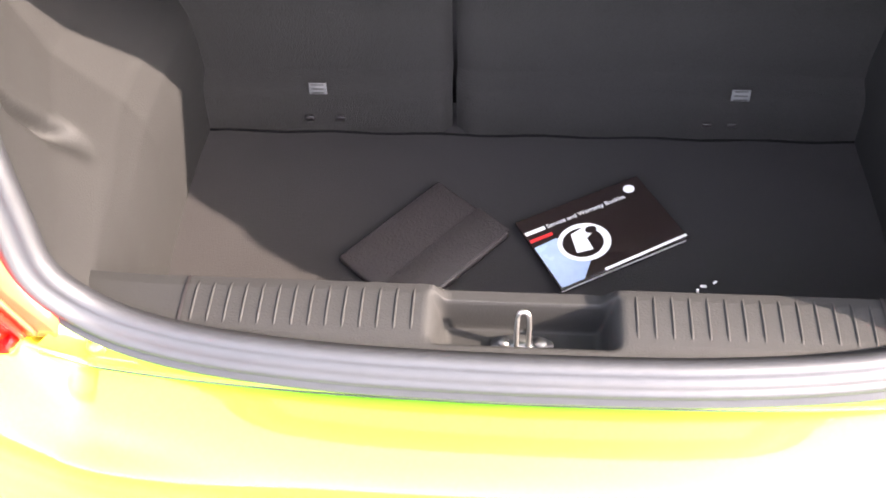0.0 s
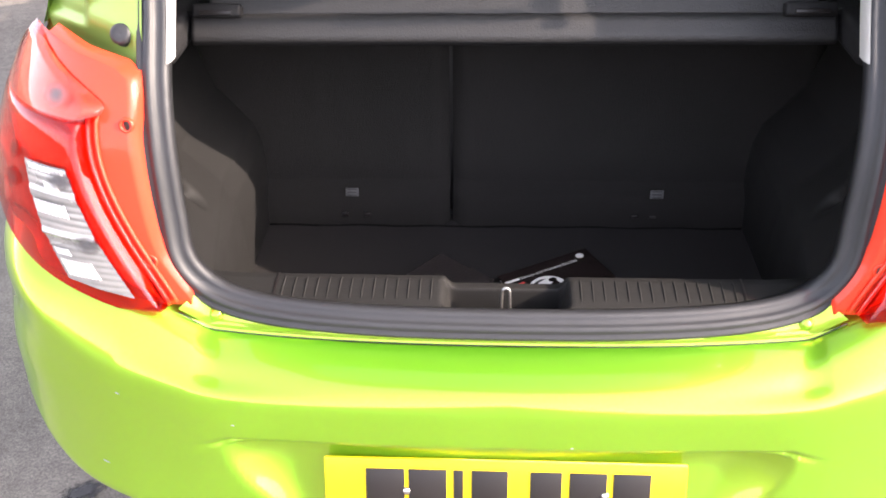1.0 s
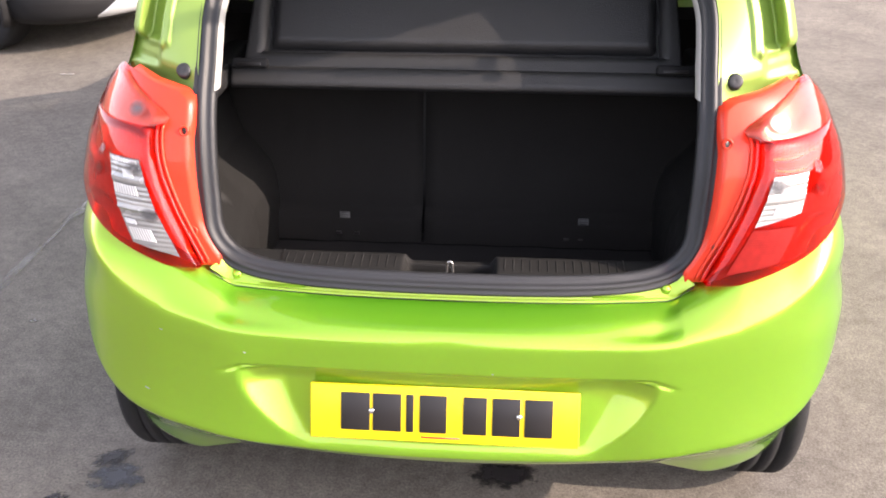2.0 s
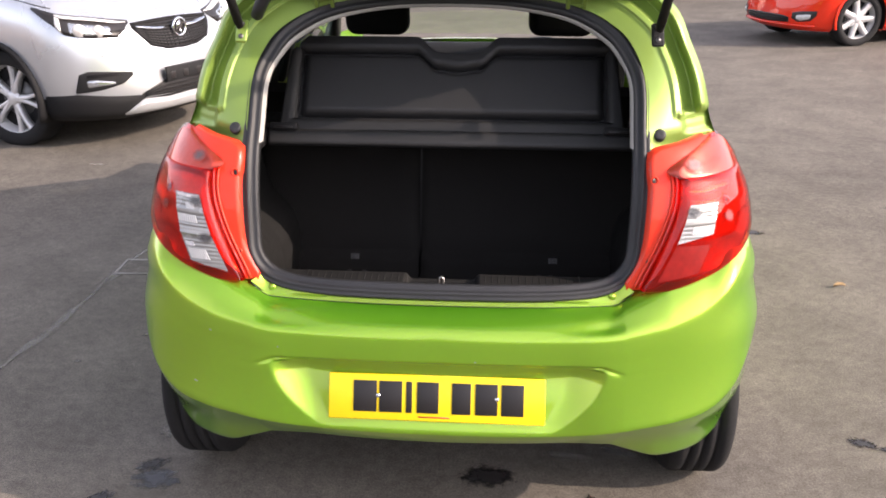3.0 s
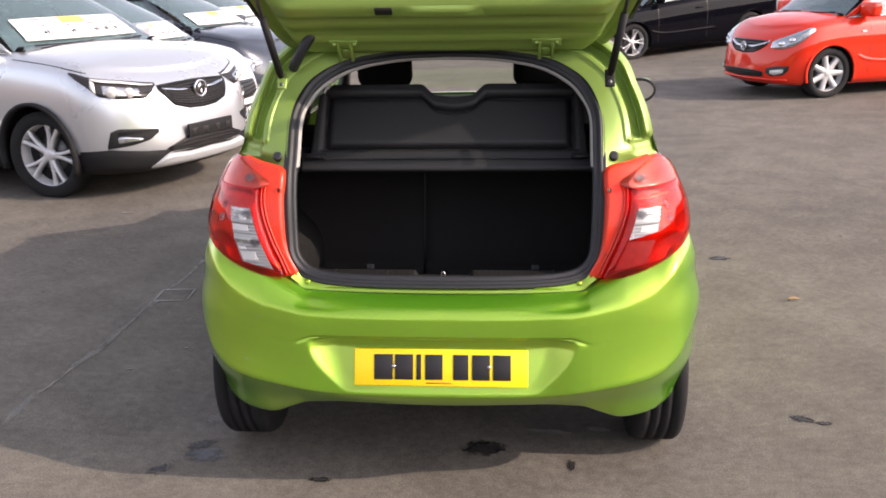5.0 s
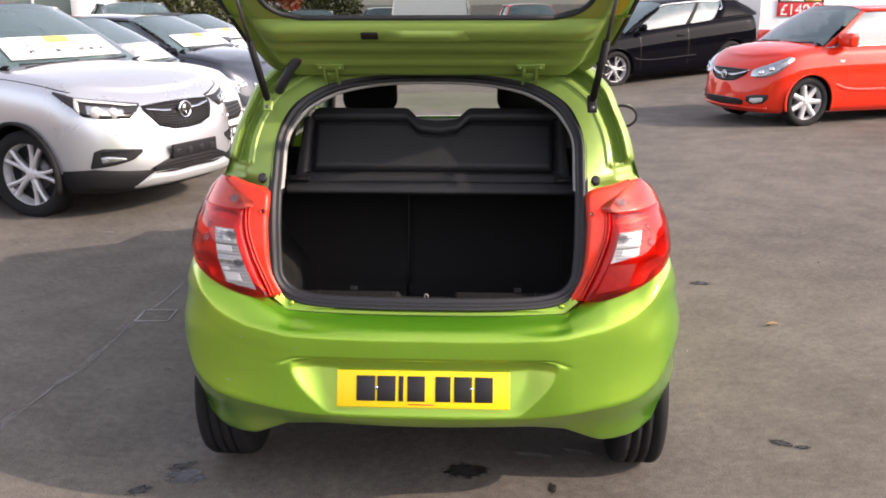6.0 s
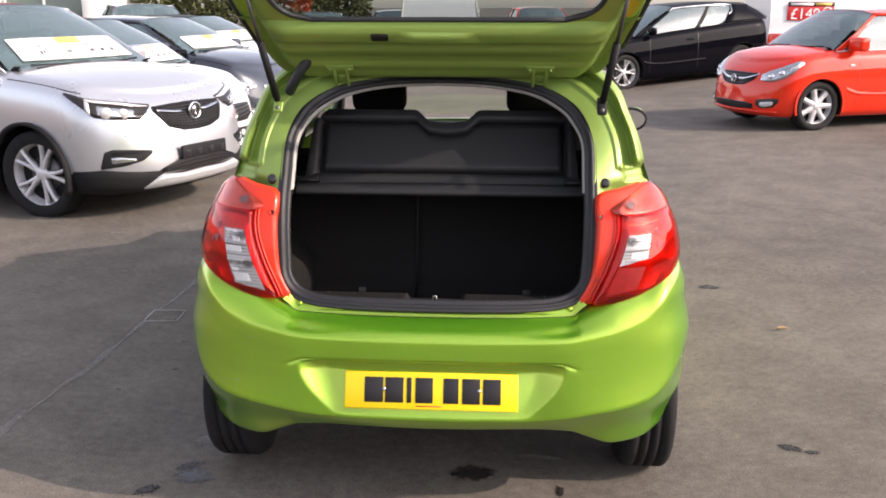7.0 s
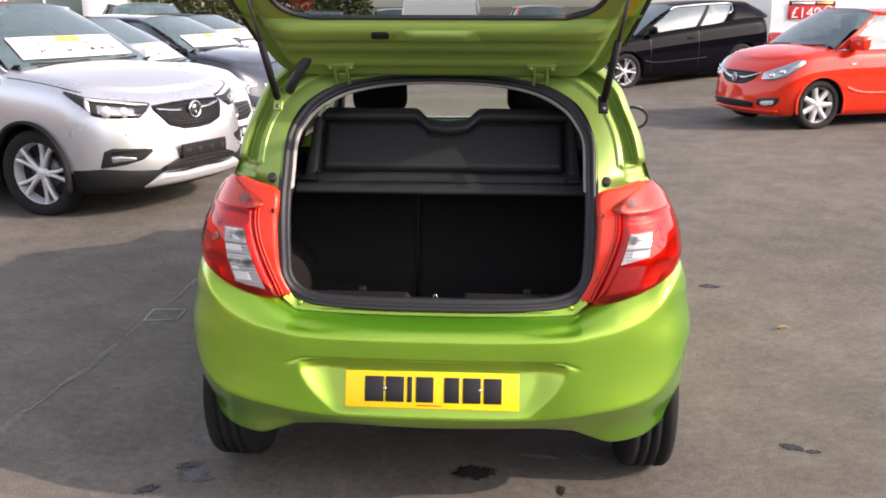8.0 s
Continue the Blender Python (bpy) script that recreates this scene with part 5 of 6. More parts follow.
        top, low = rail(0, 1).lerp(rail(0, -1), v), Vector((ab, lerp(1, -1, v) * shape.half * 0.84, a.z - 0.025))
        p = low.lerp(top, u)
        p.x += (0.13 * (1 - u) + 0.05 * u) * (1 - (2 * v - 1) ** 2)
        p.z += 0.03 * math.sin(math.pi * u) + 0.05 * u * (1 - (2 * v - 1) ** 4) - 0.0
        return p
    part("windscreen", sheet(screen, 12, 18), PANE, car).visible_shadow = False
    part("scuttle", sheet(lambda u, v: screen(0, lerp(0.02, 0.98, v)) + Vector((lerp(-0.03, 0.10, u), 0, lerp(0.010, -0.012, u))), 3, 18), PLASTIC, car, "black strip under the windscreen")
    if detail:
        # wipers at rest and the black corners of the scuttle
        for v0, v1 in ((0.10, 0.46), (0.52, 0.88)):
            arm = part("wiper_arm", tube([screen(0.0, v1) + Vector((0.05, 0, 0.012)), screen(0.02, lerp(v1, v0, 0.5)) + Vector((0.025, 0, 0.022)), screen(0.05, v0) + Vector((0.010, 0, 0.014))], 0.008, 8), PLASTIC, car)
            part("wiper_blade", tube([screen(0.045, lerp(v0, v1, i / 8)) + Vector((0.012, 0, 0.010)) for i in range(9)], 0.006, 6), PLASTIC, arm)
        for v in (0.035, 0.965):
            part("scuttle_corner", block((0.15, 0.055, 0.014), Matrix.Translation(screen(0.0, v) + Vector((-0.02, 0, 0.006))) @ pose(0, 0, 0, 0, -22, 18 if v < 0.5 else -18), 0.008), PLASTIC, car)
    part("dashboard", sheet(lambda u, v: Vector((lerp(ab + 0.08, ab - 0.45, u), lerp(1, -1, v) * shape.half * 0.80, shape.shoulder(ab) - 0.02 + 0.05 * math.sin(math.pi * u))), 6, 6), PLASTIC, car)
    for y0 in (-0.36, 0.36):
        seat = part("seat", block((0.16, 0.46, 0.42), pose(lerp(ra, rc, 0.22), y0, zr - 0.50, 0, -12), 0.05, segments=3), FABRIC, car)
        part("headrest", block((0.10, 0.25, 0.18), pose(lerp(ra, rc, 0.22) - 0.06, y0, zr - 0.20, 0, -12), 0.04, segments=3), FABRIC, seat)
    def rear(u, v):
        top, low = rail(1, 1).lerp(rail(1, -1), v), Vector((cb - 0.12, lerp(1, -1, v) * shape.half * 0.80, shape.shoulder(cb) + 0.02))
        p = low.lerp(top, u)
        p.x -= 0.10 * (1 - (2 * v - 1) ** 2)
        p.z += 0.055 * u * (1 - (2 * v - 1) ** 4) + 0.02 * math.sin(math.pi * u)
        return p
    part("rear_window", sheet(rear, 10, 14), PANE, car).visible_shadow = False
    for side in (-1, 1):
        def glass_side(u, v):
            p = belt(u, side).lerp(rail(min(1, max(0, (u - 0.0))), side), v)
            p.y += side * 0.028 * math.sin(math.pi * v)
            return p
        part("side_window", sheet(lambda u, v: glass_side(lerp(0.02, 0.93, u), v), 20, 8), PANE, car).visible_shadow = False
        def strip(u0, u1, t0, t1, out=0.006):
            return sheet(lambda u, v: glass_side(lerp(lerp(u0, t0, v), lerp(u1, t1, v), u), v) + Vector((0, side * out, 0)), 4, 10)
        thick(part("windscreen_pillar", strip(-0.015, 0.035, -0.01, 0.035, 0.008), roof_paint or paint, car), 0.02)
        thick(part("door_pillar", strip(0.44, 0.475, 0.44, 0.475), PLASTIC, car), 0.02)
        thick(part("rear_pillar", strip(k["pillar"][0], 1.0, k["pillar"][1], 1.0, 0.008), paint, car), 0.02)
        bm = sweep([rail(i / 16, side) + Vector((0, side * 0.004, 0.0)) for i in range(17)], [(-0.03, -0.022), (0.022, -0.030), (0.026, 0.012), (-0.03, 0.022)])
        part("roof_rail", bm, roof_paint or paint, car)
        part("waist_strip", tube([belt(i / 14, side) + Vector((0, side * 0.008, -0.004)) for i in range(15)], 0.009, 6), CHROME if detail and not k["bright_rail"] else PLASTIC, car)
        if k["bright_rail"]:
            part("window_moulding", tube([belt(0.02, side)] + [rail(i / 16, side) + Vector((0, side * 0.028, -0.012)) for i in range(13)] + [glass_side(0.74, 0.62) + Vector((0, side * 0.016, 0)), glass_side(0.64, 0.02) + Vector((0, side * 0.016, 0))], 0.013, 6), CHROME, car)
        # mirrors
        c = belt(0.10, side) + Vector((0.02, side * 0.12, 0.075))
        mirror = part("door_mirror", block((0.11 * k["mirror"], 0.19 * k["mirror"], 0.13 * k["mirror"]), Matrix.Translation(c), 0.04, segments=4), roof_paint or paint, car)
        part("mirror_arm", block((0.05, 0.14, 0.04), Matrix.Translation(c + Vector((0.0, -side * 0.09, -0.055))), 0.012), PLASTIC, mirror)
        # door shut lines, handle and sill
        if detail:
            for x in (-0.52, -1.62):
                bm = sheet(lambda u, v: Vector((x - 0.02 * v + (u - 0.5) * 0.008, 0, 0)) + Vector((0, side * (shape.half * curve_table(WIDE_R, lerp(0.16, 0.985, v)) + 0.0012), k["low"] + lerp(0.16, 0.985, v) * (shape.shoulder(x) - k["low"]))), 1, 20)
                part("shut_line", bm, INK, car)
            part("door_handle", block((0.17, 0.03, 0.028), pose(-1.45, side * (shape.half * 0.985 + 0.006), k["low"] + 0.80 * (shape.shoulder(-1.4) - k["low"])), 0.010), paint, car)
            bm = sheet(lambda u, v: shape.at(lerp(1.20, 1.62, u), lerp(0.30, 0.36, v) + 0.10 * (1 - u) ** 8, side, 0.002 + 0.006 * math.sin(math.pi * v)), 24, 6)
            part("door_crease", bm, paint, car)
    if detail:
        # bonnet shut lines
        for side in (-1, 1):
            bm = bmesh.new()
            path = []
            for i in range(25):
                c = lerp(0.80, 1.30, i / 24)
                p = shape.at(c, 0.972, side, 0.001)
                if p.x < k["a_base"] + 0.02:
                    break
                path.append(p)
            sweep(path, [(-0.004, -0.004), (0.004, -0.004), (0.004, 0.0015), (-0.004, 0.0015)], bm=bm)
            part("bonnet_shut_line", bm, INK, car)
    if lamps:
        grille(car, shape, paint)
    if card:
        sheet_card = part("price_card", sheet(lambda u, v: screen(lerp(0.10, 0.39, u), lerp(0.10, 0.90, v)) + Vector((0.012, 0, 0.012)), 8, 18), PAPER, car, "white printed sales banner across the windscreen")
        prints = [(0.42, 0.60, 0.300, 0.382, INK_YELLOW)]
        for i in range(9):
            v0 = 0.125 + 0.086 * i
            if not 0.38 < v0 + 0.03 < 0.60:
                prints.append((v0, v0 + 0.052, 0.348, 0.360 + 0.010 * (i % 2), INK_PALE))
            prints.append((v0 + 0.004, v0 + 0.030 + 0.020 * (i % 3 == 0), 0.262, 0.272 + 0.012 * (i % 2), INK_PALE))
            if i in (1, 2, 3, 5, 7):
                prints.append((v0 + 0.010, v0 + 0.020, 0.175, 0.215, INK))
                prints.append((v0 + 0.030, v0 + 0.042, 0.170, 0.205, INK))
        prints += [(0.385, 0.389, 0.12, 0.37, INK_PALE), (0.630, 0.634, 0.12, 0.37, INK_PALE), (0.115, 0.885, 0.110, 0.114, INK_PALE), (0.115, 0.119, 0.11, 0.38, INK_PALE)]
        for v0, v1, u0, u1, mat in prints:
            part("print_bar", sheet(lambda u, v: screen(lerp(u0, u1, u), lerp(v0, v1, v)) + Vector((0.017, 0, 0.016)), 3, 6), mat, sheet_card)
    return car


def badge(car, shape, z, r, push=0.02):
    p = shape.on_front(0.0, z, 1, push)
    m = Matrix.Translation(p) @ pose(0, 0, 0, 0, 0, 90)
    bm = lathe([(r * 0.80, -0.004), (r * 0.86, -0.012), (r, -0.012), (r * 1.06, 0.0)], 24)
    bmesh.ops.transform(bm, matrix=m, verts=bm.verts)
    ringed = part("badge", bm, CHROME, car, "round chrome badge")
    bm = slab([(a * r * 0.8, b * r * 0.8) for a, b in ((-0.8, -0.5), (-0.5, 0.6), (0.1, 0.9), (0.9, 0.4), (0.2, 0.1), (0.3, -0.8), (-0.2, -0.3))], 0.006, m @ pose(0, -0.002, 0, 90))
    part("emblem", bm, CHROME, ringed)
    bm = lathe([(0.0, 0.004), (r * 0.85, 0.004)], 20)
    bmesh.ops.transform(bm, matrix=m, verts=bm.verts)
    part("badge_back", bm, INK, ringed)


def mesh_bars(car, shape, c, low, high, n, name="grille_bar"):
    """Cross bars of a grille."""
    for i in range(n):
        t = (i + 0.5) / n
        path = []
        for j in range(15):
            cc = lerp(-c, c, j / 14)
            path.append(shape.on_front(abs(cc), lerp(table(low, abs(cc)), table(high, abs(cc)), t), 1 if cc >= 0 else -1, 0.010))
        part(name, tube(path, 0.006, 6), PLASTIC, car)


def both_sides(rows):
    """A table over the distance from the nose's middle, mirrored."""
    return [(-c, z) for c, z in rows[:0:-1]] + rows if rows[0][0] == 0 else [(-c, z) for c, z in rows[::-1]] + rows


def suv_front(car, s, paint):
    lowg, highg = [(0, 0.672), (0.07, 0.680), (0.16, 0.718), (0.20, 0.785), (0.235, 0.842)], [(0, 0.880), (0.10, 0.876), (0.235, 0.868)]
    part("grille", front_patch(s, 1, -0.235, 0.235, both_sides(lowg), both_sides(highg), 0.006, 34, 12), INK, car, "black mesh grille")
    mesh_bars(car, s, 0.225, lowg, highg, 10)
    for i in range(22):
        c = -0.205 + 0.41 * (i + 0.5) / 22
        lo, hi = table(lowg, abs(c)) + 0.015, table(highg, abs(c)) - 0.06
        part("grille_stay", tube([s.on_front(abs(c), lerp(lo, hi, j / 4), 1 if c >= 0 else -1, 0.009) for j in range(5)], 0.0035, 6), PLASTIC, car)
    part("grille_rim", tube([s.on_front(abs(c), z, 1 if c >= 0 else -1, 0.006) for c, z in both_sides(highg)] + [s.on_front(abs(c), z, 1 if c >= 0 else -1, 0.006) for c, z in both_sides(lowg)[::-1]], 0.006, 8, True), PLASTIC, car)
    for sg in (-1, 1):
        bm = front_patch(s, sg, 0.045, 0.228, [(0.0, 0.806), (0.10, 0.818), (0.228, 0.848)], [(0.0, 0.832), (0.10, 0.836), (0.228, 0.860)], 0.024, 16, 4)
        part("grille_wing", bm, CHROME, car, "chrome wing of the grille")
        lamp_low, lamp_high = [(0.24, 0.876), (0.35, 0.787), (0.55, 0.800), (0.70, 0.822), (0.79, 0.888), (0.97, 0.985)], [(0.24, 0.892), (0.49, 0.932), (0.76, 0.962), (0.97, 1.000)]
        lamp = part("headlamp", front_patch(s, sg, 0.24, 0.97, lamp_low, lamp_high, 0.010, 40, 12, swell=0.010), INK, car, "slim headlamp with dark surround")
        part("reflector", front_patch(s, sg, 0.34, 0.70, [(0.34, 0.806), (0.55, 0.812), (0.70, 0.836)], [(0.34, 0.872), (0.55, 0.905), (0.70, 0.926)], 0.021, 24, 8, swell=0.004), HEADLAMP, lamp)
        part("daytime_strip", front_patch(s, sg, 0.26, 0.78, [(0.26, 0.876), (0.49, 0.914), (0.78, 0.944)], [(0.26, 0.888), (0.49, 0.928), (0.78, 0.960)], 0.032, 24, 3), FACET, lamp, "white light strip")
        part("daytime_strip", front_patch(s, sg, 0.715, 0.775, [(0.715, 0.830), (0.775, 0.884)], [(0.715, 0.944), (0.775, 0.956)], 0.032, 4, 8), FACET, lamp, "white light strip")
        part("lamp_divider", front_patch(s, sg, 0.28, 0.40, [(0.28, 0.838), (0.40, 0.832)], [(0.28, 0.846), (0.40, 0.846)], 0.030, 8, 3), INK, lamp)
        for c, z, r in ((0.46, 0.846, 0.040), (0.59, 0.858, 0.043)):
            p = s.on_front(c, z, sg, 0.026)
            bm = lathe([(0.0, -0.016), (r * 0.5, -0.013), (r * 0.8, -0.004), (r, 0.0), (r * 1.05, 0.01)], 20)
            bmesh.ops.transform(bm, matrix=Matrix.Translation(p) @ pose(0, 0, 0, 0, 0, 90 + sg * 35), verts=bm.verts)
            part("lamp_bowl", bm, FACET, lamp, "bright projector bowl")
        pocket = part("fog_pocket", front_patch(s, sg, 0.31, 0.70, [(0.31, 0.532), (0.38, 0.482), (0.51, 0.452), (0.70, 0.432)], [(0.31, 0.556), (0.47, 0.573), (0.59, 0.582), (0.655, 0.560), (0.70, 0.450)], 0.007, 26, 8), PLASTIC, car, "black fog lamp surround")
        part("fog_lamp", front_patch(s, sg, 0.42, 0.62, [(0.42, 0.486), (0.62, 0.468)], [(0.42, 0.502), (0.55, 0.528), (0.62, 0.522)], 0.014, 12, 6), HEADLAMP, pocket)
        for z in (0.548, 0.560):
            part("pocket_rib", tube([s.on_front(c, z + 0.006 * math.sin(6 * c), sg, 0.012) for c in (0.36, 0.44, 0.52, 0.60)], 0.003, 6), PLASTIC, pocket)
        part("cladding_corner", front_patch(s, sg, 0.26, 0.93, [(0.26, 0.225), (0.93, 0.23)], [(0.26, 0.385), (0.42, 0.400), (0.68, 0.428), (0.93, 0.410)], 0.010, 26, 6), PLASTIC, car)
        p = s.on_front(0.47, 0.68, sg, 0.003)
        part("parking_sensor", lathe([(0.0, -0.003), (0.009, -0.002), (0.011, 0.002)], 12), paint, car).matrix_basis = Matrix.Translation(p) @ pose(0, 0, 0, 0, 0, 90 + sg * 30)
    low_high = [(0, 0.475), (0.13, 0.466), (0.28, 0.396)]
    part("lower_grille", front_patch(s, 1, -0.28, 0.28, both_sides([(0, 0.356), (0.28, 0.372)]), both_sides(low_high), 0.008, 30, 6), INK, car)
    mesh_bars(car, s, 0.26, [(0, 0.362), (0.28, 0.374)], low_high, 4)
    part("skid_plate", front_patch(s, 1, -0.41, 0.41, both_sides([(0, 0.248), (0.41, 0.248)]), both_sides([(0, 0.352), (0.12, 0.345), (0.27, 0.362), (0.41, 0.262)]), 0.026, 34, 8, swell=0.008), SKID, car, "silver skid plate")
    p = s.on_front(0.0, 0.510, 1, 0.03)
    holder = part("plate_holder", block((0.02, 0.52, 0.105), Matrix.Translation(p), 0.006), PLASTIC, car, "empty black number plate holder")
    for y in (-0.2, -0.07, 0.07, 0.2):
        part("clip", block((0.008, 0.05, 0.05), Matrix.Translation(p + Vector((0.012, y, -0.01))), 0.004), INK, holder)
    badge(car, s, 0.822, 0.068, 0.040)


def small_front(car, s, paint, grille_z=(0.60, 0.70), lamp_z=(0.66, 0.78), low_z=(0.30, 0.37), chrome=True):
    g0, g1 = grille_z
    part("grille", front_patch(s, 1, -0.34, 0.34, [(-0.34, g0 + 0.05), (-0.2, g0), (0.2, g0), (0.34, g0 + 0.05)], [(-0.34, g1), (0, g1 + 0.01), (0.34, g1)], 0.006, 26, 8), INK, car, "black grille")
    mesh_bars(car, s, 0.31, [(0, g0), (0.34, g0 + 0.05)], [(0, g1), (0.34, g1)], 4)
    for sg in (-1, 1):
        if chrome:
            part("grille_wing", front_patch(s, sg, 0.04, 0.34, [(0.0, lerp(g0, g1, 0.40)), (0.34, g1 - 0.028)], [(0.0, lerp(g0, g1, 0.66)), (0.34, g1 + 0.004)], 0.022, 14, 4), CHROME, car)
        a, b = lamp_z
        lamp = part("headlamp", front_patch(s, sg, 0.46, 0.88, [(0.46, a + 0.01), (0.60, a - 0.005), (0.72, a + 0.02), (0.88, a + 0.10)], [(0.46, a + 0.055), (0.60, b - 0.035), (0.72, b), (0.88, b + 0.045)], 0.010, 20, 10, swell=0.014), HEADLAMP, car, "swept-back headlamp")
        part("lamp_surround", front_patch(s, sg, 0.50, 0.80, [(0.50, a + 0.014), (0.60, a), (0.80, a + 0.055)], [(0.50, a + 0.026), (0.60, a + 0.016), (0.80, a + 0.072)], 0.030, 14, 3), INK, lamp)
        p = s.on_front(0.60, lerp(a, b, 0.45), sg, 0.026)
        bm = lathe([(0.0, -0.012), (0.02, -0.009), (0.03, 0.0), (0.032, 0.01)], 16)
        bmesh.ops.transform(bm, matrix=Matrix.Translation(p) @ pose(0, 0, 0, 0, 0, 90 + sg * 40), verts=bm.verts)
        part("lamp_bowl", bm, CHROME, lamp)
        l0, l1 = low_z
        pocket = part("fog_pocket", front_patch(s, sg, 0.50, 0.72, [(0.50, l0 + 0.04), (0.72, l0 + 0.055)], [(0.50, l1 + 0.03), (0.60, l1 + 0.06), (0.72, l1 + 0.05)], 0.006, 12, 6), INK, car)
        part("fog_lamp", front_patch(s, sg, 0.53, 0.69, [(0.53, l0 + 0.055), (0.69, l0 + 0.065)], [(0.53, l1 + 0.02), (0.60, l1 + 0.035), (0.69, l1 + 0.03)], 0.016, 10, 5), HEADLAMP, pocket)
    l0, l1 = low_z
    part("lower_grille", front_patch(s, 1, -0.42, 0.42, [(-0.42, l0 + 0.02), (-0.3, l0), (0.3, l0), (0.42, l0 + 0.02)], [(-0.42, l1 - 0.01), (0, l1), (0.42, l1 - 0.01)], 0.006, 26, 6), INK, car)
    mesh_bars(car, s, 0.40, [(0, l0), (0.42, l0 + 0.02)], [(0, l1), (0.42, l1 - 0.01)], 3)
    badge(car, s, lerp(g0, g1, 0.55), 0.055, 0.036)


def city_front(car, s, paint):
    lowg, highg = [(0, 0.530), (0.12, 0.545), (0.22, 0.605), (0.285, 0.676)], [(0, 0.700), (0.15, 0.698), (0.285, 0.694)]
    part("grille", front_patch(s, 1, -0.285, 0.285, both_sides(lowg), both_sides(highg), 0.006, 34, 10), INK, car, "black grille")
    mesh_bars(car, s, 0.26, lowg, highg, 5)
    l_low, l_high = [(0, 0.248), (0.31, 0.262)], [(0, 0.342), (0.20, 0.338), (0.31, 0.318)]
    part("lower_grille", front_patch(s, 1, -0.30, 0.30, both_sides(l_low), both_sides(l_high), 0.006, 26, 6), INK, car)
    mesh_bars(car, s, 0.28, l_low, l_high, 3)
    part("lower_lip", tube([s.on_front(abs(c), 0.232, 1 if c >= 0 else -1, 0.004) for c in [lerp(-0.62, 0.62, i / 24) for i in range(25)]], 0.016, 8), paint, car)
    for sg in (-1, 1):
        part("grille_wing", front_patch(s, sg, 0.02, 0.285, [(0.02, 0.606), (0.10, 0.612), (0.20, 0.646), (0.285, 0.684)], [(0.02, 0.634), (0.10, 0.640), (0.20, 0.672), (0.285, 0.702)], 0.024, 18, 4), CHROME, car, "chrome wing of the grille")
        lamp = part("headlamp", front_patch(s, sg, 0.325, 0.92, [(0.325, 0.618), (0.40, 0.598), (0.52, 0.604), (0.66, 0.648), (0.78, 0.716), (0.92, 0.822)], [(0.325, 0.690), (0.42, 0.735), (0.66, 0.815), (0.85, 0.862), (0.92, 0.850)], 0.010, 34, 10, swell=0.016), HEADLAMP, car, "large swept-back headlamp")
        part("lamp_surround", front_patch(s, sg, 0.36, 0.88, [(0.36, 0.640), (0.48, 0.622), (0.70, 0.700), (0.88, 0.808)], [(0.36, 0.646), (0.48, 0.634), (0.70, 0.714), (0.88, 0.820)], 0.030, 20, 3), INK, lamp)
        part("indicator", front_patch(s, sg, 0.70, 0.88, [(0.70, 0.735), (0.88, 0.822)], [(0.70, 0.785), (0.88, 0.842)], 0.032, 10, 5), FACET, lamp, "clear upper end of the headlamp")
        for c, z, r in ((0.47, 0.672, 0.036), (0.60, 0.718, 0.034)):
            bm = lathe([(0.0, -0.014), (r * 0.6, -0.010), (r, 0.0), (r * 1.05, 0.01)], 18)
            bmesh.ops.transform(bm, matrix=Matrix.Translation(s.on_front(c, z, sg, 0.028)) @ pose(0, 0, 0, 0, 0, 90 + sg * 40), verts=bm.verts)
            part("lamp_bowl", bm, CHROME, lamp)
        pocket = part("fog_pocket", front_patch(s, sg, 0.33, 0.62, [(0.33, 0.312), (0.41, 0.270), (0.56, 0.292), (0.62, 0.350)], [(0.33, 0.376), (0.45, 0.398), (0.62, 0.404)], 0.006, 16, 8), INK, car)
        part("fog_lamp", front_patch(s, sg, 0.38, 0.56, [(0.38, 0.306), (0.44, 0.286), (0.56, 0.318)], [(0.38, 0.350), (0.48, 0.364), (0.56, 0.368)], 0.016, 12, 5), FACET, pocket)
        part("side_indicator", block((0.07, 0.008, 0.028), pose(-0.42, sg * (s.half * 0.99 + 0.001), 0.80), 0.003), FACET, car)
    badge(car, s, 0.626, 0.052, 0.036)


def yard_pose(x, y, heading, ahead=0.0, aside=0.0):
    """Pose of a car whose front axle's middle lies aside metres to the left of and ahead of (x, y)."""
    a = radians(heading)
    px, py = x + ahead * math.cos(a) - aside * math.sin(a), y + ahead * math.sin(a) + aside * math.cos(a)
    return pose(px, py, yard_height(px, py), 0, 0, heading)


suv = Shape(length=4.28, width=1.78, height=1.66, base=2.555, front=0.945, power=2.5, deep=0.62, low=0.22, nose=0.88, scuttle=1.14, belt=1.12, tail=1.17, a_base=-0.29, a_top=-1.08,
            c_top=-2.75, c_base=-3.15, roof=0.62, radius=0.345, rim=0.248, tyre=0.215, arch=0.405)
build_car("parked_suv", yard_pose(-3.382, 4.179, -22.4, aside=0.80), suv, SILVER, "silver compact SUV with black lower cladding and a windscreen banner", cladding=0.24, spokes=5, twin=0.21, fat=0.72, steer=9.0, grille=suv_front, card=True)

mini = Shape(length=3.70, width=1.72, height=1.54, base=2.31, front=0.74, power=2.4, deep=0.58, low=0.18, nose=0.77, scuttle=1.06, belt=1.05, tail=1.09, a_base=-0.16, a_top=-0.86, c_top=-2.2, c_base=-2.62, roof=0.60)
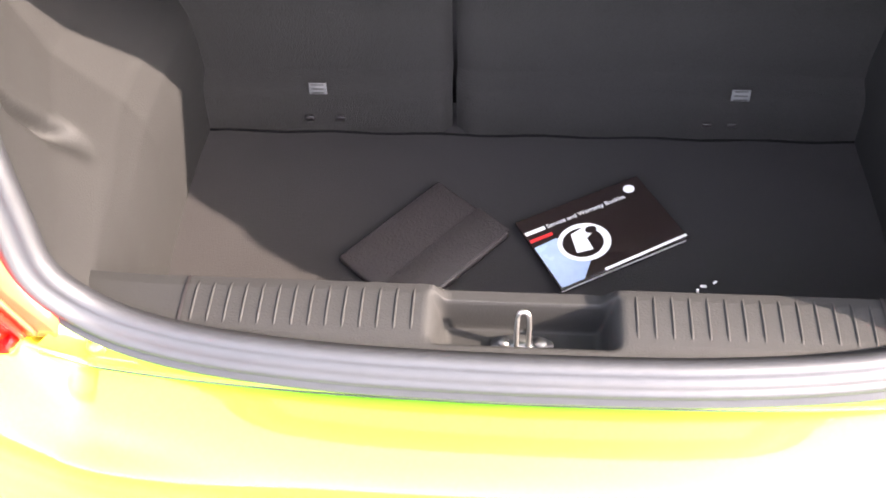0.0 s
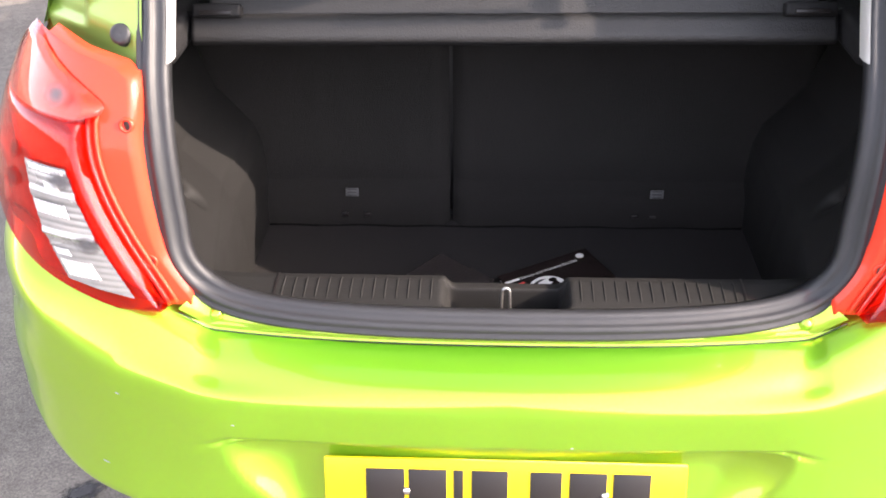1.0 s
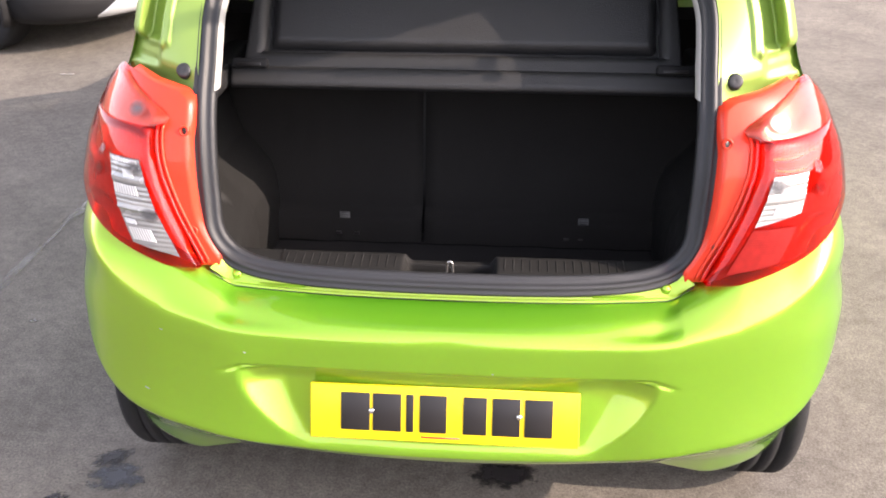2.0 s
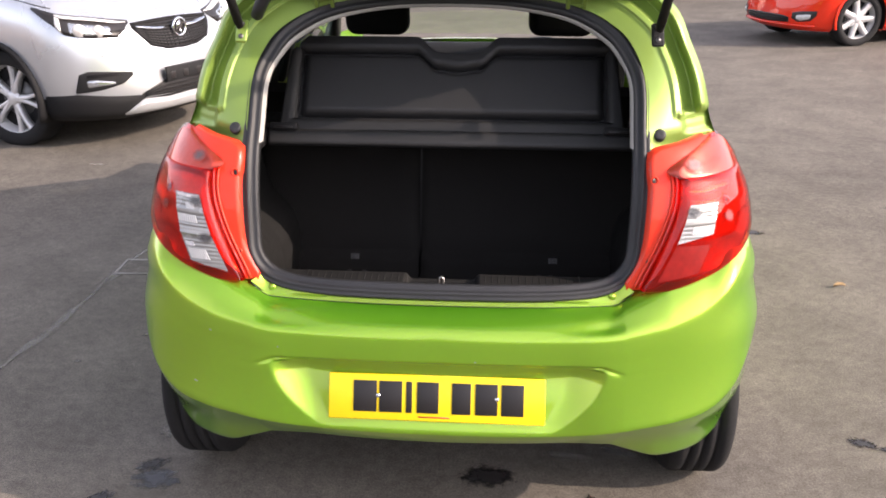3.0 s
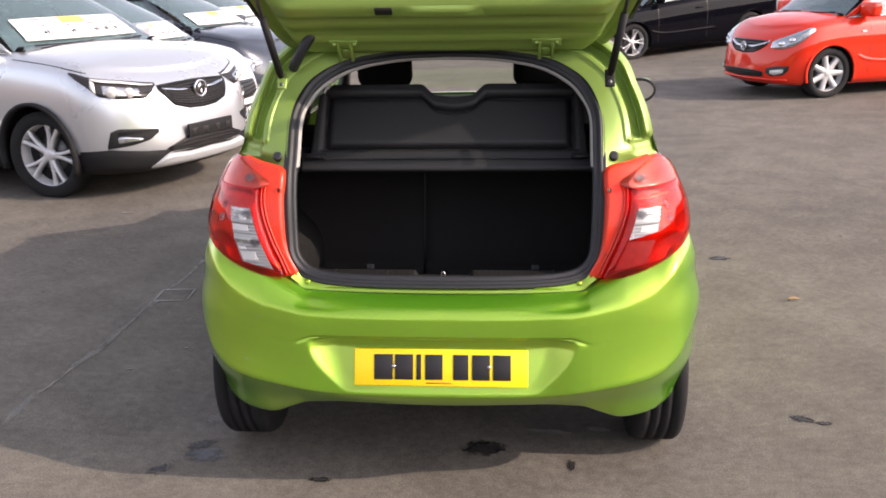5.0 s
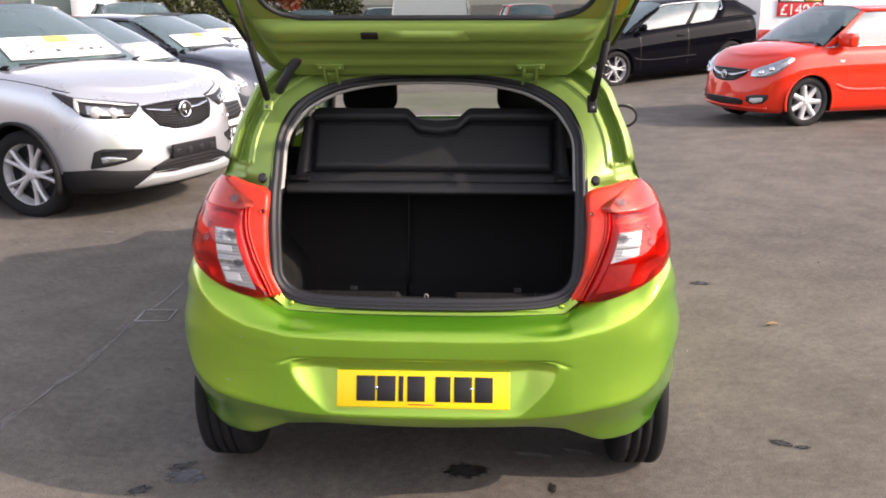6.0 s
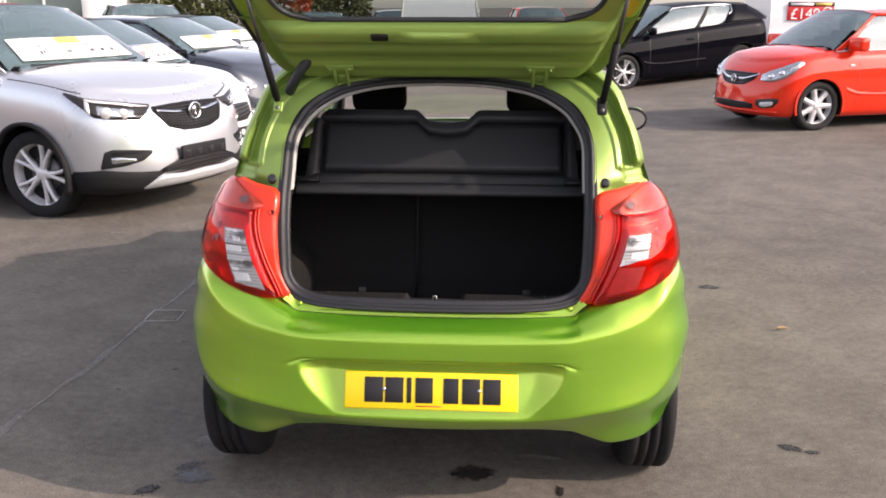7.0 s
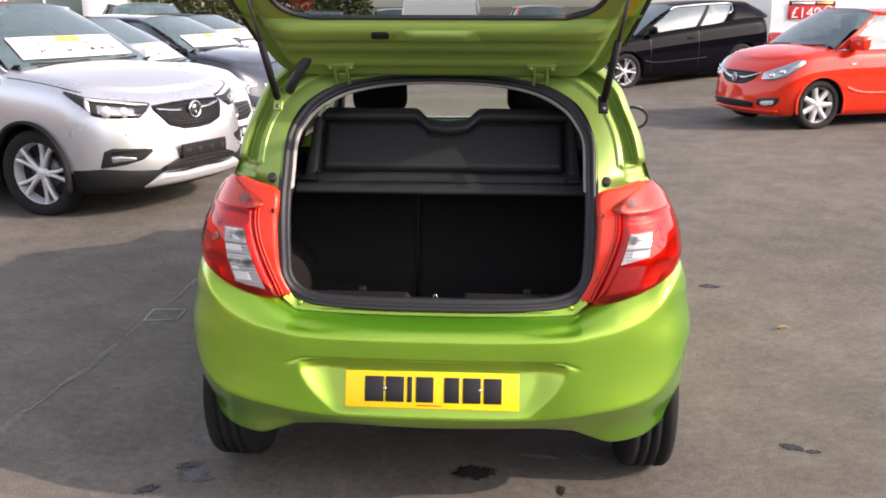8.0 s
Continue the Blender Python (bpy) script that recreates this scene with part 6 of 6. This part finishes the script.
def mini_front(car, s, paint):
    small_front(car, s, paint, (0.53, 0.70), (0.735, 0.86), (0.24, 0.30), False)
    p = s.on_front(0.0, 0.43, 1, 0.02)
    sign = part("show_plate", block((0.012, 0.46, 0.11), Matrix.Translation(p), 0.003), INK, car, "black show plate with white lettering bars")
    for i in range(4):
        part("plate_bar", block((0.002, 0.055, 0.055), Matrix.Translation(p + Vector((0.007, -0.12 + 0.08 * i, 0)))), PAPER, sign)
build_car("parked_small_car", yard_pose(-2.526, 6.173, -13.4, ahead=-0.60), mini, WHITE, "white small car with black roof and windscreen banner in a row", roof_paint=BLACK, spokes=5, grille=mini_front, card=True)

hatch = Shape(length=4.02, width=1.74, height=1.54, base=2.51, front=0.80, power=2.5, low=0.18, nose=0.80, scuttle=1.09, belt=1.06)
build_car("parked_hatchback", yard_pose(-2.55, 9.20, -14, ahead=-0.78), hatch, NAVY, "dark blue-grey hatchback with a windscreen banner, in the parked row", spokes=5, grille=small_front, card=True)
build_car("parked_hatchback", yard_pose(-3.00, 12.0, -16, ahead=-0.78), hatch, WHITE, "white hatchback with dark roof and windscreen banner in a row", roof_paint=BLACK, spokes=5, grille=small_front, card=True)

city = Shape(length=3.68, width=1.60, height=1.485, base=2.385, front=0.74, power=2.4, deep=0.58, low=0.17, nose=0.72, scuttle=0.99, belt=0.98, tail=1.04, a_base=-0.20, a_top=-0.84, c_top=-2.35, c_base=-2.72, roof=0.57, mirror=1.30,
             radius=0.305, rim=0.222, tyre=0.185, arch=0.350)
build_car("parked_city_car", yard_pose(4.17, 8.80, 199, aside=-0.72), city, RED, "bright red small city car with silver alloy wheels", spokes=7, fat=1.45, grille=city_front, alloy=SKID_BRIGHT)

coupe = Shape(length=4.47, width=1.84, height=1.525, base=2.695, front=0.93, power=2.4, deep=0.65, low=0.16, nose=0.74, scuttle=0.98, belt=1.02, tail=1.13, a_base=-0.25, a_top=-1.24, c_top=-3.05, c_base=-3.34, roof=0.60, roof_drop=0.05, bright_rail=True, pillar=(0.64, 0.76),
              radius=0.335, rim=0.245, tyre=0.225, arch=0.385)
build_car("parked_coupe", yard_pose(2.62, 14.54, 205.6, aside=-0.83) @ pose(0, 0, 0, 0, 3.1), coupe, BLACK, "glossy black three-door coupe with bright twin-spoke wheels", spokes=5, twin=0.20, fat=0.34, grille=small_front)

# ---- yard surface marks ----
def blotch(name, x, y, rx, ry, mat, seed, label, lift=0.002, turn=0.0):
    """A flat mark with a broken edge on the tarmac."""
    pts = ellipse(1.0, 1.0, 32)
    ob = tagged(part(name, slab(pts, 0.0010), mat, flat=True), label, "stain", "marks on the tarmac")
    ob.matrix_basis = pose(x, y, yard_height(x, y) + lift, 0, 0, turn) @ Matrix.Diagonal((1.5 * rx, 1.5 * ry, 1, 1))


blotch("oil_stain", 0.125, 0.345, 0.062, 0.044, OIL, 1, "black oil stain on the tarmac")
blotch("damp_patch", -0.855, 0.262, 0.055, 0.040, DAMP, 2, "dark damp patch on the tarmac")
blotch("damp_patch", -0.895, 0.335, 0.040, 0.022, OIL, 3, "dark damp patch on the tarmac", turn=30)
blotch("oil_stain", -0.985, 0.165, 0.034, 0.022, OIL, 4, "small oil stain on the tarmac", turn=40)
blotch("oil_stain", 1.300, 0.600, 0.036, 0.022, OIL, 5, "small oil stain on the tarmac", turn=-20)
blotch("oil_stain", 1.37, 0.57, 0.022, 0.012, OIL, 6, "small oil stain on the tarmac")
blotch("oil_stain", 1.45, 2.55, 0.05, 0.03, OIL, 7, "faint oil stain on the tarmac")
# a wet patch's reflection, painted as a pale mark
blotch("dust_mark", -0.86, 0.53, 0.060, 0.040, PALE_MARK, 8, "pale gloss painted for a wet patch beside the tyre")
# two long pale marks under the rear of the car
blotch("dust_mark", 0.36, 0.47, 0.060, 0.016, PALE_MARK, 9, "pale mark on the tarmac under the car", turn=-8)
blotch("dust_mark", 0.53, 0.50, 0.045, 0.016, PALE_MARK, 10, "pale mark on the tarmac under the car", turn=-15)
blotch("oil_stain", -0.42, 0.12, 0.03, 0.012, OIL, 11, "small oil stain on the tarmac")
blotch("oil_stain", 0.42, 0.24, 0.012, 0.03, OIL, 12, "small oil stain on the tarmac")
blotch("dust_mark", -2.55, 3.62, 0.05, 0.016, PALE_MARK, 14, "small pale mark on the tarmac")
for i, (x, y) in enumerate(((-1.42, 0.95), (-1.25, 1.18), (-1.05, 1.05), (-1.33, 1.52), (-2.3, 1.9), (1.9, 1.2), (1.15, 1.5), (2.3, 3.0))):
    blotch("dust_mark", x, y, 0.012, 0.007, PALE_MARK, 30 + i, "tiny pale fleck on the tarmac", turn=37 * i)

for i in range(16):
    t = i / 15
    y = 0.35 + 3.6 * t
    blotch("dust_mark", curve_table([(0.3, -1.74), (1.1, -1.66), (1.9, -1.62), (2.9, -1.57), (4.2, -1.55)], y), y, 0.016 + 0.010 * math.sin(i * 2.3), 0.12, PALE_MARK, 60 + i, "pale dust along the tarmac joint", turn=6 * math.sin(i * 1.7) - 4)

# dead leaf
def leaf(u, v):
    w = 0.012 * math.sin(math.pi * min(1, u * 1.02)) ** 0.7
    return Vector(((u - 0.5) * 0.058, (v - 0.5) * 2 * w, 0.006 + 0.010 * (2 * v - 1) ** 2 + 0.006 * math.sin(3 * u)))
lf = thing("fallen_leaf", pose(1.655, 1.85, yard_height(1.655, 1.85) + 0.002, 0, 0, 15), "curled dry brown leaf on the tarmac", "leaf")
thick(part("blade", sheet(leaf, 10, 6), LEAF_DRY, lf), 0.001)
part("stalk", tube([(0.028, 0, 0.006), (0.045, 0.004, 0.004)], 0.001, 6), LEAF_DRY, lf)

# drain cover with its frame
def strip_between(a, b, wide, mat, name, parent, lift=0.003, high=0.003):
    a, b = Vector(a), Vector(b)
    d = (b - a)
    m = pose((a.x + b.x) / 2, (a.y + b.y) / 2, lift, 0, 0, math.degrees(math.atan2(d.y, d.x)))
    return part(name, block((d.length, wide, high), m), mat, parent)
cover = thing("access_cover", pose(-1.555, 1.87, yard_height(-1.55, 1.87), 0, 0, 3), "small square steel access cover set in the tarmac", "access cover")
part("lid", block((0.150, 0.150, 0.006), pose(0, 0, 0.001), 0.001), TARMAC, cover)
for a, b in (((-0.085, -0.085), (0.085, -0.085)), ((0.085, -0.085), (0.085, 0.085)), ((0.085, 0.085), (-0.085, 0.085)), ((-0.085, 0.085), (-0.085, -0.085))):
    strip_between((*a, 0), (*b, 0), 0.010, FRAME, "frame_bar", cover)

# a long joint between two lays of tarmac
bm = bmesh.new()
rnd = random.Random(5)
pts = spline([(-1.74, 0.32, 0), (-1.66, 1.1, 0), (-1.62, 1.9, 0), (-1.57, 2.9, 0), (-1.55, 4.2, 0), (-1.60, 7.0, 0)], 60)
rows = []
for p in pts:
    w = 0.0015 + rnd.uniform(0, 0.003)
    z = yard_height(p.x, p.y) + 0.0015
    dx = rnd.uniform(-0.006, 0.006)
    rows.append([bm.verts.new((p.x - w + dx, p.y, z)), bm.verts.new((p.x + w + dx, p.y, z + 0.0005))])
for a, b in zip(rows, rows[1:]):
    if rnd.random() > 0.62:
        bm.faces.new((a[0], a[1], b[1], b[0]))
tagged(part("tarmac_joint", bm, PALE), "pale worn joint in the tarmac", "joint", kind="structure")


# ---- far side of the yard ----
# panel van with a poster
def build_van():
    van = thing("panel_van", pose(9.75, 21.2, yard_height(9.75, 21.2), 0, 0, 3), "white panel van with a price poster on its side", "van")
    prof = [(2.55, 0.42), (2.60, 0.75), (2.50, 1.02), (1.75, 1.22), (1.10, 1.95), (0.85, 2.05), (-2.85, 2.05), (-2.95, 1.9), (-2.95, 0.42)]
    def skin(u, v):
        k = u * (len(prof) - 1)
        i = min(int(k), len(prof) - 2)
        x, z = lerp(prof[i][0], prof[i + 1][0], k - i), lerp(prof[i][1], prof[i + 1][1], k - i)
        w = 0.98 - 0.10 * smooth(1.1, 2.05, z) - 0.12 * smooth(1.6, 2.6, x)
        t = 2 * v - 1
        return Vector((x, w * math.copysign(min(1.0, abs(t) * 1.15), t), z - 0.05 * smooth(0.85, 1.0, abs(t))))
    part("top_skin", sheet(skin, 48, 24), WHITE, van)
    for side in (-1, 1):
        def flank(u, v):
            x = lerp(2.5, -2.95, u)
            top = table([(-2.95, 1.88), (-2.85, 2.0), (0.85, 2.0), (1.10, 1.90), (1.75, 1.18), (2.5, 0.98), (2.6, 0.72)], x)
            z = lerp(0.38, top, v)
            w = 0.98 - 0.10 * smooth(1.1, 2.05, z) - 0.12 * smooth(1.6, 2.6, x) + 0.004
            return Vector((x, side * (w + 0.012 * math.exp(-((z - 0.72) / 0.04) ** 2)), z))
        bm = sheet(flank, 60, 26)
        cut_arch(bm, 1.75, 0.34, 0.40, axis=0)
        cut_arch(bm, -1.55, 0.34, 0.40, axis=0)
        part("side_panel", bm, WHITE, van)
        for x in (1.75, -1.55):
            wheel(van, pose(x, side * 0.84, 0.33, 0, 0, 180 if side > 0 else 0), 0.33, 0.21, 0.2, 6, tread=False)
        part("door_window", sheet(lambda u, v: Vector((lerp(lerp(1.62, 1.05, v), 0.45, u), side * (0.985 - 0.10 * smooth(1.1, 2.05, lerp(1.22, 1.82, v)) + 0.010), lerp(1.22, 1.82, v))), 8, 8), PANE, van)
        part("rubbing_strip", block((3.6, 0.03, 0.10), pose(-0.4, side * 0.985, 0.56), 0.01), PLASTIC, van)
    part("underbody", block((5.2, 1.6, 0.2), pose(-0.2, 0, 0.42), 0.03), PLASTIC, van)
    part("windscreen", sheet(lambda u, v: Vector((lerp(1.80, 1.14, u) + 0.02, lerp(-0.84, 0.84, v), lerp(1.21, 1.93, u) + 0.012)), 6, 8), PANE, van)
    return van


van = build_van()


def poster(x, y, z, heading, w, h):
    """A red price poster; brand words stand as bars."""
    sign = thing("price_poster", pose(x, y, z, 0, 0, heading), "red price poster with large white figures, on the van", "poster")
    part("sheet", block((w, 0.01, h), None, 0.002), SIGN_RED, sign)
    part("top_band", block((w, 0.004, h * 0.24), pose(0, -0.007, h * 0.37)), INK, sign)
    part("word_bar", block((w * 0.50, 0.003, h * 0.13), pose(-w * 0.20, -0.010, h * 0.37)), PAPER, sign)
    part("word_bar", block((w * 0.34, 0.003, h * 0.13), pose(w * 0.27, -0.010, h * 0.37)), INK_YELLOW, sign)
    t = bpy.data.curves.new("price_figures", "FONT")
    t.body, t.size, t.extrude, t.align_x = "\u00a3149", h * 0.82, 0.002, "CENTER"
    t.materials.append(PAPER)
    ob = new("price_figures", t)
    ob.parent, ob.matrix_basis = sign, pose(-w * 0.12, -0.008, -h * 0.42, 90)
    bm = lathe([(w * 0.075, -0.012), (w * 0.085, -0.016), (w * 0.10, -0.016), (w * 0.105, 0.0)], 24)
    bmesh.ops.transform(bm, matrix=pose(w * 0.36, 0, -h * 0.02), verts=bm.verts)
    part("emblem_ring", bm, PAPER, sign)


poster(7.82, 20.09, 1.49, 3, 1.12, 0.44)

# showroom building with a hedge bank beside it
shop = thing("showroom", pose(-13.65, 20.0, -0.25), "low showroom with white columns, tinted glazing and a red fascia", "building")
part("wall", block((9.0, 6.0, 4.2), pose(-1.5, 3.2, 2.1), 0.02), RENDER_WHITE, shop)
for i in range(4):
    x = -5.2 + i * 2.5
    win = part("window", block((2.1, 0.10, 2.6), pose(x, 0.16, 1.45), 0.01), SHOP_GLASS, shop)
    for dx in (-1.02, 0.0, 1.02):
        part("mullion", block((0.06, 0.14, 2.6), pose(x + dx, 0.14, 1.45), 0.01), RENDER_WHITE, win)
for i in range(5):
    part("column", block((0.30, 0.34, 3.1), pose(-6.45 + i * 2.5, 0.0, 1.55), 0.02), RENDER_WHITE, shop)
part("fascia", block((9.2, 0.5, 0.8), pose(-1.5, 0.0, 3.4), 0.02), SIGN_RED, shop)
part("entrance_sign", block((0.9, 0.12, 1.0), pose(-4.4, -0.5, 2.0), 0.02), SIGN_RED, shop)


def hedge(x0, x1, y, z0, high, deep, seed, n):
    """A long clipped hedge of many small leaves over dark stems."""
    rnd = random.Random(seed)
    bm = bmesh.new()
    for _ in range(n):
        x = rnd.uniform(x0, x1)
        top = high * (0.86 + 0.14 * math.sin(x * 1.7) + 0.10 * math.sin(x * 4.3 + 1))
        z = z0 + top * rnd.random() ** 0.6
        yy = y + deep * (rnd.random() ** 1.5) * (0.7 + 0.3 * math.sin(x * 3.1 + z * 4))
        r = rnd.uniform(0.05, 0.12)
        m = Matrix.Translation((x, yy, z)) @ Euler((rnd.uniform(-1, 1), rnd.uniform(-1, 1), rnd.uniform(0, 6))).to_matrix().to_4x4()
        vs = [bm.verts.new(m @ Vector(p)) for p in ((-r, 0, 0), (0, -r * 0.5, 0.01), (r, 0, 0), (0, r * 0.5, 0.01))]
        bm.faces.new(vs)
    return bm


tagged(part("hedge", hedge(-10.5, -3.5, 23.5, 0.55, 2.2, 1.2, 3, 9000), HEDGE, flat=True), "autumn-tinged hedge on a brown bank", "hedge", kind="stuff")
part_bank = sheet(lambda u, v: Vector((lerp(-10.5, 40, u), lerp(22.4, 27.0, v), yard_height(lerp(-10.5, 40, u), 22.4) - 0.05 + 1.0 * smooth(0, 0.35, v) + 0.06 * noise.noise(Vector((u * 60, v * 9, 0))))), 80, 14)
BANK = material("brown_earth", (0.17, 0.115, 0.075), 0.95, vary=0.3, scale=4, bump=0.6)
tagged(part("earth_bank", part_bank, BANK), "brown earth bank at the edge of the yard", "bank", kind="structure")

far = Shape(length=4.3, width=1.78, height=1.55, base=2.6, front=0.85)
tall = Shape(length=4.5, width=1.85, height=1.80, base=2.65, front=0.85, nose=0.95, scuttle=1.22, belt=1.2, tail=1.25)
build_car("distant_hatchback", yard_pose(-6.15, 14.3, -60, ahead=-0.8), tall, BLUE, "blue-grey car parked by the showroom", grille=small_front, detail=False)
build_car("distant_hatchback", yard_pose(1.55, 20.2, -84, ahead=-0.8), far, RED, "red car parked at the far side of the yard", grille=small_front, detail=False)
build_car("distant_hatchback", yard_pose(-4.3, 20.2, -80, ahead=-0.8), far, SILVER, "silver car parked at the far side of the yard", grille=small_front, detail=False)
build_car("distant_hatchback", yard_pose(3.9, 20.8, 262, ahead=-0.8), far, BLACK, "black car parked at the far side of the yard", grille=small_front, detail=False)
build_car("distant_hatchback", yard_pose(-2.35, 20.6, -84, ahead=-0.8), far, NAVY, "dark blue car parked beside the white van", grille=small_front, detail=False)
second_van = copy_thing(van, pose(-1.25, 23.2, yard_height(-1.25, 23.2), 0, 0, 90))
tagged(second_van, "plain white panel van seen from its rear", "van")

# plain unseen walls, added behind and beside the camera to cut reflected horizon glare
for name, x, y, w, turn in (("glare_wall_south", 0.0, -26.0, 90.0, 0.0), ("glare_wall_east", 34.0, 8.0, 70.0, 90.0), ("glare_wall_west", -30.0, 8.0, 70.0, 90.0)):
    wall_part = part(name, block((w, 0.3, 4.6), pose(0, 0, 1.9), 0.02), GLARE_WALL)
    wall_part.matrix_basis = pose(x, y, 0, 0, 0, turn)
    tagged(wall_part, "plain unseen wall added to darken reflections", "wall", kind="structure")
